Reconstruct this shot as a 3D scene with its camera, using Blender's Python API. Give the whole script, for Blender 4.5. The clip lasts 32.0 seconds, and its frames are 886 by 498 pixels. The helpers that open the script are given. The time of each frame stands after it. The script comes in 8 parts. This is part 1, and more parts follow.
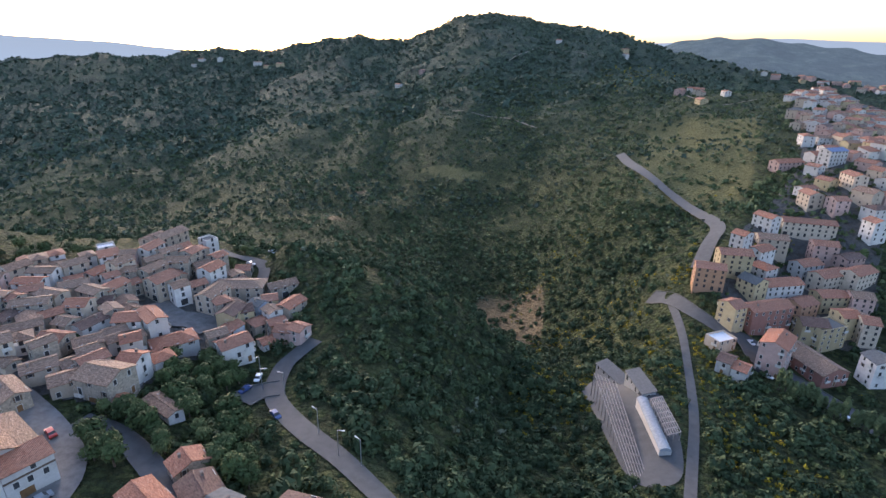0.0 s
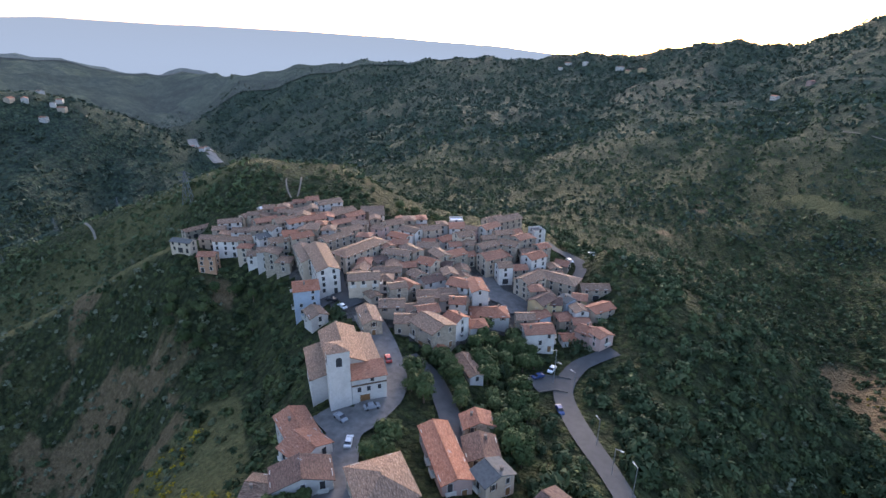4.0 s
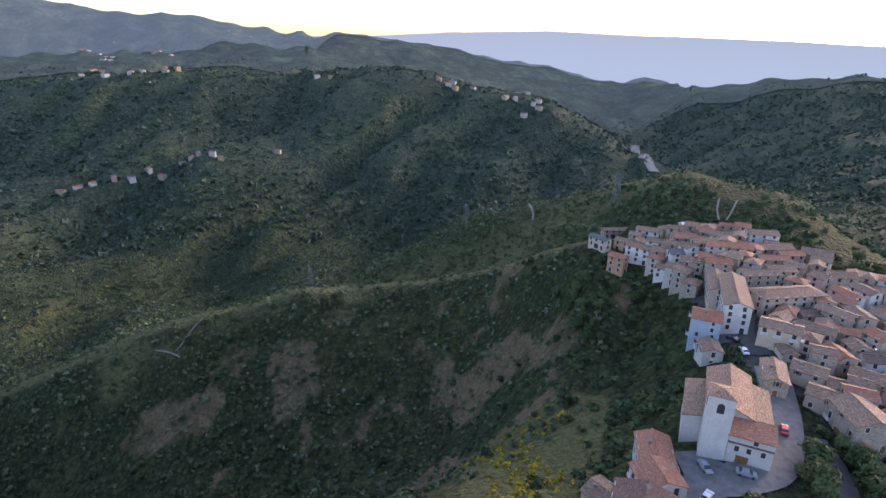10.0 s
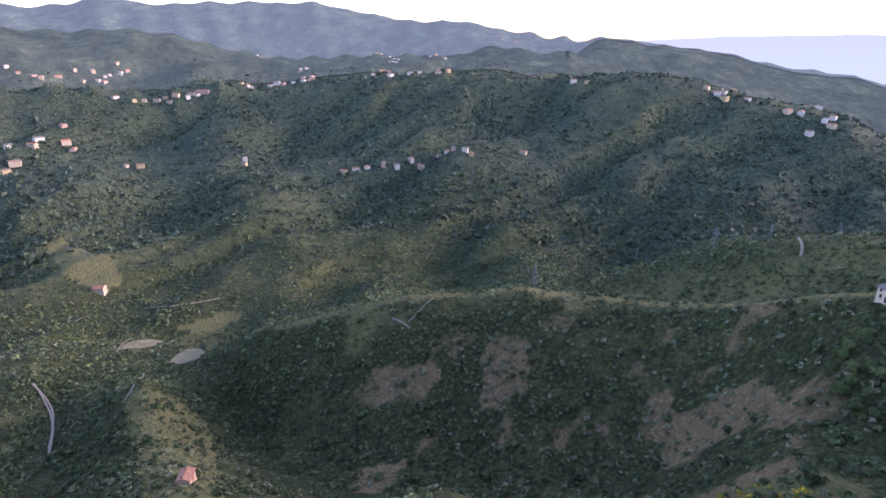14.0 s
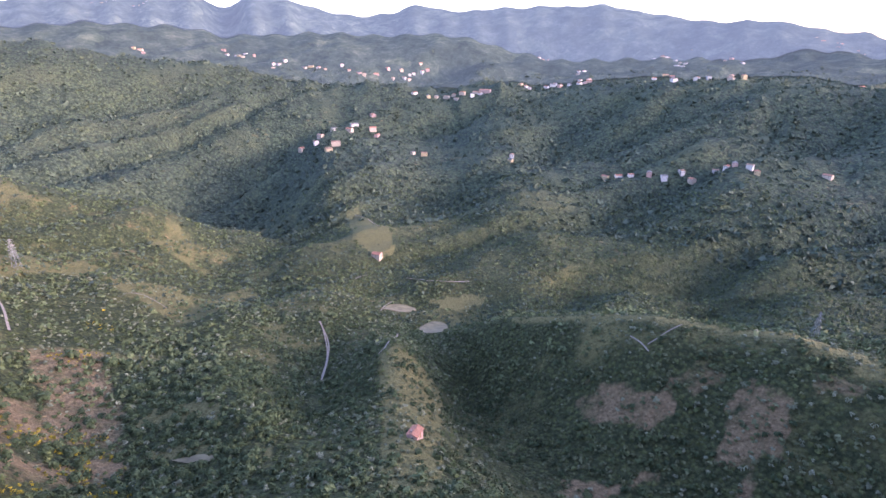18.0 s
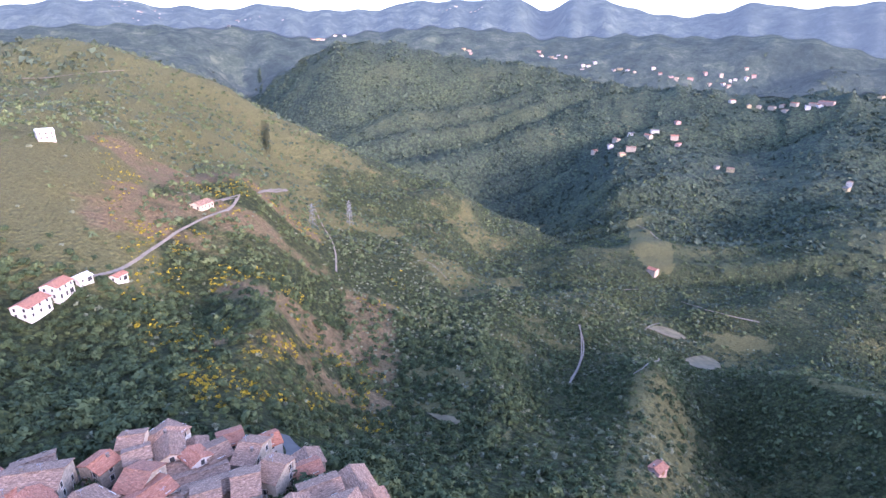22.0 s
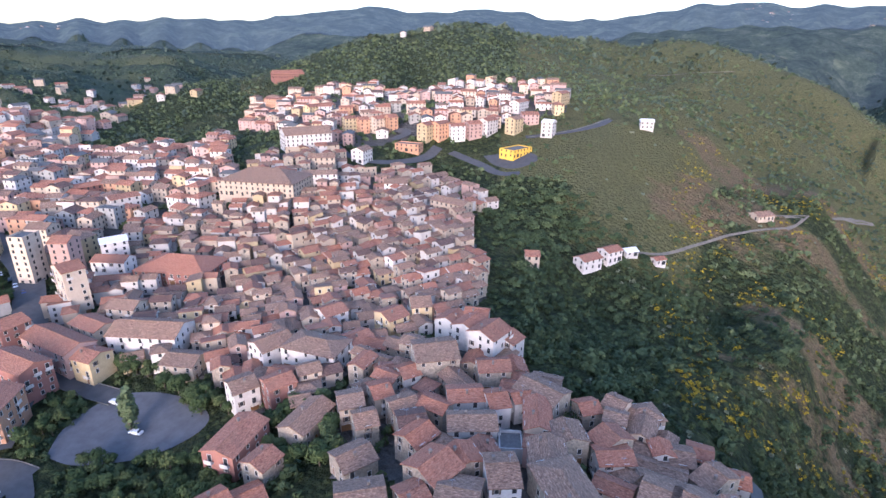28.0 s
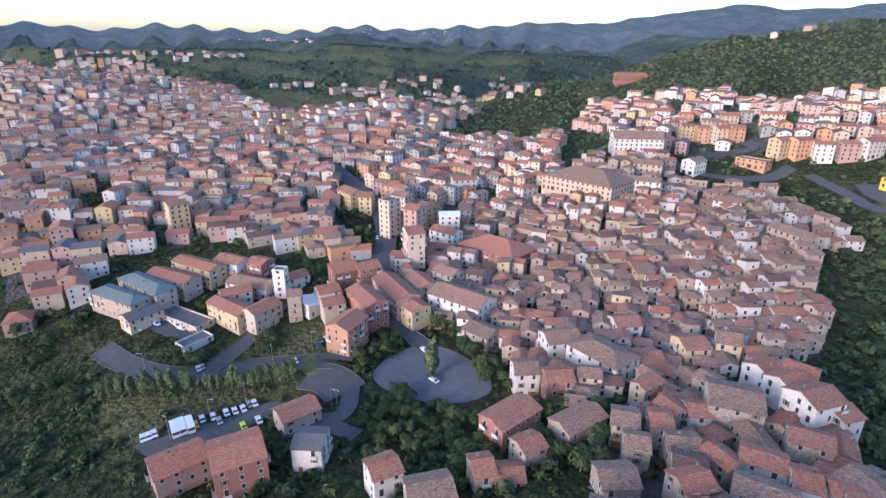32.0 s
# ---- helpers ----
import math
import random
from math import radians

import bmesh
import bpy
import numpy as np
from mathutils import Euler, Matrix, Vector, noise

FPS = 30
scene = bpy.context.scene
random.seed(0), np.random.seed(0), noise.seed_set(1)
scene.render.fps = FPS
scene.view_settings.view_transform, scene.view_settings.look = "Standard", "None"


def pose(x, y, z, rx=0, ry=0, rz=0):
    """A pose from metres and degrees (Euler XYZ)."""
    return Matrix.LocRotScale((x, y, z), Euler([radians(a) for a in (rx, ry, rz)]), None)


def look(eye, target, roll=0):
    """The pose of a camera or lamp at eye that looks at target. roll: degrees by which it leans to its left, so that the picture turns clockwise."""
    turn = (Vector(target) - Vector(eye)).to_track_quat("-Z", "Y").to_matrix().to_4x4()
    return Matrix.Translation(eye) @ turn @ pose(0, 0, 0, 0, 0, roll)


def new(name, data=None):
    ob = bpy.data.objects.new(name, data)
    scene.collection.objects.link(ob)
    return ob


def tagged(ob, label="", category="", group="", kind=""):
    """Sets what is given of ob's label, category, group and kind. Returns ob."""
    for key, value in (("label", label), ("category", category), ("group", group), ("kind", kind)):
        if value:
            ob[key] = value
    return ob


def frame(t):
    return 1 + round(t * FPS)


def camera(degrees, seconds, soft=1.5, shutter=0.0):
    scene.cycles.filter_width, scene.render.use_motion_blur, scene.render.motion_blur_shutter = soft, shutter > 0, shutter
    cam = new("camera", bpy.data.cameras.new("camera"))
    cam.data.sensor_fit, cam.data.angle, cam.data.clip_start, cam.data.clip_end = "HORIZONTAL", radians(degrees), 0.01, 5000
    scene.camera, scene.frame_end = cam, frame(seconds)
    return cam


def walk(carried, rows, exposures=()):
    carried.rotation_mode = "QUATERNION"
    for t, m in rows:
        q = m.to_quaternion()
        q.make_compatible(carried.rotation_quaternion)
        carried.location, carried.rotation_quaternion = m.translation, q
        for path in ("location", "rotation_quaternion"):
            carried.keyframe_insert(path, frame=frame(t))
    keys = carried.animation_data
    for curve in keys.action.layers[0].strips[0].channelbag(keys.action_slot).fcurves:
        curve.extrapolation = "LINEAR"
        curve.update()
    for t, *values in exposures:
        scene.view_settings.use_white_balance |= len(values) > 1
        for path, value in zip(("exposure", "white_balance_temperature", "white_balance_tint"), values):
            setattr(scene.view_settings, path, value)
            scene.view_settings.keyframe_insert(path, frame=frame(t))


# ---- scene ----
# The drone hangs over the saddle between the old village and the town and turns
# slowly to its left. Plan: x, y in metres, bearings in degrees anticlockwise from +y.
EYE = (0.0, 0.0, 100.0)
cam = camera(78.33, 32.0, soft=1.5)


def turned(heading, dip, lean):
    base = Euler((radians(90 + dip), 0, radians(heading))).to_matrix().to_4x4()
    return Matrix.Translation(EYE) @ base @ Matrix.Rotation(radians(lean), 4, "Z")


PATH = [
    (0, 0.00, -21.43, 1.09), (0.5, 4.25, -21.48, 1.14), (1, 8.64, -21.50, 1.14), (1.5, 13.04, -21.51, 1.10),
    (2, 17.46, -21.52, 1.06), (2.5, 22.02, -21.54, 1.01), (3, 26.55, -21.54, 0.95), (3.5, 30.91, -21.54, 0.87),
    (5.5, 47.58, -21.37, 0.66), (6, 51.59, -21.32, 0.64), (6.5, 55.41, -21.29, 0.62), (7, 59.23, -21.25, 0.61),
    (7.5, 62.96, -21.21, 0.60), (8, 66.47, -21.17, 0.60), (8.5, 69.83, -21.12, 0.58), (9, 73.00, -21.07, 0.53),
    (9.5, 76.12, -21.03, 0.46), (10, 79.37, -20.98, 0.39), (10.5, 82.34, -20.93, 0.33), (11, 85.58, -20.88, 0.29),
    (11.5, 88.49, -20.83, 0.28), (12, 91.77, -20.79, 0.29), (12.5, 94.62, -20.75, 0.35), (13, 98.19, -20.73, 0.40),
    (13.5, 101.53, -20.71, 0.42), (14, 104.76, -20.70, 0.41), (14.5, 108.08, -20.69, 0.39), (16.5, 121.86, -20.65, 0.36),
    (17, 125.31, -20.64, 0.33), (17.5, 128.93, -20.62, 0.32), (18, 132.14, -20.60, 0.31), (18.5, 135.28, -20.58, 0.29),
    (19, 138.69, -20.57, 0.28), (19.5, 142.17, -20.56, 0.28), (20, 145.76, -20.54, 0.29), (20.5, 149.53, -20.54, 0.33),
    (21, 153.68, -20.56, 0.38), (21.5, 157.93, -20.58, 0.45), (22, 162.24, -20.61, 0.49), (22.5, 166.58, -20.64, 0.53),
    (23, 170.93, -20.67, 0.54), (23.5, 175.40, -20.72, 0.54), (24, 179.95, -20.78, 0.54), (24.5, 184.81, -20.83, 0.56),
    (25, 189.92, -20.88, 0.60), (25.5, 194.96, -20.90, 0.65), (27.5, 213.88, -20.94, 0.59), (28, 218.39, -20.93, 0.55),
    (28.5, 222.60, -20.93, 0.50), (29, 226.71, -20.92, 0.47), (29.5, 231.00, -20.92, 0.44), (30, 235.50, -20.93, 0.40),
    (30.5, 239.91, -20.93, 0.35), (31, 244.14, -20.94, 0.29), (31.5, 248.10, -20.93, 0.23), (32, 251.96, -20.91, 0.16),
]
EXPOSURES = [(0, 1.92, 6050, 23), (9, 1.93, 6200, 28), (14, 2.55, 6250, 41), (19, 2.97, 5950, 47), (23, 2.8, 5450, 39), (26, 2.25, 5350, 31), (32, 1.72, 5350, 25)]
walk(cam, [(t, turned(h, d, l)) for t, h, d, l in PATH], EXPOSURES)

# ---- world and light: the sun has just gone behind the western ridge ----
SUN_BEARING, SUN_HEIGHT = 26.0, 12.0
world = bpy.data.worlds.new("dusk_sky")
scene.world = world
world.use_nodes = True
wn = world.node_tree
wbg = wn.nodes["Background"]
sky = wn.nodes.new("ShaderNodeTexSky")
sky.sky_type = "NISHITA"
sky.sun_disc = False
sky.sun_elevation = radians(SUN_HEIGHT)
sky.sun_rotation = radians(-SUN_BEARING)
sky.air_density, sky.dust_density, sky.ozone_density = 1.0, 1.5, 1.5
wn.links.new(sky.outputs[0], wbg.inputs["Color"])
wbg.inputs["Strength"].default_value = 0.15
sun_data = bpy.data.lights.new("sun", "SUN")
sun_data.energy, sun_data.angle, sun_data.color = 0.6, radians(16), (1.0, 0.86, 0.72)
sun = new("sun", sun_data)
sb = radians(SUN_BEARING)
sun.matrix_world = look((-500 * math.sin(sb), 500 * math.cos(sb), 500 * math.tan(radians(SUN_HEIGHT)) + 100), (0, 0, 100))


# ---- materials ----
def material(name, build):
    mat = bpy.data.materials.new(name)
    mat.use_nodes = True
    nt = mat.node_tree
    build(nt, nt.nodes["Principled BSDF"])
    return mat


def noise_tex(nt, scale, detail=6.0, rough=0.6, vec=None):
    n = nt.nodes.new("ShaderNodeTexNoise")
    n.inputs["Scale"].default_value = scale
    n.inputs["Detail"].default_value = detail
    n.inputs["Roughness"].default_value = rough
    if vec is None:
        vec = nt.nodes.new("ShaderNodeNewGeometry").outputs["Position"]
    nt.links.new(vec, n.inputs["Vector"])
    return n.outputs["Fac"]


def ramp(nt, fac, *stops):
    r = nt.nodes.new("ShaderNodeValToRGB")
    while len(r.color_ramp.elements) < len(stops):
        r.color_ramp.elements.new(0.5)
    for e, (pos, col) in zip(r.color_ramp.elements, stops):
        e.position, e.color = pos, (*col, 1) if len(col) == 3 else col
    nt.links.new(fac, r.inputs[0])
    return r.outputs[0]


def mix(nt, fac, a, b, kind="MIX"):
    m = nt.nodes.new("ShaderNodeMix")
    m.data_type, m.blend_type = "RGBA", kind
    for sock, val in ((m.inputs[0], fac), (m.inputs[6], a), (m.inputs[7], b)):
        if isinstance(val, (int, float)):
            sock.default_value = val
        elif isinstance(val, tuple):
            sock.default_value = (*val, 1)
        else:
            nt.links.new(val, sock)
    return m.outputs[2]


def bump(nt, bsdf, height, strength, distance):
    b = nt.nodes.new("ShaderNodeBump")
    b.inputs["Strength"].default_value, b.inputs["Distance"].default_value = strength, distance
    nt.links.new(height, b.inputs["Height"])
    nt.links.new(b.outputs[0], bsdf.inputs["Normal"])



# ---- terrain: breaklines as (bearing, distance, height) from the point below the drone ----
village_ridge = [
    (47.3, 113, 11), (42.4, 91, 12), (57.7, 92, 9), (48.2, 136, 12), (45.8, 173, 12), (53.1, 213, 12),
    (56.9, 247, 10), (51.3, 300, 11), (44.4, 270, 12), (37.8, 213, 10), (30.8, 195, 6), (25.2, 184, 3),
    (22.3, 167, 1), (22.9, 250, 8), (29.5, 258, 11), (19, 219, 2), (60.7, 250, 8), (21.1, 146, 0),
    (15.7, 117, 4), (44, 122, 12), (30.9, 165, 6), (33.1, 132, 8), (18.1, 139, 0), (32.5, 92, 10),
    (57.8, 190, -10),
]
village_slopes = [
    (358.1, 104, -6), (351.4, 185, -35), (354, 330, -84), (345.1, 250, -56), (61.1, 200, -7), (72.3, 110, -5),
    (340.2, 150, -30), (336.1, 172, -22), (334, 203, -22), (348.6, 380, -72), (339.2, 260, -43),
]
near_slopes = [
    (64.6, 165, -15), (104.3, 150, -48), (64.2, 120, -5), (135.6, 200, -64), (137.6, 330, -95), (137.5, 150, -45),
    (127, 205, -89), (158, 205, -68), (147.6, 270, -103), (142, 285, -97), (83, 120, -22), (124, 150, -50),
]
valley_floor = [
    (133.5, 530, -190), (132, 680, -203), (126.9, 560, -194), (139.8, 610, -196), (117.7, 650, -213),
    (103.6, 760, -241), (84.7, 900, -239), (69.1, 1150, -193), (58.8, 1500, -172), (58.1, 1650, -222), (59, 1800, -202),
    (78.3, 760, -156), (90.8, 620, -157), (112.1, 600, -178), (145.5, 400, -149), (159.1, 520, -145),
    (145.9, 470, -143), (80.4, 620, -142),
]
opposite_slope = [
    (103.3, 1150, -116), (125.1, 1250, -125), (131.6, 850, -206), (85.4, 1150, -144), (63.3, 1450, -155), (142.3, 950, -159),
    (138.6, 1150, -146), (144.3, 1400, -108), (127.4, 1150, -151), (121.2, 860, -182), 
    (118.3, 950, -197), (97.2, 850, -200), (104.7, 1100, -117),
]
sunset_slope = [
    (2.7, 1350, 27), (340.4, 1150, 40), (5.1, 950, -24), (359.2, 620, -44), (359, 470, -78), (16.6, 900, -60),
    (27.3, 850, -83), (11.3, 600, -65), (349.7, 480, -61), (35.1, 1300, -52), (25.4, 640, -91), (36.8, 740, -92),
    (18.9, 900, -53), (28.9, 1350, -53), (24.6, 560, -68), (35.8, 750, -88), (25.7, 680, -89),
]
east_slope = [
    (336.9, 620, 2), (339.9, 440, -7), (333.7, 390, -9), (335.3, 900, 33), (326.9, 256, -25), (324.3, 348, -20),
    (330.4, 330, -2), (322.6, 420, 9), (324.4, 560, 20), (335.6, 290, -20), (331.4, 221, -24), (326.5, 850, 38),
    (282.4, 150, -14), (275.8, 167, -16), (253.3, 155, -10), (265.8, 175, -11), (287.1, 221, -16),
    (281.2, 253, -12), (260.6, 236, -6), (274.8, 333, -3), (286.7, 369, -2), (292.2, 290, -18), (292.7, 204, -22),
    (268.6, 447, 4), (283.1, 637, 6),
]
town_ground = [
    (223.6, 182, -2), (238.1, 236, -4), (247.2, 281, 0), (235.1, 285, 6), (221.5, 249, 3), (244.1, 182, -5),
    (236.2, 335, 18), (232.2, 413, 26), (226.1, 444, 24), (218.7, 405, 14), (230.2, 620, 37), (219.7, 480, 40),
    (216, 560, 46), (249.3, 498, 10), (256.9, 640, 23), (220.5, 800, 52), (267.8, 900, 37), (279.9, 1150, 45),
    (286.5, 900, 31), (287.4, 1600, 66), (209.6, 108, 6), (199.8, 133, 5), (224.3, 113, 4), (230.8, 156, 0),
    (211.9, 190, 0), (217.4, 244, 4), (195.9, 106, 4), (214.7, 166, 3), (173.6, 109, -2), (186.3, 124, -2),
    (241.6, 102, 2), (258.3, 109, -6),
]
castle_hill = [
    (223.3, 760, 59), (206.3, 560, 46), (198.6, 480, 40), (190.9, 640, 34), (202.4, 400, 23), (189, 385, -10),
    (192.2, 430, 7), (205.3, 330, 8), (199.1, 290, -3), (190.2, 290, -21), (201.1, 240, -21), (188.3, 190, -18),
    (182.2, 255, -19), (183.1, 480, 2), (207.7, 225, 0), (176.2, 520, -71), (182.1, 480, -19), (166.8, 600, -111),
    (157, 500, -129), (176.5, 280, -69), (189.2, 290, -46), (200.7, 240, -22), (176.8, 190, -53), (187.7, 520, -10),
    (155.8, 240, -66),
]
far_hills = [
    (259.5, 1700, 42), (245.6, 2200, 87), (243.9, 1500, 60), (277.2, 2000, 87), (242.6, 1100, 33), (252.2, 1250, 23),
]
rim = [
    (0, 4800, -120), (15, 4800, -150), (30, 4800, -170), (45, 4800, -180), (60, 4800, -180), (75, 4800, -150),
    (90, 4800, -60), (102, 4800, 60), (112, 4800, 160), (122, 4800, 230), (135, 4800, 270), (145, 4800, 180),
    (155, 4800, 240), (165, 4800, 260), (178, 4800, 210), (190, 4800, 260), (200, 4800, 180), (215, 4800, 200),
    (230, 4800, 210), (245, 4800, 120), (260, 4800, 110), (275, 4800, 100), (290, 4800, 110), (305, 4800, 60),
    (320, 4800, -20), (335, 4800, -80), (348, 4800, -100),
]

# crest lines as (bearing, distance, angle above the drone's level), with the slopes in front and behind
CRESTS = [
    # the spur of olive groves below the village
    ([(62.6, 255, -18.9), (67, 275, -20.2), (72, 300, -22.3), (77, 315, -23.6), (82, 325, -24.3), (90, 330, -24.6), (96, 335, -24.4),
      (101, 340, -25.2), (108, 345, -25.4), (114, 360, -26.2), (119.5, 380, -27.1), (125, 410, -27.6), (129, 430, -29)],
     [(0.86, -0.38), (1.09, -0.55), (1.25, -0.5)]),
    # the village ridge running on to the west
    ([(34.2, 330, -17.8), (38.8, 345, -16.5), (42, 370, -15.2), (44.2, 380, -13.2), (48, 390, -12.3), (51, 400, -12.4), (53.6, 410, -11.4),
      (56, 420, -11.8), (60, 440, -12.9), (64.7, 465, -14.6), (70, 490, -15.9), (75.7, 520, -17.7), (81, 545, -19.9), (85, 560, -21.4), (89.5, 570, -23)],
     [(1.1, -0.5), (1.28, -0.42)]),
    # wooded shoulder below the village road
    ([(-12.4, 205, -32.8), (-6, 225, -29.4), (-1.5, 245, -26.5), (4, 245, -24.6), (9.5, 240, -23.3), (17.3, 235, -20.3)],
     [(1.1, -0.8), (1.3, -0.6)]),
    # the castle hill and its long flank down to the gorge
    ([(151.6, 880, -17.7), (157, 890, -16.6), (161.5, 895, -13.6), (167, 900, -12.3), (171, 910, -10.7), (176, 930, -8.3), (180.5, 950, -5.8),
      (183.7, 970, -3.9), (186.8, 990, -2.8), (190.8, 1020, -1.4), (194, 1060, -0.55), (197.3, 1110, -0.3), (199.6, 1120, -1.0), (201.6, 1110, -0.6)],
     [(0.84, -0.1), (1.08, -0.65), (1.22, -0.5)]),
    ([(204.8, 1100, 0), (208.4, 1080, 0.45), (212.2, 1060, 0.8), (215, 1050, 1.3), (217.7, 1030, 1.1), (221, 1000, 0.4), (226.5, 960, -0.15),
      (230, 930, -1), (233.7, 900, -2.3), (237, 860, -3.6), (242, 820, -3.75), (246, 780, -4.7)],
     [(0.82, -0.13), (1.12, -0.4), (1.4, -0.25)]),
    # the opposite side of the valley: its terraced shoulder
    ([(59.5, 1500, -10.3), (63.5, 1520, -7.7), (68.8, 1560, -5.3), (73.6, 1600, -4.3), (78, 1640, -3.6), (82, 1680, -2.4), (86, 1700, -2.2),
      (90, 1700, -2.4), (95.5, 1700, -2.9), (99, 1700, -2.65), (104, 1700, -2.4), (111, 1720, -2.8), (117.4, 1760, -3.6), (122, 1800, -4.3), (126, 1820, -3.7)],
     [(0.9, -0.35), (1.1, -0.3)]),
    ([(130.7, 1850, -4.1), (139.3, 1900, -3.1), (143, 1920, -3.25), (148.3, 1950, -2.6), (154, 1980, -1.3), (159.3, 2000, -1.05), (164, 2020, -0.3),
      (167.2, 2030, 0.5), (172.3, 2040, 0.45), (174.7, 2040, 0.0), (176.2, 2040, -1.2), (178.2, 2030, -2.4), (180, 2020, -3.7), (182, 2010, -5)],
     [(0.88, -0.42), (1.1, -0.35)]),
    # the next range of hills
    ([(93, 2450, -1.1), (104, 2500, -1), (115, 2550, -1), (121, 2600, -1), (126, 2700, -0.1), (130, 2750, 0.9), (133, 2800, 1.2), (138, 2800, 0.8),
      (142, 2800, 1.2), (150.5, 2850, 1), (163.6, 2900, 1.9), (175.8, 2900, 0.7), (183, 2900, 1.5), (191.4, 2850, 1.6), (200.5, 2800, 1)],
     [(0.88, -0.22), (1.12, -0.3)]),
    ([(237, 2500, -0.8), (245.6, 2500, -0.6), (256.7, 2550, -0.1), (262, 2600, 0.5), (268.5, 2600, -0.1), (277, 2550, -0.4), (284, 2500, -0.8), (290, 2500, -1)],
     [(0.9, -0.12), (1.12, -0.2)]),
    # the skyline
    ([(57, 2700, -3.6), (61, 2900, -3.6), (64.7, 3000, -3.4), (68.7, 3000, -2.3), (73, 3000, -1.7), (77.4, 3000, -0.95), (81, 3000, -0.5), (85, 3050, 0.1),
      (90, 3100, 0.7), (98.5, 3300, 1.35), (104, 3500, 1.8), (110, 3700, 1.9), (117, 3900, 3.15), (122, 4000, 3.1), (127, 4000, 3), (131.5, 4000, 2.7), (135, 4100, 3.2),
      (138, 4100, 2.45), (141.6, 4100, 2.35), (144, 4100, 2.75), (146.7, 4100, 3.6), (150.4, 4100, 3.9)],
     [(0.84, -0.15), (1.13, -0.3)]),
    ([(155, 4150, 3.8), (160, 4150, 3.8), (165.4, 4150, 3.5), (168.3, 4150, 3), (174, 4150, 2.8), (179, 4150, 3.1), (182.6, 4150, 2.7), (187, 4150, 3), (191, 4150, 2.9),
      (193.2, 4150, 3.2), (196.5, 4100, 3.1), (199, 4100, 2.2), (203, 4100, 2), (208, 4100, 1.75), (210, 4100, 2.4), (214.5, 4100, 2.75), (219, 4050, 2.4), (223, 4050, 2.6)],
     [(0.84, -0.15), (1.13, -0.3)]),
    ([(225.3, 4000, 2.75), (229, 3900, 2.5), (233, 3800, 2), (237, 3600, 1.3), (243, 3500, 1.6), (248, 3400, 1.25), (250.6, 3400, 1.55), (255.5, 3400, 1.1), (260, 3300, 1.65),
      (264, 3300, 1.4), (268, 3300, 1), (274, 3300, 1.45), (277.8, 3300, 1.55), (280.5, 3300, 1.1), (284, 3300, 1.3), (289, 3300, 1.7), (300, 3300, 1.4), (312, 3500, 1)],
     [(0.84, -0.12), (1.14, -0.25)]),
    # the ridge that hides the sun
    ([(-42, 1500, -3.2), (-37.7, 1500, -3), (-31, 1550, -2.5), (-26.6, 1650, -1.8), (-20.7, 1800, -0.5), (-18, 1850, 0.25), (-15.5, 1900, 0.95), (-11.3, 1900, 1.3),
      (-7, 1900, 2.05), (-3.7, 1900, 2.2), (-0.4, 1900, 1.7), (1.7, 1900, 0.65), (5, 1900, -0.3), (8.3, 1900, 0), (10.5, 1900, -0.1), (14.8, 1900, -0.85)],
     [(0.9, -0.2), (1.1, -0.35)]),
    ([(18.2, 1900, -1.3), (20, 1950, -1.2), (23, 2000, -1.1), (26.8, 2050, -2.15), (29, 2100, -1.65), (33, 2150, -1.95), (36, 2200, -2.1), (40, 2250, -2.4), (44, 2300, -2.2),
      (47.7, 2350, -2.8), (50.3, 2400, -2.85), (52, 2450, -3.4), (56, 2500, -3.5)],
     [(0.9, -0.2), (1.1, -0.35)]),
    ([(322, 4300, -0.7), (327.8, 4300, -0.3), (330.4, 4300, 0.3), (334, 4300, 0.4), (338.4, 4300, -0.2), (341.7, 4300, -1)],
     [(0.84, -0.15), (1.13, -0.3)]),
    # foot of the spur's steep face, and the deep valley behind the wooded shoulder
    ([(72, 190, -37.5), (78, 195, -41.5), (86, 198, -44.5), (96, 200, -45.5), (108, 202, -45.5), (118, 205, -45), (124, 208, -43.5)], []),
]


def crest_points():
    out = []
    for line, sides in CRESTS:
        q = np.array(line)
        step = 2.5 if q[0, 1] < 1200 else 3.0
        bs = np.linspace(q[0, 0], q[-1, 0], max(2, int(np.ptp(q[:, 0]) / step) + 1))
        for b, r, e in zip(bs, np.interp(bs, q[:, 0], q[:, 1]), np.interp(bs, q[:, 0], q[:, 2])):
            z = 100 + r * math.tan(radians(e))
            out.append((b % 360, r, z))
            out += [(b % 360, r * k, z + s * abs(r * k - r)) for k, s in sides]
    return out


LOOSE = opposite_slope + sunset_slope + far_hills
HILLSIDE = castle_hill
SPINES = LOOSE + HILLSIDE + village_ridge + village_slopes + near_slopes + valley_floor + east_slope + town_ground + rim + crest_points()
SOFT = np.full(len(SPINES), 0.0015)
SOFT[:len(LOOSE) + len(HILLSIDE)] = 0.015
SOFT[:len(LOOSE)] = 0.06


def plan_xy(bearing, dist):
    b = np.radians(bearing)
    return -np.sin(b) * dist, np.cos(b) * dist


def warp(x, y):
    r = np.hypot(x, y) + 1e-6
    k = np.log1p(r / 40.0) / r
    return np.stack([x * k, y * k], -1)


def tps(q, c):
    d2 = ((q[:, None, :] - c[None, :, :]) ** 2).sum(-1)
    return d2 * np.log(d2 + 1e-9) * 0.5


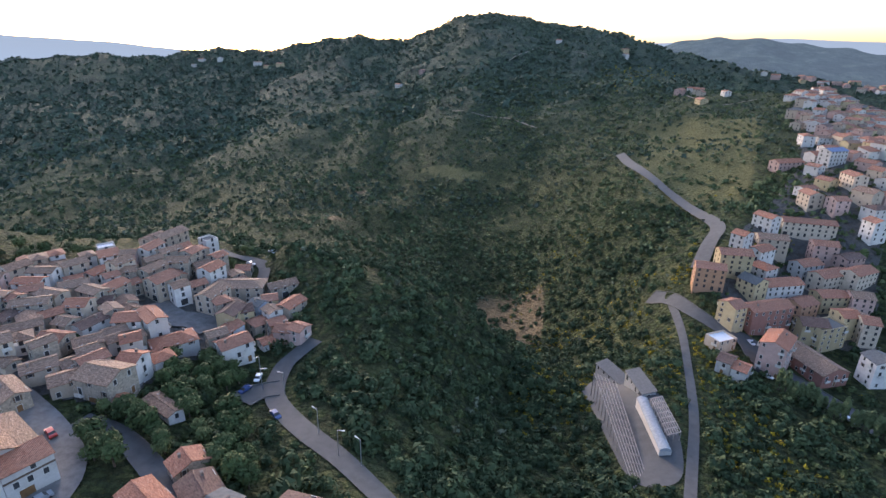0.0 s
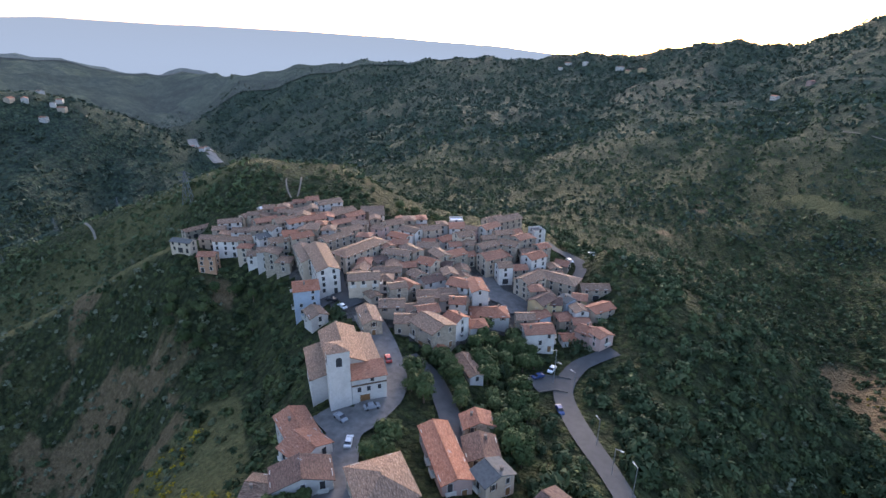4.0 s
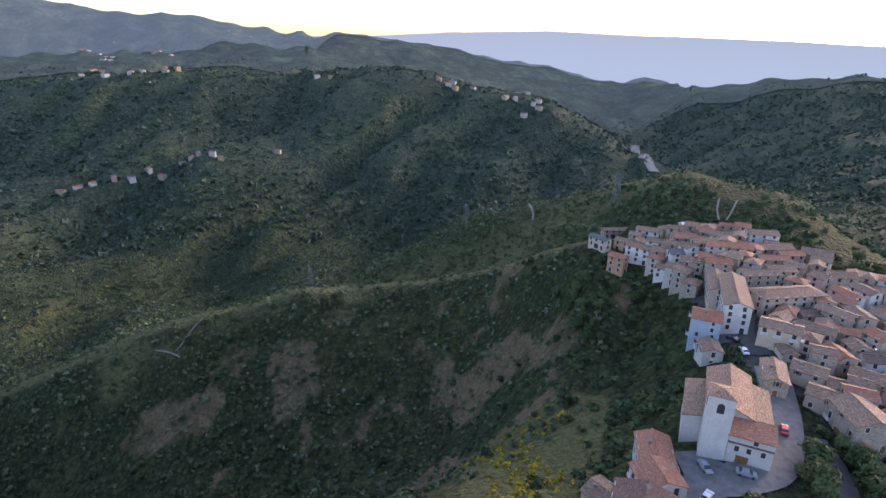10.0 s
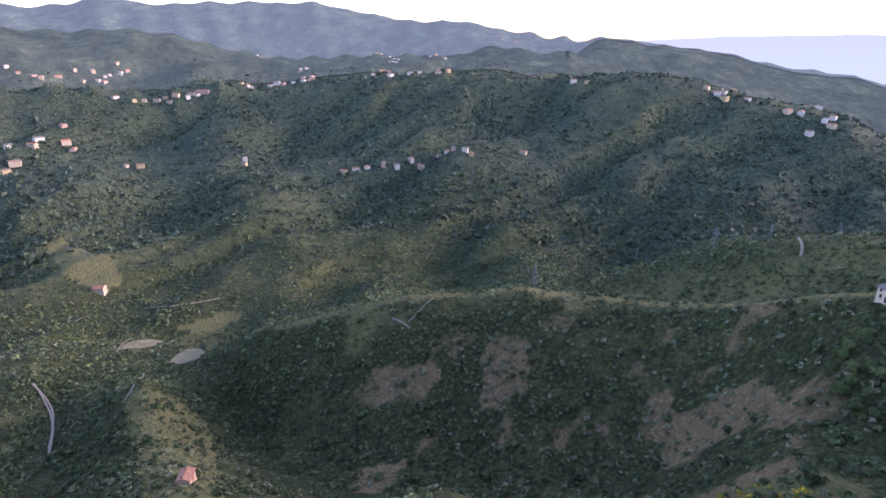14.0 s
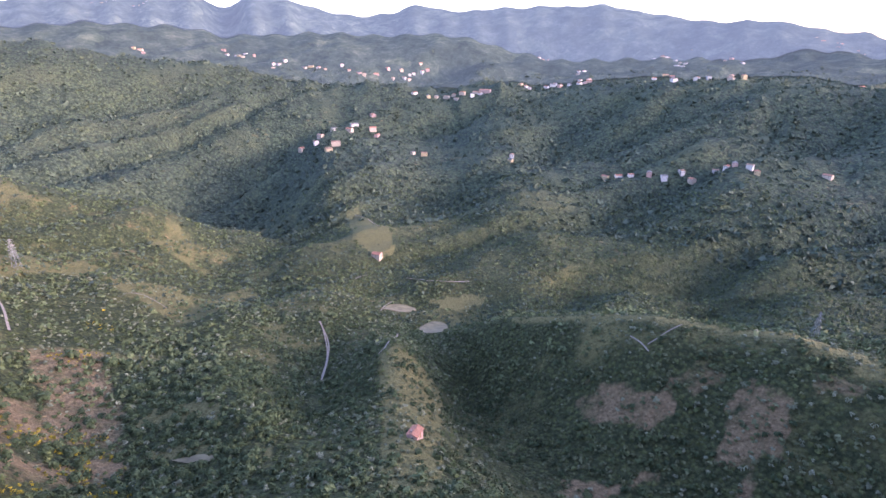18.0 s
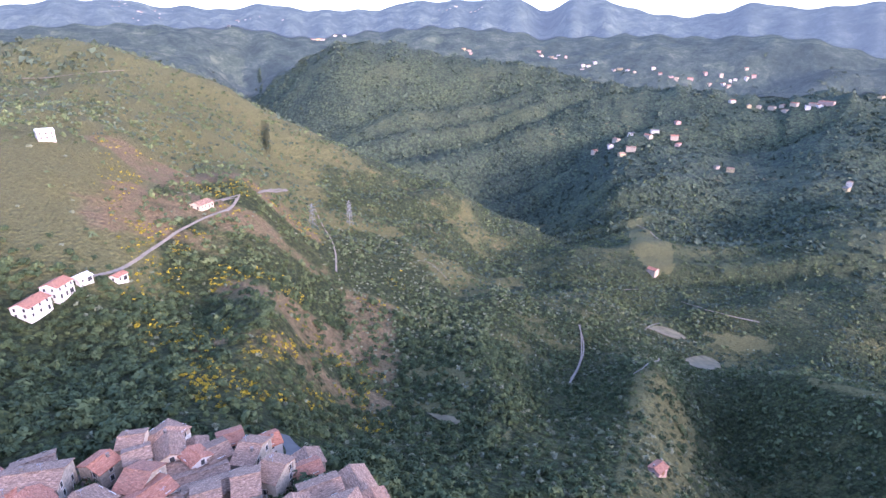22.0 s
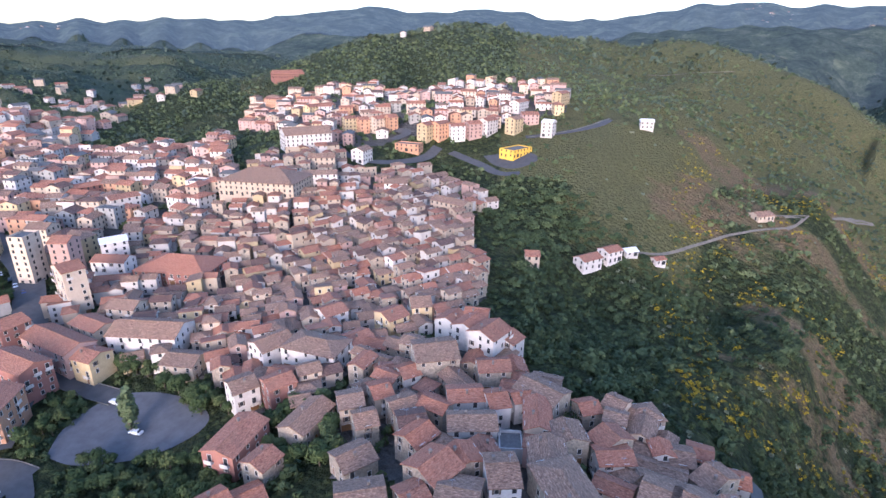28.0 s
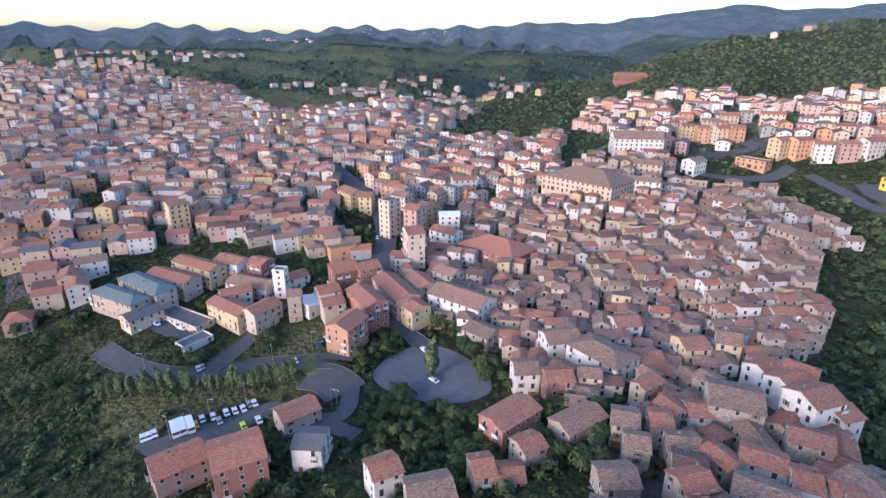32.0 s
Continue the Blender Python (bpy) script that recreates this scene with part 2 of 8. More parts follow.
_s = np.array(SPINES, float)
_sx, _sy = plan_xy(_s[:, 0], _s[:, 1])
_c = warp(_sx, _sy)
_n = len(_c)
_a = np.zeros((_n + 3, _n + 3))
_a[:_n, :_n] = tps(_c, _c) + np.diag(SOFT)
_a[:_n, _n], _a[:_n, _n + 1:] = 1, _c
_a[_n, :_n], _a[_n + 1:, :_n] = 1, _c.T
# heights are fitted as slope from the drone's level, so that near and far count alike
_w = np.linalg.solve(_a, np.concatenate([(_s[:, 2] - 100.0) / (_s[:, 1] + 60.0), np.zeros(3)]))


def lattice(ix, iy, seed):
    h = (ix * 374761393 + iy * 668265263 + seed * 974711) & 0x7FFFFFFF
    h = ((h ^ (h >> 13)) * 1274126177) & 0x7FFFFFFF
    return ((h ^ (h >> 16)) & 0xFFFF) / 65535.0


def value_noise(x, y, seed=0):
    ix, iy = np.floor(x).astype(np.int64), np.floor(y).astype(np.int64)
    fx, fy = x - ix, y - iy
    fx, fy = fx * fx * (3 - 2 * fx), fy * fy * (3 - 2 * fy)
    a, b = lattice(ix, iy, seed), lattice(ix + 1, iy, seed)
    c, d = lattice(ix, iy + 1, seed), lattice(ix + 1, iy + 1, seed)
    return (a + (b - a) * fx) * (1 - fy) + (c + (d - c) * fx) * fy


def fbm(x, y, scale, octaves=4, seed=0):
    out, amp, tot = 0.0, 1.0, 0.0
    for o in range(octaves):
        out = out + amp * (value_noise(x / scale + 17.3 * o, y / scale - 9.1 * o, seed + o) - 0.5)
        tot, amp, scale = tot + amp, amp * 0.5, scale * 0.5
    return out / tot * 2


def step01(v, lo, hi):
    k = np.clip((v - lo) / (hi - lo), 0, 1)
    return k * k * (3 - 2 * k)


def built_up(x, y):
    """1 where houses and streets lie, 0 on the open slopes."""
    b, r = np.degrees(np.arctan2(-x, y)) % 360, np.hypot(x, y)
    town = step01(b, 196, 204) * (1 - step01(b, 322, 338)) * (1 - step01(r, 700, 1000))
    village = step01(b, 18, 26) * (1 - step01(b, 58, 64)) * (1 - step01(r, 300, 360))
    return np.maximum(np.maximum(town, village), 1 - step01(r, 60, 110))


def gully(x, y):
    """Ravines that run down the valley flanks: 0 on the ribs, 1 in the beds."""
    b, r = np.arctan2(-x, y), np.hypot(x, y)
    lat = b * (500 + 0.55 * r) + 110 * fbm(x, y, 330.0, 3, 15)
    wide = np.abs(fbm(lat, r * 0.16, 330.0, 2, 5))
    thin = np.abs(fbm(lat, r * 0.3, 120.0, 2, 6))
    return 1 - np.clip(0.75 * wide * 2.6 + 0.35 * thin * 2.6, 0, 1)


def near_crest(b, r):
    """1 on the crest lines, 0 well away from them: ravines fade out there."""
    out = np.zeros(b.shape)
    for line, sides in CRESTS:
        if sides:
            q = np.array(line)
            w = (b - q[0, 0]) % 360
            rc = np.interp(w, q[:, 0] - q[0, 0], q[:, 1])
            out = np.maximum(out, np.exp(-(np.log(r / rc) / 0.10) ** 2) * (w <= np.ptp(q[:, 0])))
    return out


# the smooth land on a coarse polar net, then its ravines and knolls on a fine one
SHEET_R = np.concatenate([[0.01], np.linspace(3, 60, 8), np.geomspace(66, 4780, 270)])
SHEET_STEP = 0.3
_nr, _nb = np.concatenate([np.linspace(3, 50, 5), np.geomspace(60, 4780, 170)]), np.arange(0, 360.1, 0.6)
_bb, _rr = np.meshgrid(_nb, _nr)
_q = warp(*plan_xy(_bb.ravel(), _rr.ravel()))
_net = np.concatenate([tps(_q[i:i + 4000].astype(np.float32), _c.astype(np.float32)) @ _w[:_n] for i in range(0, len(_q), 4000)])
_net = (_net + _w[_n] + _q @ _w[_n + 1:]).reshape(_bb.shape)
_bb, _rr = np.meshgrid(np.arange(0, 360, SHEET_STEP), SHEET_R)
_fine = np.array([np.interp(_bb[0], _nb, row) for row in _net])
_fine = np.array([np.interp(SHEET_R, _nr, col) for col in _fine.T]).T
SHEET_Z = 100.0 + _fine * (_rr + 60.0)
_x, _y = plan_xy(_bb, _rr)
_wild = 1 - built_up(_x, _y)
_calm = 1 - 0.6 * (step01(_bb, 318, 335) + 1 - step01(_bb, 50, 64))
_cut = _calm * (gully(_x, _y) - 0.32) * np.minimum(_rr * 0.045, 62) * step01(_rr, 380, 900) * (1 - 0.8 * step01(_rr, 2300, 3200))
SHEET_Z += fbm(_x, _y, 260.0, 3, 19) * 16 * step01(_rr, 1900, 2600)
SHEET_Z += _wild * (fbm(_x, _y, 60.0, 4, 9) * np.minimum(_rr * 0.012, 9) - _cut) * (1 - 0.85 * near_crest(_bb, _rr))


def ground_z(x, y):
    x, y = np.atleast_1d(np.asarray(x, float)), np.atleast_1d(np.asarray(y, float))
    b, r = np.degrees(np.arctan2(-x, y)) % 360 / SHEET_STEP, np.clip(np.hypot(x, y), 3.01, 4779)
    i = np.clip(np.searchsorted(SHEET_R, r) - 1, 0, len(SHEET_R) - 2)
    u = (r - SHEET_R[i]) / (SHEET_R[i + 1] - SHEET_R[i])
    m = SHEET_Z.shape[1]
    j = np.floor(b).astype(int) % m
    j2, w = (j + 1) % m, b - np.floor(b)
    return (SHEET_Z[i, j] * (1 - w) + SHEET_Z[i, j2] * w) * (1 - u) + (SHEET_Z[i + 1, j] * (1 - w) + SHEET_Z[i + 1, j2] * w) * u


def zone(b, r, b0, b1, r0, r1, soft=0.12):
    """Soft-edged piece of a ring: bearings b0 to b1 (b1 may pass 360), distances r0 to r1."""
    w = (b - b0) % 360
    span = b1 - b0
    e = max(2.0, span * soft)
    k = step01(w, 0, e) * (1 - step01(w, span - e, span))
    return k * step01(r, r0 * (1 - soft), r0 * (1 + soft)) * (1 - step01(r, r1 * (1 - soft), r1 * (1 + soft)))


# meadows in plan
MEADOWS = [
    [(-55.6, -245.4), (-69.6, -232.4), (-80.9, -214.3), (-76.2, -206.6), (-59.1, -227.7)],
    [(-77.7, -292.2), (-94.3, -272.4), (-99.6, -246.3), (-90.4, -228.8), (-74.7, -256.6), (-64.9, -278.4)],
    [(-583.1, -763.2), (-610.2, -764.5), (-557.7, -624.3), (-521.1, -567.7), (-480.6, -565.2), (-492.9, -629.2)],
    [(-436.9, -425.3), (-494.3, -404.3), (-502.8, -376.1), (-451.3, -392.1)],
    [(-28.3, 644.2), (-4.7, 652.1), (12.2, 632.2), (-10.8, 620.8)],
    [(-24, 639.9), (-3.1, 651.2), (51.8, 618.7), (17.3, 600.9)],
    [(203, -379), (175.6, -430.6), (127.4, -450.7), (95.4, -473.5), (82.8, -376.9), (91.1, -304.7), (110.6, -280.5), (145.1, -294.6), (147.1, -341.2)],
    [(128.7, -444.9), (110.7, -539.9), (76.6, -497.2), (83.6, -387.4), (113.2, -380.4)],
    [(189.2, 62.8), (184.8, 42), (176.5, 12.3), (170.6, 15.2), (166.1, 34.4), (161.2, 48.8), (163.6, 60.6), (176.4, 58.4)],
]
# dense woods in plan
WOOD_AREAS = [
    [(194, -270.8), (190.4, -311.2), (156.1, -326.4), (127.2, -300.3), (116.9, -272.4), (126.5, -244.4), (145.5, -224.2), (167.1, -239.3)],
    [(648.4, -447.9), (637.7, -516.8), (637.6, -603.6), (578.8, -665.1), (536.2, -751.9), (477.9, -760.2), (391, -599.1), (500.8, -598.5), (502.2, -472.9), (570.9, -424.5)],
    [(576.5, -198.5), (643.6, -261.4), (695.9, -333.5), (1384.9, -850.7), (588.1, -364.1), (569.3, -285.2), (536.6, -199.1)],
    [(121.6, -193.3), (110.7, -240.4), (88.4, -260.2), (65, -276.3), (48.9, -282.4), (44.9, -198.3), (25.3, -161.4), (36, -148), (63.1, -144.5), (78, -144.5), (96.4, -165)],
    [(-4.6, -285), (-52.8, -399), (-91.8, -381), (-142, -348.5), (-169.3, -324.4), (-98.6, -219.8), (-77.5, -248), (-52.9, -253.6), (-14.2, -239.8)],
    [(-129.7, -302.2), (-194.8, -320.7), (-123.2, -215.3), (-75.7, -171.2), (-31.9, -224.8), (-22.2, -263.3), (-69.7, -333.4), (-98.1, -303)],
]


def in_any(polys, x, y):
    out = np.zeros(len(x), bool)
    for poly in polys:
        p = np.array(poly)
        box = (x > p[:, 0].min()) & (x < p[:, 0].max()) & (y > p[:, 1].min()) & (y < p[:, 1].max())
        i = np.where(box)[0]
        hit = np.zeros(len(i), bool)
        for (x1, y1), (x2, y2) in zip(p, np.roll(p, -1, 0)):
            if y1 != y2:
                hit ^= ((y1 > y[i]) != (y2 > y[i])) & (x[i] < (x2 - x1) * (y[i] - y1) / (y2 - y1) + x1)
        out[i] |= hit
    return out


def valley_woods(b, r):
    """The dark woods on the valley floor behind the spur."""
    return zone(b, r, 58, 119, 480, 1080)


def spur_rim(b, r):
    """The grassy crest of the spur."""
    q = np.array(CRESTS[0][0])
    return np.exp(-(np.log(r / np.interp(b, q[:, 0], q[:, 1])) / 0.022) ** 2) * (b > 63) * (b < 124)


def land_cover(x, y):
    """How far each spot is grass or bare soil, from 0 to 1."""
    b, r = np.degrees(np.arctan2(-x, y)) % 360, np.hypot(x, y)
    blot = step01(fbm(x, y, 55.0, 3, 81), -0.12, 0.22)
    blot2 = step01(fbm(x, y, 90.0, 3, 91), -0.05, 0.25)
    far = step01(fbm(x, y, 170.0, 4, 85), -0.05, 0.3)
    rib = 1 - step01(gully(x, y), 0.12, 0.45)
    fields = zone(b, r, 230, 330, 620, 2900) * step01(fbm(x, y, 110.0, 2, 83), -0.12, 0.1)
    grass = np.maximum.reduce([0.85 * fields, 0.9 * zone(b, r, 60, 118, 308, 372, 0.05) * (0.5 + 0.5 * blot), 0.6 * zone(b, r, 46, 92, 390, 600) * blot, 0.95 * zone(b, r, 58, 78, 80, 165), 0.95 * zone(b, r, 131, 141, 140, 330), 0.9 * zone(b, r, 190, 214, 285, 500),
                               0.75 * zone(b, r, 172, 214, 470, 1150), 0.7 * zone(b, r, 150, 192, 250, 900) * blot2, 0.8 * zone(b, r, 152, 166, 190, 260),
                               0.75 * zone(b, r, 262, 292, 160, 215), 0.85 * zone(b, r, 329, 341, 400, 700), 0.55 * zone(b, r, 120, 160, 330, 640) * blot,
                               0.65 * zone(b, r, 52, 96, 360, 470), 0.48 * far * rib * step01(r, 480, 640), 0.27 * rib * step01(r, 520, 680), 0.38 * blot])
    grass = grass * (1 - 0.9 * in_any(WOOD_AREAS, x, y)) * (1 - 0.85 * valley_woods(b, r))
    grass = np.maximum.reduce([grass, 0.95 * in_any(MEADOWS, x, y), 0.95 * spur_rim(b, r)])
    soil = np.maximum.reduce([0.64 * zone(b, r, 60, 122, 150, 318) * step01(fbm(x, y, 30.0, 5, 87), 0.02, 0.3), 0.95 * zone(b, r, 347, 357, 290, 380), 0.6 * zone(b, r, 165, 200, 220, 560) * blot2,
                              0.35 * zone(b, r, 150, 192, 600, 1000) * blot, 0.36 * rib * step01(fbm(x, y, 85.0, 4, 86), 0.15, 0.4) * (r > 700), 0.8 * zone(b, r, 7, 14, 480, 640) * blot, 0.9 * zone(b, r, 57, 66, 180, 240) * blot])
    return grass, soil


def link_mesh(name, verts, faces, mats, parent=None, smooth=False):
    me = bpy.data.meshes.new(name)
    verts, faces = np.asarray(verts, np.float32), np.asarray(faces, np.int32)
    k = faces.shape[1]
    me.vertices.add(len(verts))
    me.vertices.foreach_set("co", verts.ravel())
    me.loops.add(faces.size)
    me.loops.foreach_set("vertex_index", faces.ravel())
    me.polygons.add(len(faces))
    me.polygons.foreach_set("loop_start", np.arange(0, faces.size, k, dtype=np.int32))
    me.polygons.foreach_set("use_smooth", np.full(len(faces), smooth))
    me.update(calc_edges=True)
    for m in mats:
        me.materials.append(m)
    ob = new(name, me)
    ob.parent = parent
    return ob


def polar_sheet(name, radii, step, lift, mats):
    b = np.arange(0, 360, step)
    rr, bb = np.meshgrid(radii, b, indexing="ij")
    x, y = plan_xy(bb.ravel(), rr.ravel())
    z = ground_z(x, y) + lift
    n, m = len(radii), len(b)
    i, j = np.meshgrid(np.arange(n - 1), np.arange(m), indexing="ij")
    j2 = (j + 1) % m
    faces = np.stack([i * m + j, (i + 1) * m + j, (i + 1) * m + j2, i * m + j2], -1).reshape(-1, 4)[:, ::-1]
    return link_mesh(name, np.stack([x, y, z], 1), faces, mats, smooth=True), x, y, z


def cover_attr(nt, name):
    a = nt.nodes.new("ShaderNodeAttribute")
    a.attribute_name = name
    return a.outputs["Fac"]


def crowns(nt, scale):
    """Distance from the middle of each crown, and a random tone for it."""
    pos = nt.nodes.new("ShaderNodeNewGeometry").outputs["Position"]
    n = nt.nodes.new("ShaderNodeTexNoise")
    n.inputs["Scale"].default_value, n.inputs["Detail"].default_value = scale * 2.2, 3.0
    nt.links.new(pos, n.inputs["Vector"])
    w = nt.nodes.new("ShaderNodeVectorMath")
    w.operation = "MULTIPLY_ADD"
    nt.links.new(n.outputs["Color"], w.inputs[0])
    w.inputs[1].default_value = (0.8 / scale,) * 3
    nt.links.new(pos, w.inputs[2])
    v = nt.nodes.new("ShaderNodeTexVoronoi")
    v.inputs["Scale"].default_value = scale
    nt.links.new(w.outputs[0], v.inputs["Vector"])
    return v.outputs["Distance"], v.outputs["Color"]


def ground_build(nt, bsdf):
    """Land cover: woods floor, grass, bare soil and paving, by the plan's cover maps."""
    mid = noise_tex(nt, 0.07, 6, 0.7)
    fine = noise_tex(nt, 0.45, 6, 0.75)
    tuft = noise_tex(nt, 2.4, 3, 0.7)
    woods = ramp(nt, fine, (0.25, (0.034, 0.044, 0.021)), (0.6, (0.066, 0.080, 0.036)), (0.85, (0.108, 0.122, 0.058)))
    grass = ramp(nt, fine, (0.2, (0.074, 0.076, 0.032)), (0.55, (0.145, 0.138, 0.060)), (0.85, (0.225, 0.20, 0.098)))
    soil = ramp(nt, fine, (0.2, (0.098, 0.070, 0.038)), (0.5, (0.19, 0.138, 0.078)), (0.8, (0.30, 0.225, 0.135)))
    paved = ramp(nt, fine, (0.2, (0.085, 0.08, 0.075)), (0.8, (0.17, 0.16, 0.15)))
    # far scrub: green with the bluish haze of distance put into its colour
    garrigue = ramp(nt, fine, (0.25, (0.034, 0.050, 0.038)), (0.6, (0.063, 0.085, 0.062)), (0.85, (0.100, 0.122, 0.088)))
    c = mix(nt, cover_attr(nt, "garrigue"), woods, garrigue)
    # shrubs and small crowns: domes of two sizes, lit tops and shade between painted in
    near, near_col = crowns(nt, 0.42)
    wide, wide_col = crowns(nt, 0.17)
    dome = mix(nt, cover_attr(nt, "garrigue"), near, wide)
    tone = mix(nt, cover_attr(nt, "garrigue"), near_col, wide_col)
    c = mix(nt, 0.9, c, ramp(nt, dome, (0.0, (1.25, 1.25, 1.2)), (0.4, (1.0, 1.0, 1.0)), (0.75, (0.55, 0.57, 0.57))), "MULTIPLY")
    c = mix(nt, 0.8, c, ramp(nt, tone, (0.2, (0.6, 0.66, 0.7)), (0.5, (1.0, 1.0, 1.0)), (0.85, (1.5, 1.42, 1.15))), "MULTIPLY")
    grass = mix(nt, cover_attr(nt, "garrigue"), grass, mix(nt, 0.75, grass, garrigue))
    for name, col, lo, hi in (("grass", grass, 0.35, 0.65), ("soil", soil, 0.40, 0.62), ("paved", paved, 0.35, 0.5)):
        a = nt.nodes.new("ShaderNodeMath")
        a.operation = "MULTIPLY_ADD"
        nt.links.new(mid, a.inputs[0])
        a.inputs[1].default_value = 0.9 if name != "paved" else 0.15
        nt.links.new(cover_attr(nt, name), a.inputs[2])
        s = nt.nodes.new("ShaderNodeMath")
        s.operation = "SUBTRACT"
        nt.links.new(a.outputs[0], s.inputs[0])
        s.inputs[1].default_value = 0.45 if name != "paved" else 0.075
        c = mix(nt, ramp(nt, s.outputs[0], (lo, (0, 0, 0)), (hi, (1, 1, 1))), c, col)
    # old terraces: banks that follow the contours, on the far slopes
    sep = nt.nodes.new("ShaderNodeSeparateXYZ")
    nt.links.new(nt.nodes.new("ShaderNodeNewGeometry").outputs["Position"], sep.inputs[0])
    wob = nt.nodes.new("ShaderNodeMath")
    wob.operation = "MULTIPLY_ADD"
    nt.links.new(noise_tex(nt, 0.012, 4, 0.6), wob.inputs[0])
    wob.inputs[1].default_value = 60.0
    nt.links.new(sep.outputs[2], wob.inputs[2])
    band = nt.nodes.new("ShaderNodeMath")
    band.operation = "PINGPONG"
    nt.links.new(wob.outputs[0], band.inputs[0])
    band.inputs[1].default_value = 5.0
    bank = ramp(nt, band.outputs[0], (0.0, (0.62, 0.68, 0.62)), (0.3, (1.0, 1.0, 1.0)), (1.0, (1.22, 1.18, 1.05)))
    strength = nt.nodes.new("ShaderNodeMath")
    strength.operation = "MULTIPLY"
    nt.links.new(cover_attr(nt, "garrigue"), strength.inputs[0])
    nt.links.new(ramp(nt, noise_tex(nt, 0.006, 3, 0.6), (0.42, (0, 0, 0)), (0.6, (1, 1, 1))), strength.inputs[1])
    c = mix(nt, strength.outputs[0], c, mix(nt, 1.0, c, bank, "MULTIPLY"))
    c = mix(nt, 0.75, c, ramp(nt, tuft, (0.3, (0.5, 0.5, 0.48)), (0.65, (1.15, 1.15, 1.1))), "MULTIPLY")
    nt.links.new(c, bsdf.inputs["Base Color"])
    bsdf.inputs["Roughness"].default_value = 0.95
    bsdf.inputs["Specular IOR Level"].default_value = 0.1
    bump(nt, bsdf, mix(nt, 0.6, fine, ramp(nt, dome, (0.0, (1, 1, 1)), (0.8, (0, 0, 0)))), 1.0, 3.5)


M_GROUND = material("hillside_scrub", ground_build)


def distance(lo, mid, hi, glow):
    """Wooded hills with field patches; the pale air between is put in as a bluish glow."""
    def build(nt, bsdf):
        m = noise_tex(nt, 0.011, 10, 0.85)
        c = ramp(nt, m, (0.40, lo), (0.52, mid), (0.62, hi))
        cell, tone = crowns(nt, 0.012)
        c = mix(nt, 0.6, c, ramp(nt, tone, (0.25, (0.72, 0.78, 0.8)), (0.55, (1.0, 1.0, 1.0)), (0.9, (1.6, 1.5, 1.25))), "MULTIPLY")
        nt.links.new(c, bsdf.inputs["Base Color"])
        bsdf.inputs["Roughness"].default_value = 1.0
        bsdf.inputs["Specular IOR Level"].default_value = 0.0
        # haze as emission, stronger on the farther sheet
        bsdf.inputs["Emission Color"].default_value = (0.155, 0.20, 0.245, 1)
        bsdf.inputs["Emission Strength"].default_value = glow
        bump(nt, bsdf, m, 1.0, 22.0)
    return build


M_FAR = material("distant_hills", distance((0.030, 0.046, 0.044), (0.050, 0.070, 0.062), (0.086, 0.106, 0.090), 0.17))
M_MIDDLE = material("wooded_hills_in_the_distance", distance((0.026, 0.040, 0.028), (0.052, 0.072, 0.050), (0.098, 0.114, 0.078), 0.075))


def mountain_build(nt, bsdf):
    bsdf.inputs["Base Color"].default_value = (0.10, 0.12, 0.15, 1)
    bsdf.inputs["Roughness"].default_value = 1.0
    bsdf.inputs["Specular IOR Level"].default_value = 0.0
    # the haze that pales the mountains, put in as a blue-grey glow
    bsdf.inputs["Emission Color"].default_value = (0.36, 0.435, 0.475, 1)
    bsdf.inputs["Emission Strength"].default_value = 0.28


M_MOUNTAIN = material("distant_mountains", mountain_build)

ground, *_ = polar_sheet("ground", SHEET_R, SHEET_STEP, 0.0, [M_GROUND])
tagged(ground, "steep scrub-covered hills with terraces, gullies and bare earth", "ground", kind="structure")
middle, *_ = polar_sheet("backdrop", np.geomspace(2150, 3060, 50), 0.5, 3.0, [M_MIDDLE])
tagged(middle, "hazy green wooded hills beyond the valley", "hills", kind="structure")
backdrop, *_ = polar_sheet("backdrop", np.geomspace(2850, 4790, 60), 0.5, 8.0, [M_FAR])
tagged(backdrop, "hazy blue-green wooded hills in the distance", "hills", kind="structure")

# the far mountain chain on the horizon
b = np.arange(0, 360, 0.5)
crest = np.interp(b, [0, 22, 30, 40, 48, 57, 62, 69, 79, 85, 100, 112, 312, 320, 330, 336, 342, 350],
                  [-300, -60, 15, 66, 104, 139, 150, 177, 167, 140, 110, -300, -300, 100, 122, 100, 60, -300]) + 9 * fbm(b * 9, b * 0, 60.0, 4, 3)
x, y = plan_xy(b, np.full(len(b), 4880.0))
mv = np.concatenate([np.stack([x, y, np.full(len(b), -400.0)], 1), np.stack([x, y, crest], 1),
                     np.stack([x * 1.015, y * 1.015, crest * 0 - 400], 1)])
m = len(b)
j = np.arange(m)
j2 = (j + 1) % m
mf = np.concatenate([np.stack([j, j2, j2 + m, j + m], 1), np.stack([j + m, j2 + m, j2 + 2 * m, j + 2 * m], 1)])
tagged(link_mesh("backdrop", mv, mf, [M_MOUNTAIN], smooth=True), "hazy pale blue mountain chain on the horizon", "mountains", kind="structure")



# ---- surfaces of houses, streets and cars ----
def simple(name, col, rough=0.8, metal=0.0, var=0.25, scale=1.3):
    def build(nt, bsdf):
        n = noise_tex(nt, scale, 5, 0.65)
        lo, hi = tuple(c * (1 - var) for c in col), tuple(min(1, c * (1 + var)) for c in col)
        nt.links.new(ramp(nt, n, (0.3, lo), (0.7, hi)), bsdf.inputs["Base Color"])
        bsdf.inputs["Roughness"].default_value, bsdf.inputs["Metallic"].default_value = rough, metal
    return material(name, build)


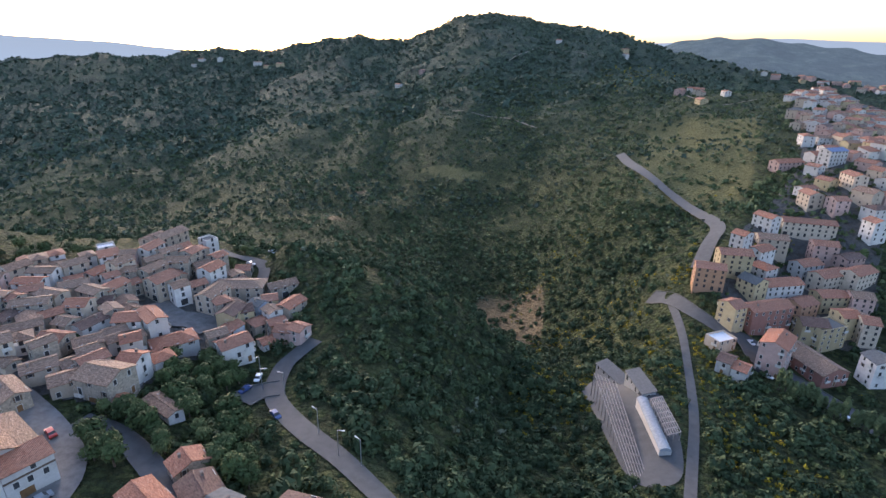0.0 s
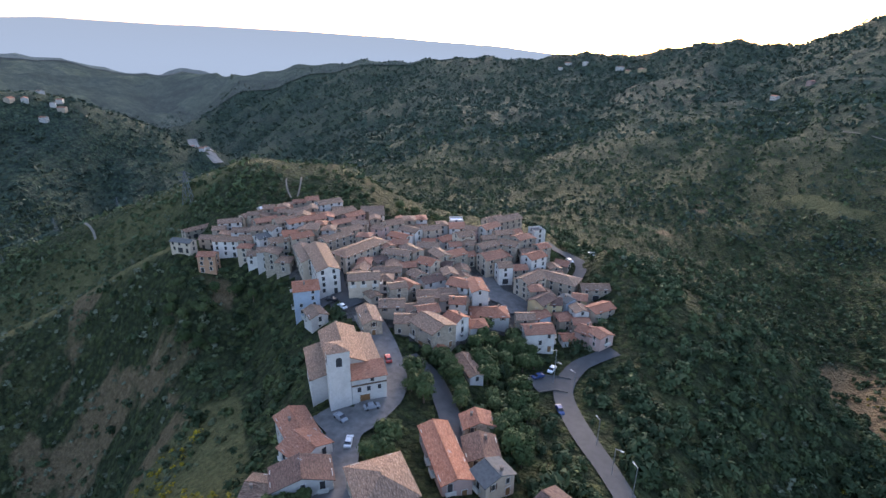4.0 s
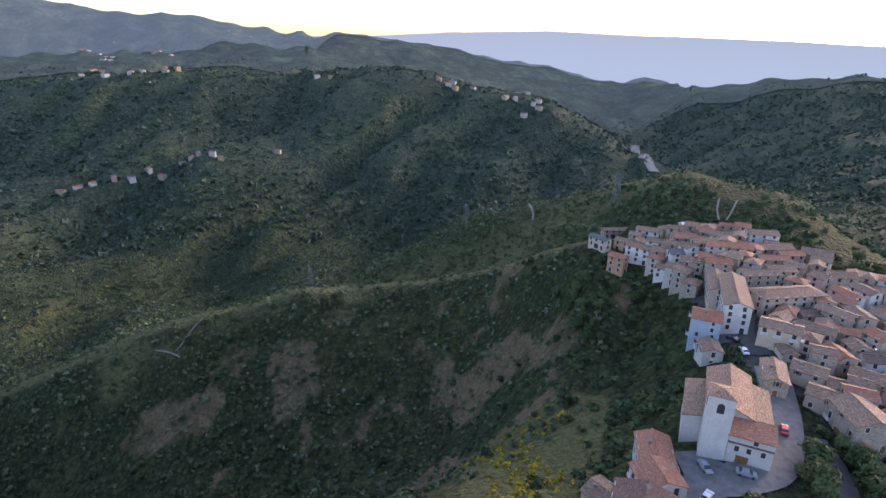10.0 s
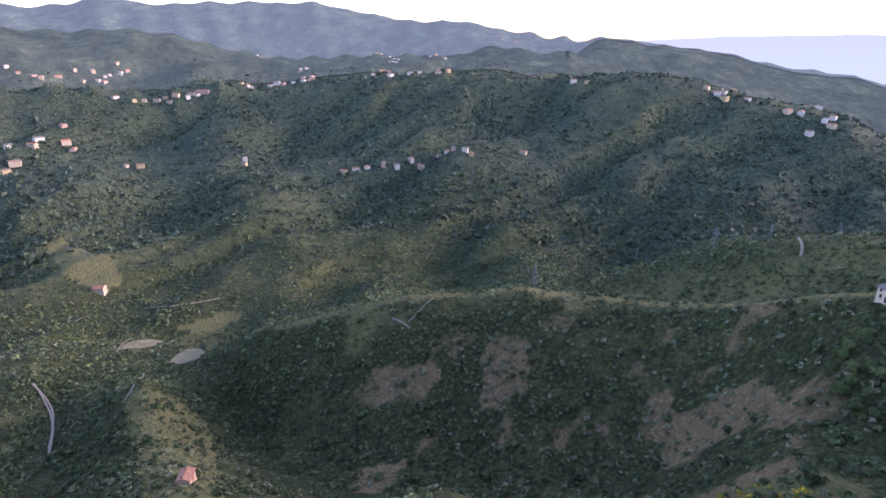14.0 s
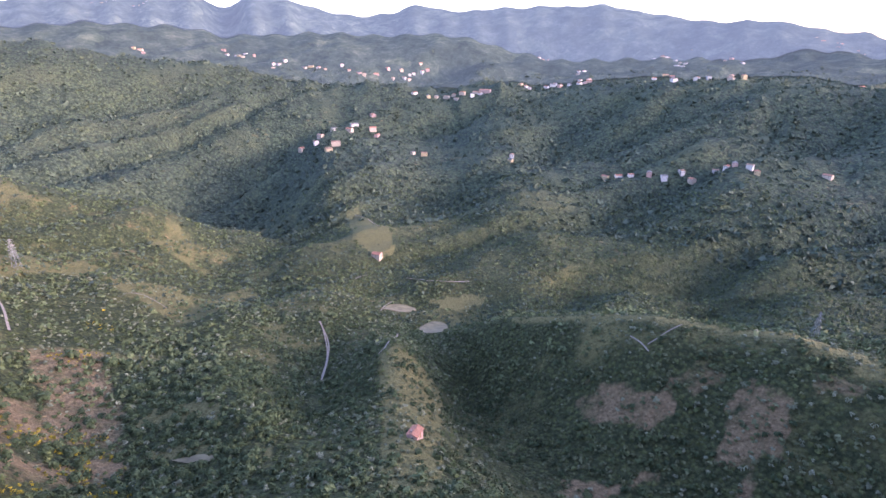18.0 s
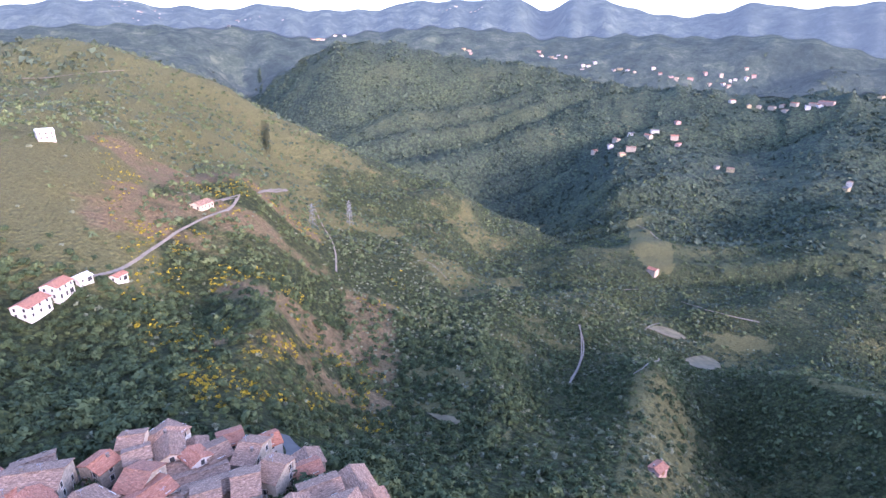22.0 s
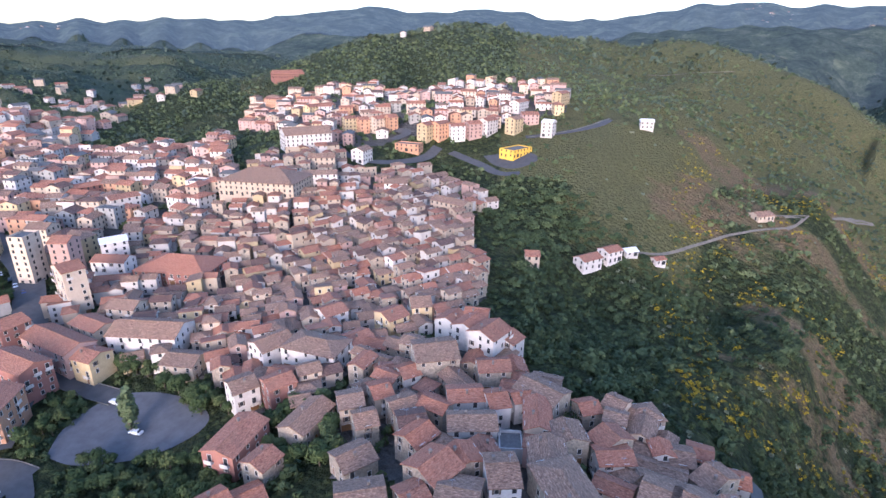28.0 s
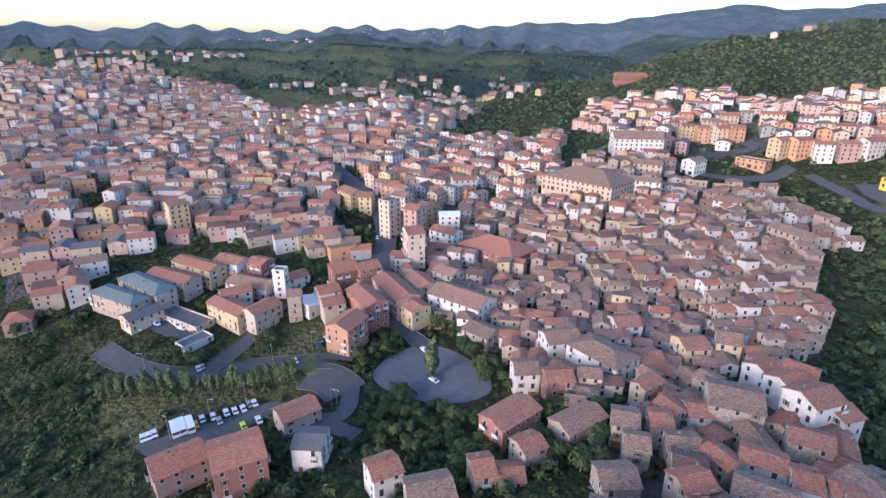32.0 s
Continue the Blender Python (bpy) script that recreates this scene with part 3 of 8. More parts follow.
def plaster(name, col, dirt=0.45):
    def build(nt, bsdf):
        info = nt.nodes.new("ShaderNodeObjectInfo").outputs["Random"]
        tint = ramp(nt, info, (0.0, tuple(c * 0.74 for c in col)), (0.5, col), (1.0, tuple(min(0.9, c * 1.12) for c in col)))
        big, fine = noise_tex(nt, 0.35, 5, 0.7), noise_tex(nt, 2.2, 4, 0.7)
        grime = tuple(c * k for c, k in zip(col, (0.52, 0.49, 0.45)))
        c = mix(nt, ramp(nt, big, (0.42, (0, 0, 0)), (0.75, (dirt,) * 3)), tint, grime)
        c = mix(nt, 0.35, c, ramp(nt, fine, (0.3, (0.6, 0.58, 0.55)), (0.7, (1, 1, 1))), "MULTIPLY")
        nt.links.new(c, bsdf.inputs["Base Color"])
        bsdf.inputs["Roughness"].default_value = 0.9
        bsdf.inputs["Specular IOR Level"].default_value = 0.2
        bump(nt, bsdf, fine, 0.35, 0.04)
    return material(name, build)


def rubble(name, col):
    def build(nt, bsdf):
        geo = nt.nodes.new("ShaderNodeNewGeometry").outputs["Position"]
        v = nt.nodes.new("ShaderNodeTexVoronoi")
        v.inputs["Scale"].default_value = 2.2
        nt.links.new(geo, v.inputs["Vector"])
        big = noise_tex(nt, 0.3, 4, 0.6)
        c = ramp(nt, v.outputs["Color"], (0.1, tuple(k * 0.62 for k in col)), (0.9, tuple(k * 1.25 for k in col)))
        c = mix(nt, ramp(nt, big, (0.4, (0, 0, 0)), (0.75, (0.5, 0.5, 0.5))), c, (0.31, 0.27, 0.22))
        nt.links.new(c, bsdf.inputs["Base Color"])
        bsdf.inputs["Roughness"].default_value = 0.95
        bump(nt, bsdf, v.outputs["Distance"], 0.5, 0.06)
    return material(name, build)


def tiles(name, dark, mid, light, moss=0.35):
    """Clay pantiles: courses down the slope, patched and lichened."""
    def build(nt, bsdf):
        tc = nt.nodes.new("ShaderNodeTexCoord").outputs["Object"]
        info = nt.nodes.new("ShaderNodeObjectInfo").outputs["Random"]
        w = nt.nodes.new("ShaderNodeTexWave")
        w.bands_direction = "X"
        w.inputs["Scale"].default_value = 1.25
        w.inputs["Distortion"].default_value = 1.2
        w.inputs["Detail"].default_value = 2.0
        nt.links.new(tc, w.inputs["Vector"])
        st = nt.nodes.new("ShaderNodeMapping")
        st.inputs["Scale"].default_value = (0.9, 3.2, 1)
        nt.links.new(tc, st.inputs["Vector"])
        add = nt.nodes.new("ShaderNodeVectorMath")
        nt.links.new(st.outputs[0], add.inputs[0])
        geo = nt.nodes.new("ShaderNodeObjectInfo").outputs["Location"]
        nt.links.new(geo, add.inputs[1])
        pat = noise_tex(nt, 1.3, 6, 0.75, add.outputs[0])
        big = noise_tex(nt, 0.22, 4, 0.6)
        c = ramp(nt, pat, (0.36, dark), (0.5, mid), (0.64, light))
        cell = nt.nodes.new("ShaderNodeTexVoronoi")
        cell.inputs["Scale"].default_value = 2.6
        nt.links.new(add.outputs[0], cell.inputs["Vector"])
        c = mix(nt, 0.55, c, ramp(nt, cell.outputs["Color"], (0.15, (0.55, 0.55, 0.56)), (0.5, (1, 1, 1)), (0.85, (1.35, 1.28, 1.2))), "MULTIPLY")
        c = mix(nt, 0.42, c, ramp(nt, info, (0.0, (0.62, 0.6, 0.6)), (0.5, (1, 1, 1)), (1.0, (1.0, 0.82, 0.72))), "MULTIPLY")
        c = mix(nt, ramp(nt, big, (0.48, (0, 0, 0)), (0.72, (moss,) * 3)), c, (0.19, 0.145, 0.105))
        c = mix(nt, 0.5, c, ramp(nt, w.outputs["Fac"], (0.0, (0.45, 0.42, 0.4)), (0.55, (1, 1, 1))), "MULTIPLY")
        nt.links.new(c, bsdf.inputs["Base Color"])
        bsdf.inputs["Roughness"].default_value = 0.85
        bsdf.inputs["Specular IOR Level"].default_value = 0.25
        bump(nt, bsdf, w.outputs["Fac"], 0.6, 0.08)
    return material(name, build)


ROOFS = {
    "o": tiles("old_pantiles", (0.130, 0.081, 0.056), (0.315, 0.198, 0.136), (0.49, 0.345, 0.255)),
    "r": tiles("red_tiles", (0.24, 0.10, 0.06), (0.42, 0.18, 0.11), (0.54, 0.29, 0.20), 0.12),
    "m": tiles("weathered_red_tiles", (0.21, 0.09, 0.062), (0.39, 0.18, 0.115), (0.52, 0.29, 0.20), 0.25),
    "b": tiles("brown_tiles", (0.09, 0.055, 0.045), (0.17, 0.105, 0.085), (0.25, 0.17, 0.135), 0.2),
    "g": simple("grey_roofing", (0.12, 0.117, 0.112), 0.95),
    "w": simple("white_roofing", (0.70, 0.70, 0.70), 0.6, 0.0, 0.12),
    "t": simple("blue_green_sheet_roofing", (0.13, 0.165, 0.155), 0.9),
    "u": simple("blue_sheet_roofing", (0.09, 0.13, 0.24), 0.45),
}
WALLS = {
    "s": rubble("rubble_stone", (0.36, 0.295, 0.225)),
    "w": plaster("white_plaster", (0.66, 0.615, 0.57)),
    "c": plaster("cream_plaster", (0.54, 0.44, 0.34)),
    "y": plaster("yellow_plaster", (0.56, 0.44, 0.26)),
    "Y": plaster("bright_yellow_plaster", (0.66, 0.43, 0.07), 0.2),
    "p": plaster("pink_plaster", (0.53, 0.36, 0.31)),
    "o": plaster("orange_plaster", (0.54, 0.31, 0.19)),
    "R": plaster("brick_red_plaster", (0.33, 0.16, 0.125)),
    "l": plaster("pale_blue_plaster", (0.50, 0.57, 0.66)),
    "g": plaster("grey_render", (0.42, 0.41, 0.39)),
}
M_GLASS = simple("window_glass", (0.05, 0.05, 0.052), 0.2, 0.0, 0.3)
M_FRAME = simple("window_frame_paint", (0.55, 0.52, 0.47), 0.6)
M_SHUTTER = simple("brown_shutter", (0.11, 0.07, 0.045), 0.7)
M_WOOD = simple("brown_timber_door", (0.20, 0.10, 0.04), 0.6)
M_CHIM = simple("chimney_render", (0.22, 0.175, 0.145), 0.9)
M_RUST = simple("weathered_steel_frame", (0.30, 0.26, 0.24), 0.7)
M_METAL = simple("galvanised_steel", (0.42, 0.43, 0.45), 0.45, 0.8)
M_ASPHALT = simple("asphalt", (0.074, 0.073, 0.072), 0.9, 0.0, 0.2, 0.4)
M_PAVING = simple("stone_paving", (0.15, 0.14, 0.13), 0.9, 0.0, 0.3, 0.5)
M_DIRT = simple("pale_dirt_track", (0.175, 0.15, 0.115), 0.95, 0.0, 0.25, 0.3)
M_CONCRETE = simple("concrete", (0.13, 0.125, 0.115), 0.9, 0.0, 0.3, 0.5)
M_TYRE = simple("black_rubber", (0.02, 0.02, 0.02), 0.9)
M_PYLON = simple("dull_pylon_steel", (0.17, 0.175, 0.18), 0.8)
M_VAULT = simple("grey_white_sheet", (0.30, 0.31, 0.32), 0.8, 0.0, 0.2)
M_GRAVEL = simple("river_gravel", (0.22, 0.21, 0.19), 0.95, 0.0, 0.3, 0.1)



# ---- houses ----
def boxes_mesh(boxes):
    """Vertices, faces and material indices of boxes given as (x0, y0, z0, x1, y1, z1, slot)."""
    v, f, s = [], [], []
    for x0, y0, z0, x1, y1, z1, slot in boxes:
        i = len(v)
        v += [(x0, y0, z0), (x1, y0, z0), (x1, y1, z0), (x0, y1, z0), (x0, y0, z1), (x1, y0, z1), (x1, y1, z1), (x0, y1, z1)]
        f += [(i, i + 3, i + 2, i + 1), (i + 4, i + 5, i + 6, i + 7), (i, i + 1, i + 5, i + 4), (i + 1, i + 2, i + 6, i + 5),
              (i + 2, i + 3, i + 7, i + 6), (i + 3, i, i + 4, i + 7)]
        s += [slot] * 6
    return v, f, s


def mesh_of(name, v, f, mats, slots=None):
    me = bpy.data.meshes.new(name)
    me.from_pydata(v, [], f)
    for m in mats:
        me.materials.append(m)
    if slots is not None:
        me.polygons.foreach_set("material_index", slots)
    return me


def box_mesh(name, boxes, mats):
    v, f, s = boxes_mesh(boxes)
    return mesh_of(name, v, f, mats, s)


def child(name, me, parent, m=None, label=""):
    ob = new(name, me)
    ob.parent = parent
    if m is not None:
        ob.matrix_basis = m
    return tagged(ob, label)


# facade openings, built in the x-z plane, facing -y: a frame with a recessed pane, one connected mesh
def opening_mesh(name, w, h, mats, frame=0.1, proud=0.08, leaf=0.0):
    """leaf: width of an open shutter on either side of the opening."""
    xs = [-w / 2 - frame - leaf, -w / 2 - frame, -w / 2, w / 2, w / 2 + frame, w / 2 + frame + leaf] if leaf else [-w / 2 - frame, -w / 2, w / 2, w / 2 + frame]
    zs = [-frame, 0, h, h + frame]
    v = [(x, -proud, z) for z in zs for x in xs]
    n = len(xs)
    mid = (2, 1) if leaf else (1, 1)
    f, s = [], []
    for k in range(3):
        for i in range(n - 1):
            if (i, k) == mid:
                continue
            f.append((k * n + i, k * n + i + 1, (k + 1) * n + i + 1, (k + 1) * n + i))
            s.append(2 if leaf and i in (0, n - 2) else 0)
    o = [k for k in (mid[1] * n + mid[0], mid[1] * n + mid[0] + 1, (mid[1] + 1) * n + mid[0] + 1, (mid[1] + 1) * n + mid[0])]
    q = len(v)
    v += [(v[k][0], 0.0 - 0.01, v[k][2]) for k in o]
    f += [(o[a], o[(a + 1) % 4], q + (a + 1) % 4, q + a) for a in range(4)] + [(q, q + 1, q + 2, q + 3)]
    s += [0, 0, 0, 0, 1]
    rim = [i for i in range(n)] + [k * n + n - 1 for k in range(1, 4)] + [3 * n + i for i in range(n - 2, -1, -1)] + [k * n for k in (2, 1)]
    q = len(v)
    v += [(v[k][0], 0.05, v[k][2]) for k in rim]
    f += [(rim[(a + 1) % len(rim)], rim[a], q + a, q + (a + 1) % len(rim)) for a in range(len(rim))]
    s += [0] * len(rim)
    return mesh_of(name, v, f, mats, s)


def balcony_mesh(w):
    """Slab with a thin parapet, one bent sheet."""
    x, t = w / 2, 0.09
    prof = [(-1.0, 1.0), (-1.0, -0.14), (0.05, -0.14), (0.05, 0.0), (-1.0 + t, 0.0), (-1.0 + t, 1.0)]
    n = len(prof)
    v = [(-x, a, c) for a, c in prof] + [(x, a, c) for a, c in prof]
    f = [(i, (i + 1) % n, (i + 1) % n + n, i + n) for i in range(n)] + [tuple(range(n - 1, -1, -1)), tuple(range(n, 2 * n))]
    return mesh_of("balcony", v, f, [M_FRAME])


FACADE = [M_FRAME, M_GLASS, M_SHUTTER]
OPEN_MESH = {
    "window": opening_mesh("window", 0.95, 1.45, FACADE),
    "shutters": opening_mesh("window", 0.9, 1.5, FACADE, 0.06, 0.09, 0.42),
    "french_window": opening_mesh("french_window", 1.1, 2.2, FACADE),
    "door": opening_mesh("door", 1.2, 2.2, [M_FRAME, M_WOOD]),
    "garage": opening_mesh("garage_door", 2.6, 2.4, [M_FRAME, M_WOOD]),
}
BALCONY = balcony_mesh(2.2)
CHIMNEY = box_mesh("chimney", [(-0.27, -0.25, -1.2, 0.27, 0.25, 0.6, 0), (-0.33, -0.31, 0.6, 0.33, 0.31, 0.68, 0),
                               (-0.24, -0.2, 0.68, -0.15, 0.2, 0.86, 0), (0.15, -0.2, 0.68, 0.24, 0.2, 0.86, 0),
                               (-0.36, -0.33, 0.86, 0.36, 0.33, 0.92, 0)], [M_CHIM])
AERIAL = box_mesh("aerial", [(-0.02, -0.02, -0.5, 0.02, 0.02, 2.2, 0), (-0.6, -0.015, 2.0, 0.6, 0.015, 2.03, 0)] +
                  [(x - 0.012, -0.35, 2.0, x + 0.012, 0.35, 2.025, 0) for x in (-0.55, -0.3, -0.05, 0.2, 0.45)], [M_METAL])


def wall_data(L, D, base, eave, rise, roof, mat):
    """Walls of a house; the gables go up under the roof."""
    x, y = L / 2, D / 2
    v = [(-x, -y, base), (x, -y, base), (x, y, base), (-x, y, base), (-x, -y, eave), (x, -y, eave), (x, y, eave), (-x, y, eave)]
    f = [(0, 1, 5, 4), (2, 3, 7, 6), (0, 3, 2, 1)]
    if roof == "gable":
        v += [(-x, 0, eave + rise), (x, 0, eave + rise)]
        f += [(1, 2, 6, 9, 5), (3, 0, 4, 8, 7)]
    elif roof == "shed":
        v += [(-x, y, eave + rise), (x, y, eave + rise)]
        f += [(1, 2, 9, 5), (3, 0, 4, 8), (6, 7, 8, 9)]
    else:
        f += [(1, 2, 6, 5), (3, 0, 4, 7)]
    if roof == "flat":
        p = 0.25
        v += [(-x + p, -y + p, eave), (x - p, -y + p, eave), (x - p, y - p, eave), (-x + p, y - p, eave),
              (-x + p, -y + p, eave - 0.8), (x - p, -y + p, eave - 0.8), (x - p, y - p, eave - 0.8), (-x + p, y - p, eave - 0.8)]
        n = len(v) - 8
        for a in range(4):
            c = (a + 1) % 4
            f += [(4 + a, 4 + c, n + c, n + a), (n + a, n + c, n + 4 + c, n + 4 + a)]
    return mesh_of("wall", v, f, [mat])


def roof_data(L, D, eave, rise, roof, mat, over=0.45, thick=0.22):
    """Tiled slab with eaves, thickness and a ridge cap; its x runs along the ridge."""
    x, y = L / 2 + over * 0.7, D / 2 + over
    drop = rise * over / (D / 2)
    e = eave - drop
    if roof == "flat":
        return box_mesh("roof", [(-L / 2 + 0.26, -D / 2 + 0.26, eave - 0.95, L / 2 - 0.26, D / 2 - 0.26, eave - 0.75, 0)], [mat])
    if roof == "shed":
        drop = rise * over / D
        top = [(-x, -y, eave - drop), (x, -y, eave - drop), (x, y, eave + rise + drop), (-x, y, eave + rise + drop)]
        v = [(a, b, c + thick) for a, b, c in top] + [(a, b, c + 0.02) for a, b, c in top]
        return mesh_of("roof", v, [(0, 1, 2, 3), (7, 6, 5, 4), (0, 4, 5, 1), (1, 5, 6, 2), (2, 6, 7, 3), (3, 7, 4, 0)], [mat])
    k = max(0.3, L / 2 - D / 2) if roof == "hip" else x
    h = eave + rise
    top = [(-x, -y, e), (x, -y, e), (x, y, e), (-x, y, e), (-k, 0, h), (k, 0, h)]
    v = [(a, b, c + thick) for a, b, c in top] + [(a, b, c + 0.02) for a, b, c in top]
    f = [(0, 1, 5, 4), (2, 3, 4, 5), (1, 2, 5), (3, 0, 4)] if roof == "hip" else [(0, 1, 5, 4), (2, 3, 4, 5)]
    f += [tuple(i + 6 for i in reversed(q)) for q in f]
    edge = [(0, 1), (1, 2), (2, 3), (3, 0)] if roof == "hip" else [(0, 1), (1, 5), (5, 2), (2, 3), (3, 4), (4, 0)]
    f += [(b, a, a + 6, b + 6) for a, b in edge]
    # ridge cap
    bv, bf, _ = boxes_mesh([(-k, -0.16, h + thick - 0.1, k, 0.16, h + thick + 0.09, 0)])
    n = len(v)
    return mesh_of("roof", v + bv, f + [tuple(i + n for i in q) for q in bf], [mat])


WALL_WORDS = {"s": "rubble-stone", "w": "white-plastered", "c": "cream-plastered", "y": "yellow-plastered", "Y": "bright yellow", "p": "faded pink",
              "o": "orange-plastered", "R": "brick-red", "l": "pale blue", "g": "grey-rendered"}
ROOF_WORDS = {"o": "old mottled clay-tile roof", "r": "bright red-tiled roof", "m": "weathered red-tiled roof", "b": "dark brown tiled roof",
              "g": "grey sheet roof", "w": "whitish roof", "t": "blue-green sheet roof", "u": "blue sheet roof"}
HOUSES = []          # (x, y, half diagonal) of all that stands, to keep fillers clear
rng = random.Random(7)


def house(x, y, L, D, heading, storeys, roof, wall, shape="gable", detail=2, group="houses of the old village", kind="house", story=0, z=None, sides=(0, 1, 2, 3), aerial=True):
    """A house with its ridge along the heading (degrees anticlockwise from +x)."""
    story = story or (2.35 if "old" in group else 2.8)
    a = radians(heading)
    c, s = math.cos(a), math.sin(a)
    cx = np.array([x + c * u * L / 2 - s * w * D / 2 for u in (-1, 1, 0) for w in (-1, 1, 0)])
    cy = np.array([y + s * u * L / 2 + c * w * D / 2 for u in (-1, 1, 0) for w in (-1, 1, 0)])
    gz = ground_z(cx, cy)
    z0 = float(gz[-1]) if z is None else z
    base = min(float(gz.min()) - z0 - 0.6, -0.6)
    eave = storeys * story + rng.uniform(-0.3, 0.3)
    rise = D / 2 * rng.uniform(0.30, 0.42) if shape != "shed" else D * 0.22
    ob = new(kind, wall_data(L, D, base, eave, rise, shape, WALLS[wall]))
    ob.matrix_basis = pose(x, y, z0, 0, 0, heading)
    tagged(ob, f"{WALL_WORDS[wall]} {storeys}-storey {kind} with a {ROOF_WORDS[roof]}".replace("2-st", "two-st").replace("3-st", "three-st")
           .replace("1-st", "one-st").replace("4-st", "four-st").replace("5-st", "five-st").replace("6-st", "six-st").replace("7-st", "seven-st"), "house" if kind == "house" else "building", group)
    child("roof", roof_data(L, D, eave, rise, shape, ROOFS[roof]), ob, label=ROOF_WORDS[roof])
    HOUSES.append((x, y, L / 2, D / 2, c, s))
    faces = [(L, D / 2, 0), (D, L / 2, 90), (L, D / 2, 180), (D, L / 2, 270)]
    far = []
    for si, (width, off, turn) in enumerate(faces):
        if si not in sides:
            continue
        n = max(1, int(width / 3.3))
        for fl in range(storeys):
            for i in range(n):
                if detail >= 2 and rng.random() < (0.25 if wall != "s" else 0.45):
                    continue
                px = (i + 0.5) * width / n - width / 2 + rng.uniform(-0.25, 0.25)
                if fl == 0:
                    kd = "door" if rng.random() < 0.35 else "garage" if rng.random() < 0.12 and width / n > 3.2 else "window"
                else:
                    kd = "balcony" if rng.random() < (0.3 if wall != "s" else 0.06) and detail >= 2 else "shutters" if rng.random() < 0.3 else "window"
                zz = fl * story + (0.02 if kd in ("door", "garage") else 0.12 if kd == "balcony" else 1.0)
                m = pose(0, 0, 0, 0, 0, turn) @ Matrix.Translation((px, -off, zz))
                if detail >= 2:
                    if kd == "balcony":
                        child("balcony", BALCONY, ob, m)
                        kd = "french_window"
                    child(OPEN_MESH[kd].name.split(".")[0], OPEN_MESH[kd], ob, m)
                else:
                    far.append((m, kd))
    if far:
        v, f, sl = [], [], []
        for m, kd in far:
            w, h = (1.25, 2.1) if kd == "door" else (2.4, 2.3) if kd == "garage" else (1.05, 1.5)
            g = 0.13
            bv = [(-w / 2 - g, -0.05, -g), (w / 2 + g, -0.05, -g), (w / 2 + g, -0.05, h + g), (-w / 2 - g, -0.05, h + g),
                  (-w / 2, -0.07, 0), (w / 2, -0.07, 0), (w / 2, -0.07, h), (-w / 2, -0.07, h)]
            bf, bs = [(0, 1, 5, 4), (1, 2, 6, 5), (2, 3, 7, 6), (3, 0, 4, 7), (4, 5, 6, 7)], [0, 0, 0, 0, 1]
            if math.hypot(x, y) > 240:
                bv, bf, bs = bv[4:], [(0, 1, 2, 3)], [1]
            n = len(v)
            v += [tuple(m @ Vector(p)) for p in bv]
            f += [tuple(i + n for i in q) for q in bf]
            sl += bs
        tagged(child("glazing", mesh_of("glazing", v, f, [M_FRAME, M_GLASS], sl), ob), kind="stuff")
    if shape in ("gable", "hip") and detail >= 2:
        u = rng.uniform(-0.3, 0.3) * L
        w = rng.choice((-1, 1)) * D * 0.18
        if rng.random() < 0.6:
            child("chimney", CHIMNEY, ob, pose(u, w, eave + rise * (1 - abs(w) / (D / 2)) + 0.3, 0, 0, 0))
        if aerial and rng.random() < 0.35:
            child("aerial", AERIAL, ob, pose(-u, 0, eave + rise, 0, 0, rng.uniform(0, 180)))
    return ob


JOIN = {}


def joined_house(key, x, y, L, D, heading, storeys, roof, wall, shape, windows=True, story=2.8):
    """A house that goes into the one mesh of a whole far quarter."""
    a = radians(heading)
    c, s = math.cos(a), math.sin(a)
    gz = ground_z([x, x + c * L / 2, x - c * L / 2, x - s * D / 2, x + s * D / 2], [y, y + s * L / 2, y - s * L / 2, y + c * D / 2, y - c * D / 2])
    z0 = float(gz[0])
    eave, rise = storeys * story + rng.uniform(-0.4, 0.4), D / 2 * rng.uniform(0.30, 0.42) if shape != "shed" else D * 0.22
    m = pose(x, y, z0, 0, 0, heading)
    pieces = [(wall_data(L, D, min(float(gz.min()) - z0 - 0.6, -0.6), eave, rise, shape, WALLS[wall]), wall), (roof_data(L, D, eave, rise, shape, ROOFS[roof]), "roof_" + roof)]
    v, f, sl = JOIN.setdefault(key, ([], [], []))
    for me, mk in pieces:
        n = len(v)
        v += [tuple(m @ q.co) for q in me.vertices]
        f += [tuple(i + n for i in q.vertices) for q in me.polygons]
        sl += [mk] * len(me.polygons)
        bpy.data.meshes.remove(me)
    if windows:
        bx = []
        for width, off, turn in ((L, D / 2, 0), (D, L / 2, 90), (L, D / 2, 180), (D, L / 2, 270)):
            n = max(1, int(width / 3.3))
            q = m @ pose(0, 0, 0, 0, 0, turn)
            for fl in range(storeys):
                for i in range(n):
                    if rng.random() < 0.35:
                        continue
                    px, zz = (i + 0.5) * width / n - width / 2 + rng.uniform(-0.4, 0.4), fl * story + 0.9
                    k = len(v)
                    v += [tuple(q @ Vector(p)) for p in ((px - 0.45, -off - 0.03, zz), (px + 0.45, -off - 0.03, zz), (px + 0.45, -off - 0.03, zz + 1.3), (px - 0.45, -off - 0.03, zz + 1.3))]
                    f.append((k, k + 1, k + 2, k + 3))
                    sl.append("glass")
    HOUSES.append((x, y, L / 2, D / 2, c, s))


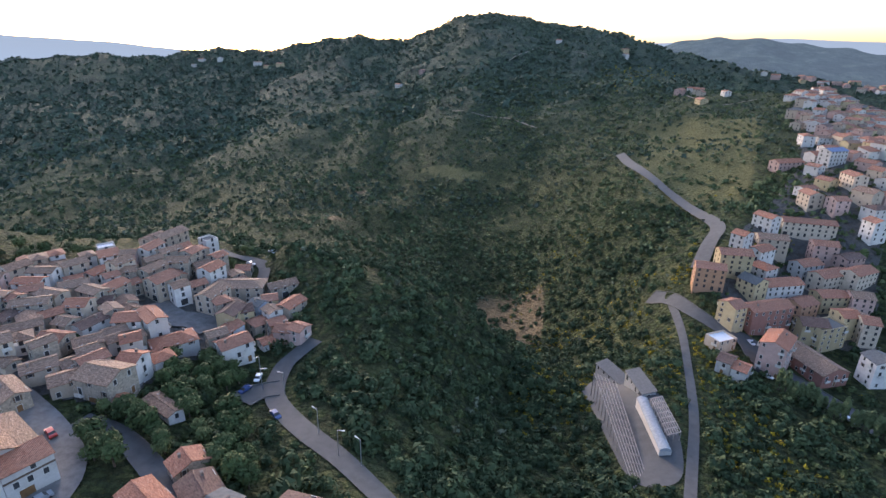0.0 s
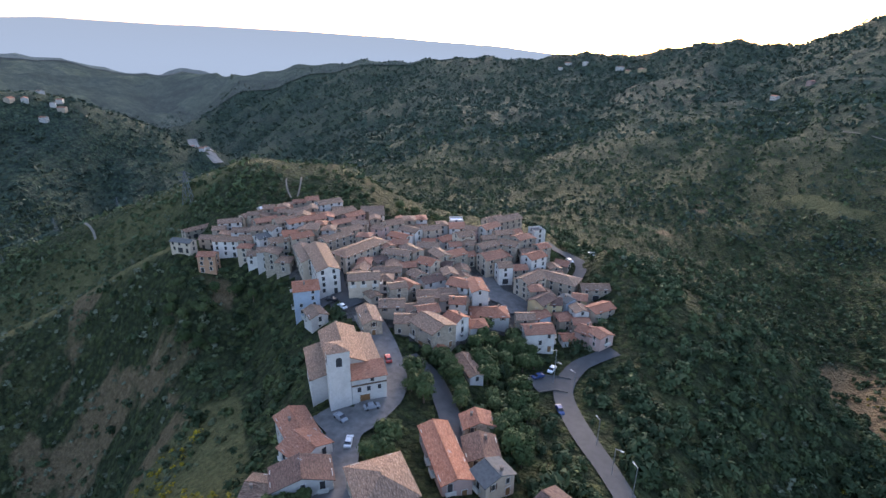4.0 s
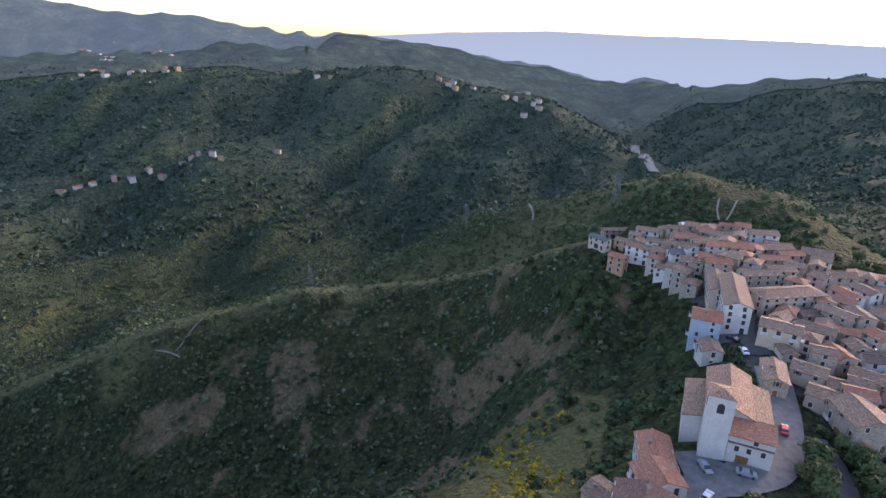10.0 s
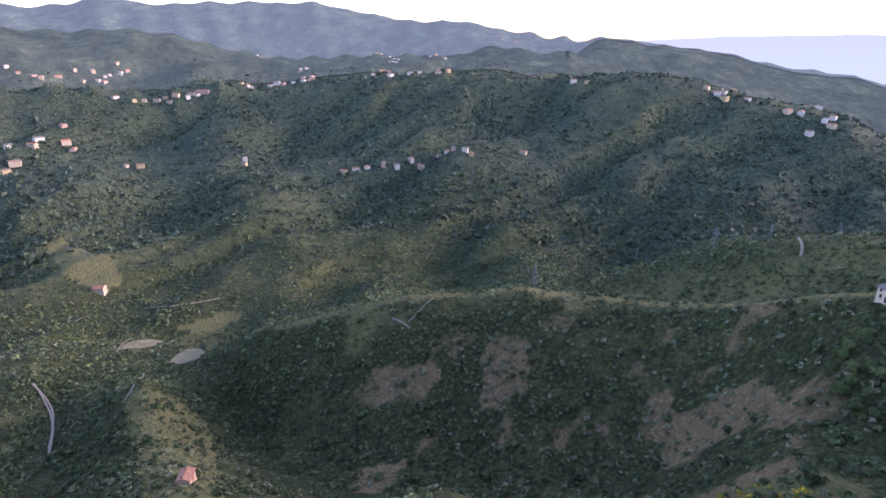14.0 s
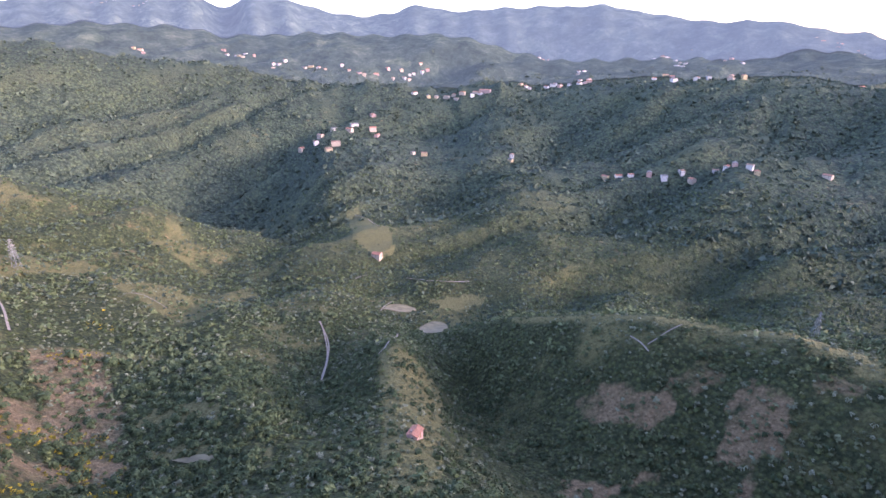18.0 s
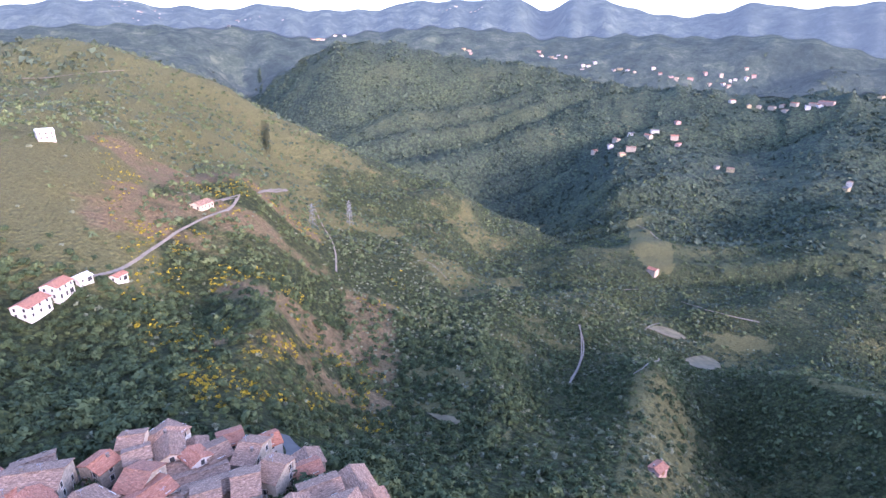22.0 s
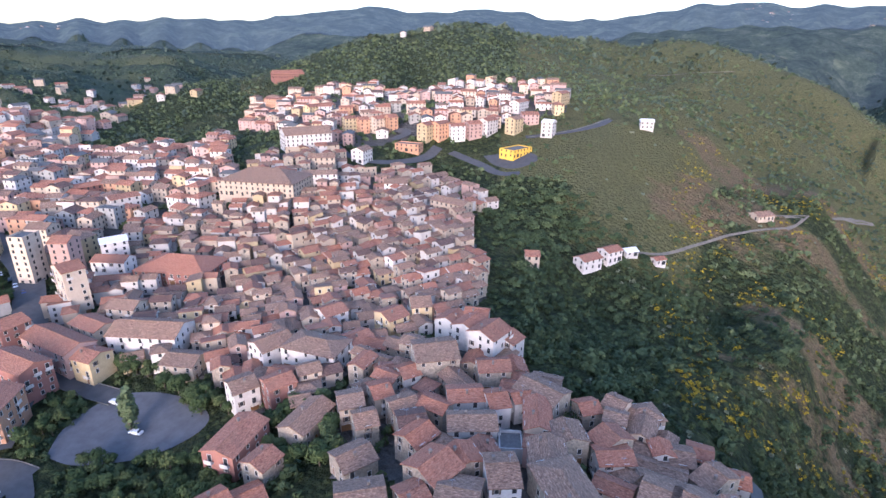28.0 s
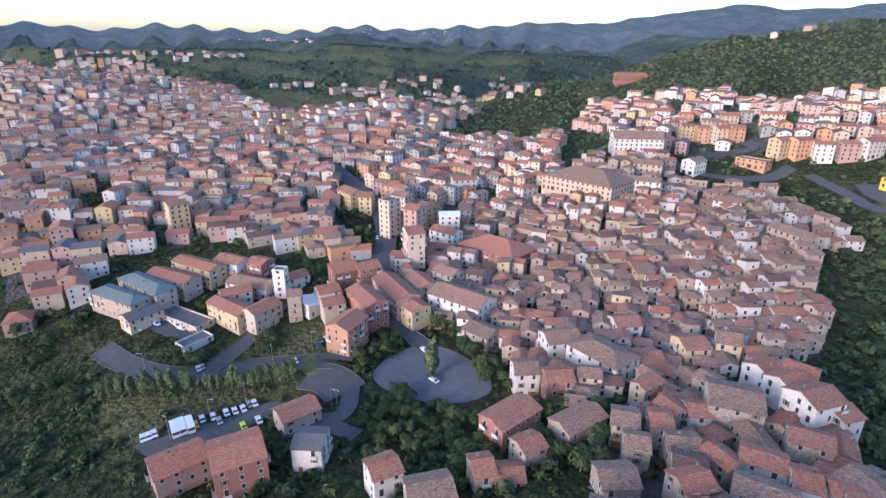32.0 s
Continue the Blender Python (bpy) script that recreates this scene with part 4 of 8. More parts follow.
def finish_joined(key, name, label):
    v, f, sl = JOIN[key]
    names = sorted(set(sl))
    mats = [M_GLASS if k == "glass" else ROOFS[k[5:]] if k.startswith("roof_") else WALLS[k] for k in names]
    return tagged(new(name, mesh_of(name, v, f, mats, [names.index(k) for k in sl])), label, "houses", kind="stuff")


def free_at(x, y, r):
    for hx, hy, hl, hd, c, s in HOUSES:
        if abs(x - hx) > 40 or abs(y - hy) > 40:
            continue
        u, w = (x - hx) * c + (y - hy) * s, -(x - hx) * s + (y - hy) * c
        if abs(u) < hl + r and abs(w) < hd + r:
            return False
    return True



# ---- fillers: the close-packed streets between the larger houses ----
def inside(poly, x, y):
    hit = False
    for (x1, y1), (x2, y2) in zip(poly, poly[1:] + poly[:1]):
        if (y1 > y) != (y2 > y) and x < (x2 - x1) * (y - y1) / (y2 - y1) + x1:
            hit = not hit
    return hit


ROAD_PTS = []


def near_list(x, y, reach):
    return [p for p in ROAD_PTS if abs(p[0] - x) < reach and abs(p[1] - y) < reach]


def fill(poly, pitch, lengths, depths, storeys, roofs, walls, group, seed, axis=None, keep=1.0, kind="house", join=None, beyond=0, snug=0.42):
    r = random.Random(seed)
    xs, ys = [p[0] for p in poly], [p[1] for p in poly]
    ang = radians(axis if axis is not None else 0)
    c, s = math.cos(ang), math.sin(ang)
    n = int(max(max(xs) - min(xs), max(ys) - min(ys)) * 1.5 / pitch)
    mx, my = (min(xs) + max(xs)) / 2, (min(ys) + max(ys)) / 2
    for i in range(-n // 2, n // 2 + 1):
        for j in range(-n // 2, n // 2 + 1):
            u = (i + 0.5 * (j % 2)) * pitch + r.uniform(-0.16, 0.16) * pitch
            w = j * pitch * 0.92 + r.uniform(-0.12, 0.12) * pitch
            x, y = mx + u * c - w * s, my + u * s + w * c
            if not inside(poly, x, y) or r.random() > keep:
                continue
            L, D = r.uniform(*lengths), r.uniform(*depths)
            if not free_at(x, y, D * snug) or any((x - a) ** 2 + (y - b) ** 2 < (D * 0.42 + q) ** 2 for a, b, q in near_list(x, y, 25)):
                continue
            bend = 38 * float(fbm(np.array([x]), np.array([y]), 90.0, 2, 31)[0])
            head = (axis or 0) + bend + r.choice((0, 0, 90)) + r.uniform(-7, 7)
            st = r.choice(storeys)
            kd = kind if st < 4 else "apartment_building"
            shape = "gable" if r.random() < 0.72 else "hip" if r.random() < 0.7 else "shed" if st < 4 else "flat"
            rf, wl = "g" if shape == "flat" else r.choice(roofs), r.choice(walls)
            if join and math.hypot(x, y) > beyond:
                joined_house(join, x, y, L, D, head, st, rf, wl, shape, True, 2.5 if join == "core" else 2.8)
            else:
                house(x, y, L, D, head, st, rf, wl, shape, 1, group, kd)


# ---- streets ----
SURFACE = {"A": M_ASPHALT, "P": M_PAVING, "D": M_DIRT, "R": M_GRAVEL}
SURFACE_WORDS = {"A": "grey asphalt street with worn edges", "P": "stone-paved village lane", "D": "pale dirt track on the slope", "R": "pale gravel bed of the river"}


def smooth_line(pts, step):
    p = np.array(pts, float)
    for _ in range(2):
        if len(p) > 2:
            q = np.empty((2 * len(p) - 2, 2))
            q[0::2], q[1::2] = p[:-1] * 0.75 + p[1:] * 0.25, p[:-1] * 0.25 + p[1:] * 0.75
            p = np.vstack([p[:1], q, p[-1:]])
    d = np.concatenate([[0], np.cumsum(np.hypot(*np.diff(p, axis=0).T))])
    t = np.linspace(0, d[-1], max(2, int(d[-1] / step)))
    return np.stack([np.interp(t, d, p[:, 0]), np.interp(t, d, p[:, 1])], 1)


def ribbon(p, offsets, lift):
    t = np.gradient(p, axis=0)
    t /= np.linalg.norm(t, axis=1)[:, None] + 1e-9
    nrm = np.stack([-t[:, 1], t[:, 0]], 1)
    k = len(offsets)
    xy = (p[:, None, :] + nrm[:, None, :] * np.array(offsets)[None, :, None]).reshape(-1, 2)
    z = ground_z(xy[:, 0], xy[:, 1]).reshape(-1, k)
    if len(z) > 6:
        pad = np.vstack([z[:1]] * 3 + [z] + [z[-1:]] * 3)
        z = sum(pad[i:i + len(z)] for i in range(7)) / 7
    z = z.reshape(-1) + lift
    i, j = np.meshgrid(np.arange(len(p) - 1), np.arange(k - 1), indexing="ij")
    f = np.stack([i * k + j, (i + 1) * k + j, (i + 1) * k + j + 1, i * k + j + 1], -1).reshape(-1, 4)[:, ::-1]
    return np.column_stack([xy, z]), f


def lane(kind, width, pts):
    p = smooth_line(pts, 2.0 if np.hypot(*pts[0]) < 500 else 6.0)
    v, f = ribbon(p, np.linspace(-width / 2, width / 2, 6), 0.42 if np.hypot(*pts[0]) < 450 else 1.2)
    name = "road" if kind == "A" else "river_bed" if kind == "R" else "path"
    ob = tagged(link_mesh(name, v, f, [SURFACE[kind]], smooth=True), SURFACE_WORDS[kind], "road" if kind != "R" else "river", kind="structure")
    ROAD_PTS.extend((a, b, width / 2) for a, b in p[::2])
    if kind == "A" and width >= 7 and np.hypot(*pts[0]) < 420:
        # kerbs and a worn edge line
        for side in (-1, 1):
            kv, kf = ribbon(p, [side * (width / 2) - 0.08, side * (width / 2) + 0.08], 0.54)
            kerb = link_mesh("kerb", kv, kf, [M_CONCRETE], ob)
            mod = kerb.modifiers.new("thick", "SOLIDIFY")
            mod.thickness = 0.3
    return ob


M_MEADOW = simple("dry_meadow_grass", (0.098, 0.112, 0.038), 0.95, 0.0, 0.45, 0.16)
M_FIELD = simple("tilled_earth", (0.125, 0.107, 0.055), 0.95, 0.0, 0.35, 0.15)
M_CARPARK = simple("worn_car_park_asphalt", (0.108, 0.108, 0.113), 0.9, 0.0, 0.22, 0.25)
PATCHES = {"C": M_CARPARK, "A": M_ASPHALT, "P": M_PAVING, "D": M_FIELD}
PATCH_WORDS = {"C": "wide worn grey asphalt car park", "A": "broad grey asphalt surface", "P": "stone-paved town square", "D": "bare tilled field in the valley"}
OPEN_AREAS = []


def patch(kind, name, pts):
    p = np.array(smooth_line(pts + pts[:1], 2.0))[:-1]
    mid = p.mean(0)
    rings = np.linspace(0, 1, 10)[1:]
    xy = np.vstack([mid[None]] + [mid + (p - mid) * k for k in rings])
    far = np.hypot(*mid) > 450
    v = np.column_stack([xy, ground_z(xy[:, 0], xy[:, 1]) + (0.22 if kind in "APC" else 0.6 if not far else 1.0)])
    n = len(p)
    j = np.arange(n)
    j2 = (j + 1) % n
    f = [np.stack([np.zeros(n, int), 1 + j, 1 + j2], 1)]
    ob_f = [tuple(q) for q in f[0]]
    for r in range(8):
        a, b = 1 + r * n, 1 + (r + 1) * n
        ob_f += [(a + i, b + i, b + k, a + k) for i, k in zip(j, j2)]
    area = np.sum(p[:, 0] * np.roll(p[:, 1], -1) - np.roll(p[:, 0], -1) * p[:, 1])
    if area < 0:
        ob_f = [q[::-1] for q in ob_f]
    me = mesh_of(name, [tuple(q) for q in v], ob_f, [PATCHES[kind]])
    ob = tagged(new(name, me), PATCH_WORDS[kind], name.replace("_", " "), kind="structure")
    if kind in "APDC":
        OPEN_AREAS.append([tuple(q) for q in p])
    return ob




# ---- trees ----
def foliage(name, dark, mid, light):
    def build(nt, bsdf):
        isl = nt.nodes.new("ShaderNodeNewGeometry").outputs["Random Per Island"]
        big = noise_tex(nt, 0.09, 3, 0.6)
        c = ramp(nt, mix(nt, 0.65, isl, cover_attr(nt, "tone")), (0.0, dark), (0.5, mid), (1.0, light))
        c = mix(nt, 0.55, c, ramp(nt, big, (0.3, (0.55, 0.6, 0.55)), (0.7, (1.15, 1.1, 0.95))), "MULTIPLY")
        nt.links.new(c, bsdf.inputs["Base Color"])
        bsdf.inputs["Roughness"].default_value = 0.8
        bsdf.inputs["Specular IOR Level"].default_value = 0.15
    return material(name, build)


M_LEAF = foliage("oak_leaves", (0.038, 0.053, 0.021), (0.078, 0.102, 0.040), (0.14, 0.165, 0.070))
M_GARDEN = foliage("garden_leaves", (0.028, 0.044, 0.017), (0.058, 0.084, 0.031), (0.105, 0.138, 0.054))
M_DARKLEAF = foliage("dark_wood_leaves", (0.044, 0.062, 0.030), (0.088, 0.116, 0.056), (0.150, 0.182, 0.088))
M_OLIVE = foliage("olive_leaves", (0.088, 0.10, 0.064), (0.165, 0.182, 0.12), (0.26, 0.275, 0.195))
M_BROOM = foliage("flowering_broom", (0.06, 0.075, 0.015), (0.26, 0.20, 0.02), (0.55, 0.40, 0.03))
# leaves of the far woods, bluish distance haze mixed into the colour
M_HAZYLEAF = foliage("far_wood_leaves", (0.045, 0.065, 0.048), (0.070, 0.096, 0.070), (0.098, 0.126, 0.090))
M_DEEP = foliage("deep_wood_leaves", (0.026, 0.042, 0.021), (0.055, 0.080, 0.038), (0.100, 0.130, 0.060))
M_SCRUB = foliage("scrub_leaves", (0.050, 0.064, 0.032), (0.098, 0.116, 0.060), (0.165, 0.182, 0.105))
M_BARK = simple("bark", (0.10, 0.075, 0.05), 0.95)


def leaf_quads(centres, normals, sizes, gen, tri=False):
    """Small tilted leaf clumps: one quad each, bent across the middle."""
    n = len(centres)
    up = gen.normal(size=(n, 3))
    t = np.cross(normals, up)
    t /= np.linalg.norm(t, axis=1)[:, None] + 1e-9
    b = np.cross(normals, t)
    s = sizes[:, None]
    k = gen.uniform(0.7, 1.3, (n, 4, 1))
    q = np.stack([centres - t * s * k[:, 0] - b * s * 0.55, centres + t * s * 0.5 - b * s * k[:, 1],
                  centres + t * s * k[:, 2] + b * s * 0.6, centres - t * s * 0.45 + b * s * k[:, 3]], 1)
    if tri:
        return (q[:, :3] * 1.0).reshape(-1, 3), np.arange(3 * n).reshape(n, 3)
    return q.reshape(-1, 3), np.arange(4 * n).reshape(n, 4)


def crown_points(n, gen, lumps=7, flat=0.8):
    """Points and outward normals on a lumpy crown of radius 1, standing on z = 0."""
    lc = gen.normal(size=(lumps, 3))
    lc /= np.linalg.norm(lc, axis=1)[:, None]
    lc *= gen.uniform(0.35, 0.62, (lumps, 1))
    lc[:, 2] = np.abs(lc[:, 2]) * flat
    lr = gen.uniform(0.34, 0.55, lumps)
    i = gen.integers(0, lumps, n)
    d = gen.normal(size=(n, 3))
    d[:, 2] = np.where(gen.random(n) < 0.75, np.abs(d[:, 2]), d[:, 2])
    d /= np.linalg.norm(d, axis=1)[:, None]
    p = lc[i] + d * (lr[i] * gen.uniform(0.75, 1.1, n))[:, None]
    nrm = d + 0.28 * gen.normal(size=(n, 3))
    nrm /= np.linalg.norm(nrm, axis=1)[:, None]
    p[:, 2] += 0.25
    return p, nrm


def trunk_mesh(h, r, gen, limbs=5):
    v, f = [], []

    def limb(a, b, r0, r1):
        a, b = np.array(a), np.array(b)
        d = (b - a) / np.linalg.norm(b - a)
        s = np.cross(d, (0.3, 0.9, 0.1))
        s /= np.linalg.norm(s)
        w = np.cross(d, s)
        n = len(v)
        for c, rr in ((a, r0), (b, r1)):
            for k in range(6):
                t = k * math.pi / 3
                v.append(tuple(c + rr * (math.cos(t) * s + math.sin(t) * w)))
        for k in range(6):
            f.append((n + k, n + (k + 1) % 6, n + 6 + (k + 1) % 6, n + 6 + k))
    limb((0, 0, -0.8), (gen.uniform(-0.2, 0.2), gen.uniform(-0.2, 0.2), h * 0.5), r, r * 0.7)
    for k in range(limbs):
        t = k * 1.26 + gen.uniform(-0.4, 0.4)
        limb((0, 0, h * 0.42), (math.cos(t) * h * 0.32, math.sin(t) * h * 0.32, h * gen.uniform(0.62, 0.85)), r * 0.55, r * 0.12)
    return mesh_of("trunk", v, f, [M_BARK])


TREE_KINDS = []
for k in range(8):
    gen = np.random.default_rng(40 + k)
    p, nrm = crown_points(640, gen, 10 + k % 4)
    R, H = (3.3, 3.4) if k < 5 else (2.6, 4.4) if k < 7 else (1.1, 6.0)
    p = p * (R, R, H) + (0, 0, 2.0 if k < 7 else 0.4)
    v, f = leaf_quads(p, nrm, gen.uniform(0.32, 0.54, len(p)), gen, True)
    me = link_mesh("crown", v, f, [M_DARKLEAF if k == 7 else M_GARDEN if k % 3 else M_LEAF])
    crown_me = me.data
    crown_me.attributes.new("tone", "FLOAT", "POINT").data.foreach_set("value", np.full(len(v), 0.35 + 0.07 * k, np.float32))
    bpy.data.objects.remove(me)
    TREE_KINDS.append((crown_me, trunk_mesh(2.0 + H, 0.26, gen, 5 if k < 7 else 0)))
TREE_WORDS = ["broad green deciduous tree with a dense uneven crown", "dark green broadleaf tree on the slope", "round green garden tree beside the houses"]
TREES = []


def tree(x, y, size, k, group, r):
    z = float(ground_z(x, y)[0])
    ob = new("tree" if k < 7 else "cypress", TREE_KINDS[k][1])
    ob.matrix_basis = pose(x, y, z - 0.1, 0, 0, r.uniform(0, 360)) @ Matrix.Diagonal((size, size, size * r.uniform(0.85, 1.2), 1))
    tagged(ob, TREE_WORDS[k % 3] if k < 7 else "slim dark cypress beside the road", "tree", group)
    child("crown", TREE_KINDS[k][0], ob)
    TREES.append((x, y, 2.4 * size))


def grove(count, size, poly):
    r = random.Random(len(TREES) + 5)
    xs, ys = [p[0] for p in poly], [p[1] for p in poly]
    made = tries = 0
    while made < count and tries < count * 40:
        tries += 1
        x, y = r.uniform(min(xs), max(xs)), r.uniform(min(ys), max(ys))
        s = size * r.uniform(0.75, 1.25)
        if not inside(poly, x, y) or not free_at(x, y, 1.2 * s) or any((x - a) ** 2 + (y - b) ** 2 < (1.4 * s + q) ** 2 for a, b, q in near_list(x, y, 20)):
            continue
        if any((x - a) ** 2 + (y - b) ** 2 < (0.55 * (q + 2.4 * s)) ** 2 for a, b, q in TREES[-80:]):
            continue
        tree(x, y, s, r.randrange(7), "trees among the houses", r)
        made += 1



# streets, lanes and tracks: surface, width, line in plan
lane("A", 6, [(2.9, 76.1), (-6.5, 85.3), (-16.2, 95.5), (-24.1, 103.4), (-33.6, 111.6), (-42.3, 121.9), (-49.8, 133.5), (-50.6, 147.7), (-46.7, 154), (-42.3, 160.2)])
lane("A", 8, [(-56.8, 128), (-53.4, 134.4), (-48.1, 136)])
lane("A", 6, [(-49.2, 79.4), (-59.1, 90.3), (-68.3, 98.6), (-77.6, 105.2), (-87.8, 107.6)])
lane("P", 9, [(-65.1, 54.7), (-73.6, 65.2), (-79.8, 71.9), (-78.5, 80.1), (-80.2, 92), (-92.9, 103.4), (-103.1, 110.3), (-113.6, 117.3)])
lane("P", 13, [(-84.7, 70.6), (-82.5, 78), (-78, 84.6)])
lane("P", 11, [(-105.6, 175.9), (-94.9, 167.7), (-86.9, 169.8), (-79.1, 165.1)])
lane("P", 6, [(-84.1, 119.6), (-88.3, 135), (-89.9, 149.9), (-95.7, 162.3)])
lane("A", 5, [(-100.5, 226.8), (-94.1, 223.6), (-86.4, 223.9), (-75.8, 217.3), (-75.6, 197.9)])
lane("A", 6, [(-121.1, 120.5), (-135.6, 124.4), (-151, 139.9), (-172.2, 166)])
lane("P", 12, [(-140.4, 121.3), (-130.9, 119.9)])
lane("A", 8, [(172.4, 533.2), (167.4, 472.2), (168.3, 423.6), (171.2, 373.8), (169.2, 327), (164.3, 306), (150.7, 289.3), (134.4, 263.2)])
lane("A", 7, [(110.9, 261.2), (116.5, 250.7), (120.3, 229.6), (129.2, 214.1)])
lane("A", 3.4, [(115.7, 248.3), (112.2, 228.4), (107.1, 208), (95.6, 175.3), (86.1, 149.8), (76.6, 129.7), (67.1, 109.8)])
lane("A", 10, [(130.1, 216.2), (137.2, 211.8), (134.9, 197.7), (143.6, 188.9), (152.4, 167.6), (157.9, 156.4)])
lane("A", 12, [(458.6, -43.5), (373.5, -58.6), (302.5, -64.6), (252.6, -50.1), (225.6, -41.9), (204.4, -33.5), (187.6, -23.4), (175.9, -16.2)])
lane("A", 9, [(175.9, -16.2), (182.2, -2.4), (188.6, 10.6), (190.8, 25.2), (192.3, 42.5), (204.9, 59), (222.9, 72)])
lane("A", 8, [(192.6, 28.8), (203, 19.8), (214.9, 9.4), (230.5, 1.5)])
lane("A", 15, [(172.2, -5.1), (167.1, -12.9), (156.5, -16.7)])
lane("A", 7, [(214.2, -38), (190.2, -43.8), (173.1, -50)])
lane("A", 8, [(332.1, -330.9), (312.1, -337.7), (299.3, -332.4), (305.1, -316.9)])
lane("A", 8, [(325.8, -274.6), (291.2, -261.9), (275.2, -278.2), (262.4, -307), (269.7, -333.5)])
lane("A", 7, [(257.4, -333.7), (224.2, -325.7), (198.6, -312.2), (187.3, -320.9)])
lane("A", 6, [(163.2, -19.8), (143.1, -15.2), (148, -2.5)])
lane("A", 6, [(143.6, 4.3), (145.9, -5.6), (133.2, -16.7)])
lane("D", 1.7, [(107.9, -247.8), (100.4, -273), (81.8, -288.9), (64.1, -354.2), (47.8, -387.2), (32, -414.1), (26.5, -442.6), (38.2, -425.3)])
lane("A", 7, [(221.6, -384.8), (197.8, -406), (179.8, -429.1), (179.9, -451)])
lane("R", 26, [(-1579.6, 908.9), (-1234.1, 746.1), (-1183.2, 742)])
lane("P", 4, [(75.4, -133), (81.6, -138)])
lane("A", 5, [(5.5, -150.8), (1.1, -133.7), (2.3, -119.4)])
lane("P", 5, [(105.8, -89.7), (85.5, -77.2), (79.6, -62.5)])
lane("D", 0.9, [(-264.3, 208.7), (-253.3, 199.6), (-241, 192.4)])
lane("D", 0.9, [(-258.6, 215.8), (-248.1, 205.4), (-238.8, 195.1)])
lane("D", 1.5, [(10.7, -486.3), (-1.4, -558.1), (-13.2, -596)])
lane("D", 1.5, [(-41.2, -598.9), (-45.6, -546.9), (-50.6, -491.4), (-42.9, -424.8)])
lane("D", 1.3, [(-137.6, -538.5), (-156.5, -539), (-165.2, -518.5), (-168, -504.1)])
lane("D", 1.2, [(-207.8, -247.2), (-222.8, -252), (-295.8, -322.8)])
lane("D", 1.2, [(-257.4, -388.2), (-245.3, -356), (-224, -331.7), (-196.8, -300.6)])
lane("D", 1.3, [(-477, -499.6), (-484.4, -448.9), (-520.3, -423.3)])
lane("D", 0.8, [(-308, -116.8), (-304.3, -108.1), (-298, -100.3)])
lane("D", 0.8, [(-301.4, -102.8), (-312.3, -97.1), (-324.6, -91.7)])
lane("D", 1.1, [(-406.1, -522), (-432.6, -528.6)])
lane("D", 1.1, [(-258.5, -388.2), (-247, -365.2), (-233.1, -342.1), (-203, -309.3)])
lane("D", 1.2, [(-350.9, -411), (-378.7, -433.5), (-394.1, -437.3)])
lane("D", 1.6, [(-452.3, 163.8), (-422.6, 157.3), (-408, 152.1)])
lane("D", 1.3, [(-476.9, -460.9), (-498.4, -438.9), (-519.5, -421.2)])
lane("D", 1.1, [(26.2, -447.7), (28.9, -426), (33.7, -409.7)])
lane("D", 1.1, [(47.2, -415.4), (37.8, -428.3), (27.1, -445.1)])
lane("D", 2.0, [(10, 879.2), (53.8, 859.2), (97.6, 819.7), (125.8, 757)])
lane("D", 2.0, [(-179.7, 1163.3), (-131.6, 1146.7), (-76, 1124.5)])
lane("D", 2.0, [(138.9, 1287.4), (286.3, 1545.2), (351.4, 1384.6)])
lane("D", 2.0, [(420.1, 1080.3), (333.7, 787.1), (333.6, 728.8)])
lane("D", 1.7, [(339.8, 686.8), (380.7, 688.8)])
lane("D", 2.0, [(-593.1, -753.8), (-594.8, -718.3), (-558.1, -627)])
lane("D", 2.0, [(219.6, -385.9), (201.5, -403.4), (187.8, -425.5), (181.2, -454.4)])
lane("D", 1.3, [(13, -474.1), (-0.3, -542.7), (-14, -595.1)])
lane("D", 1.6, [(303.2, -887.5), (233.5, -859.2), (177.3, -871.3)])

# squares, yards and fields: surface, name, outline in plan
patch("A", "yard", [(57.9, 186.2), (69.5, 201.4), (80.9, 172.6), (80, 148.9), (73.6, 126.6), (66.6, 120.1), (56.5, 122.6), (57.6, 149.9)])
patch("C", "car_park", [(163.2, -26.5), (171.3, -32.4), (175.4, -39.8), (176.6, -51.2), (164.5, -60.4), (148.2, -63.5), (136.2, -62.3), (133.2, -56.1), (136.9, -45.9), (148, -34.2), (155.2, -28.5)])
patch("A", "bus_yard", [(156.7, 48.5), (156.9, 38.8), (160.6, 24.4), (165.4, 9.8), (162.3, 2.2), (155.7, 8.5), (152.6, 18), (145.5, 30.6), (147, 42.9)])
patch("P", "square", [(135.8, -129.6), (130.4, -126.3), (118.5, -141.3), (119.2, -151.5), (130.5, -142.5)])
patch("A", "yard", [(237.7, 61), (242.8, 50.9), (223.8, 31.8), (214.3, 41.7)])
patch("A", "yard", [(230.6, -339), (212.4, -325.7), (193, -324.2), (186.1, -349.4), (203.6, -360.5)])
patch("D", "bare_field", [(-359.8, -419.5), (-393.1, -438.2), (-417.6, -414.9), (-387.7, -402.5)])
patch("D", "bare_field", [(-358.9, -358.5), (-396, -378.8), (-410.7, -362.8), (-364.8, -322.8), (-333.5, -328.8)])
patch("D", "tilled_field", [(-62.4, -220), (-75.6, -205.2), (-73, -196.9), (-65.5, -206.4)])



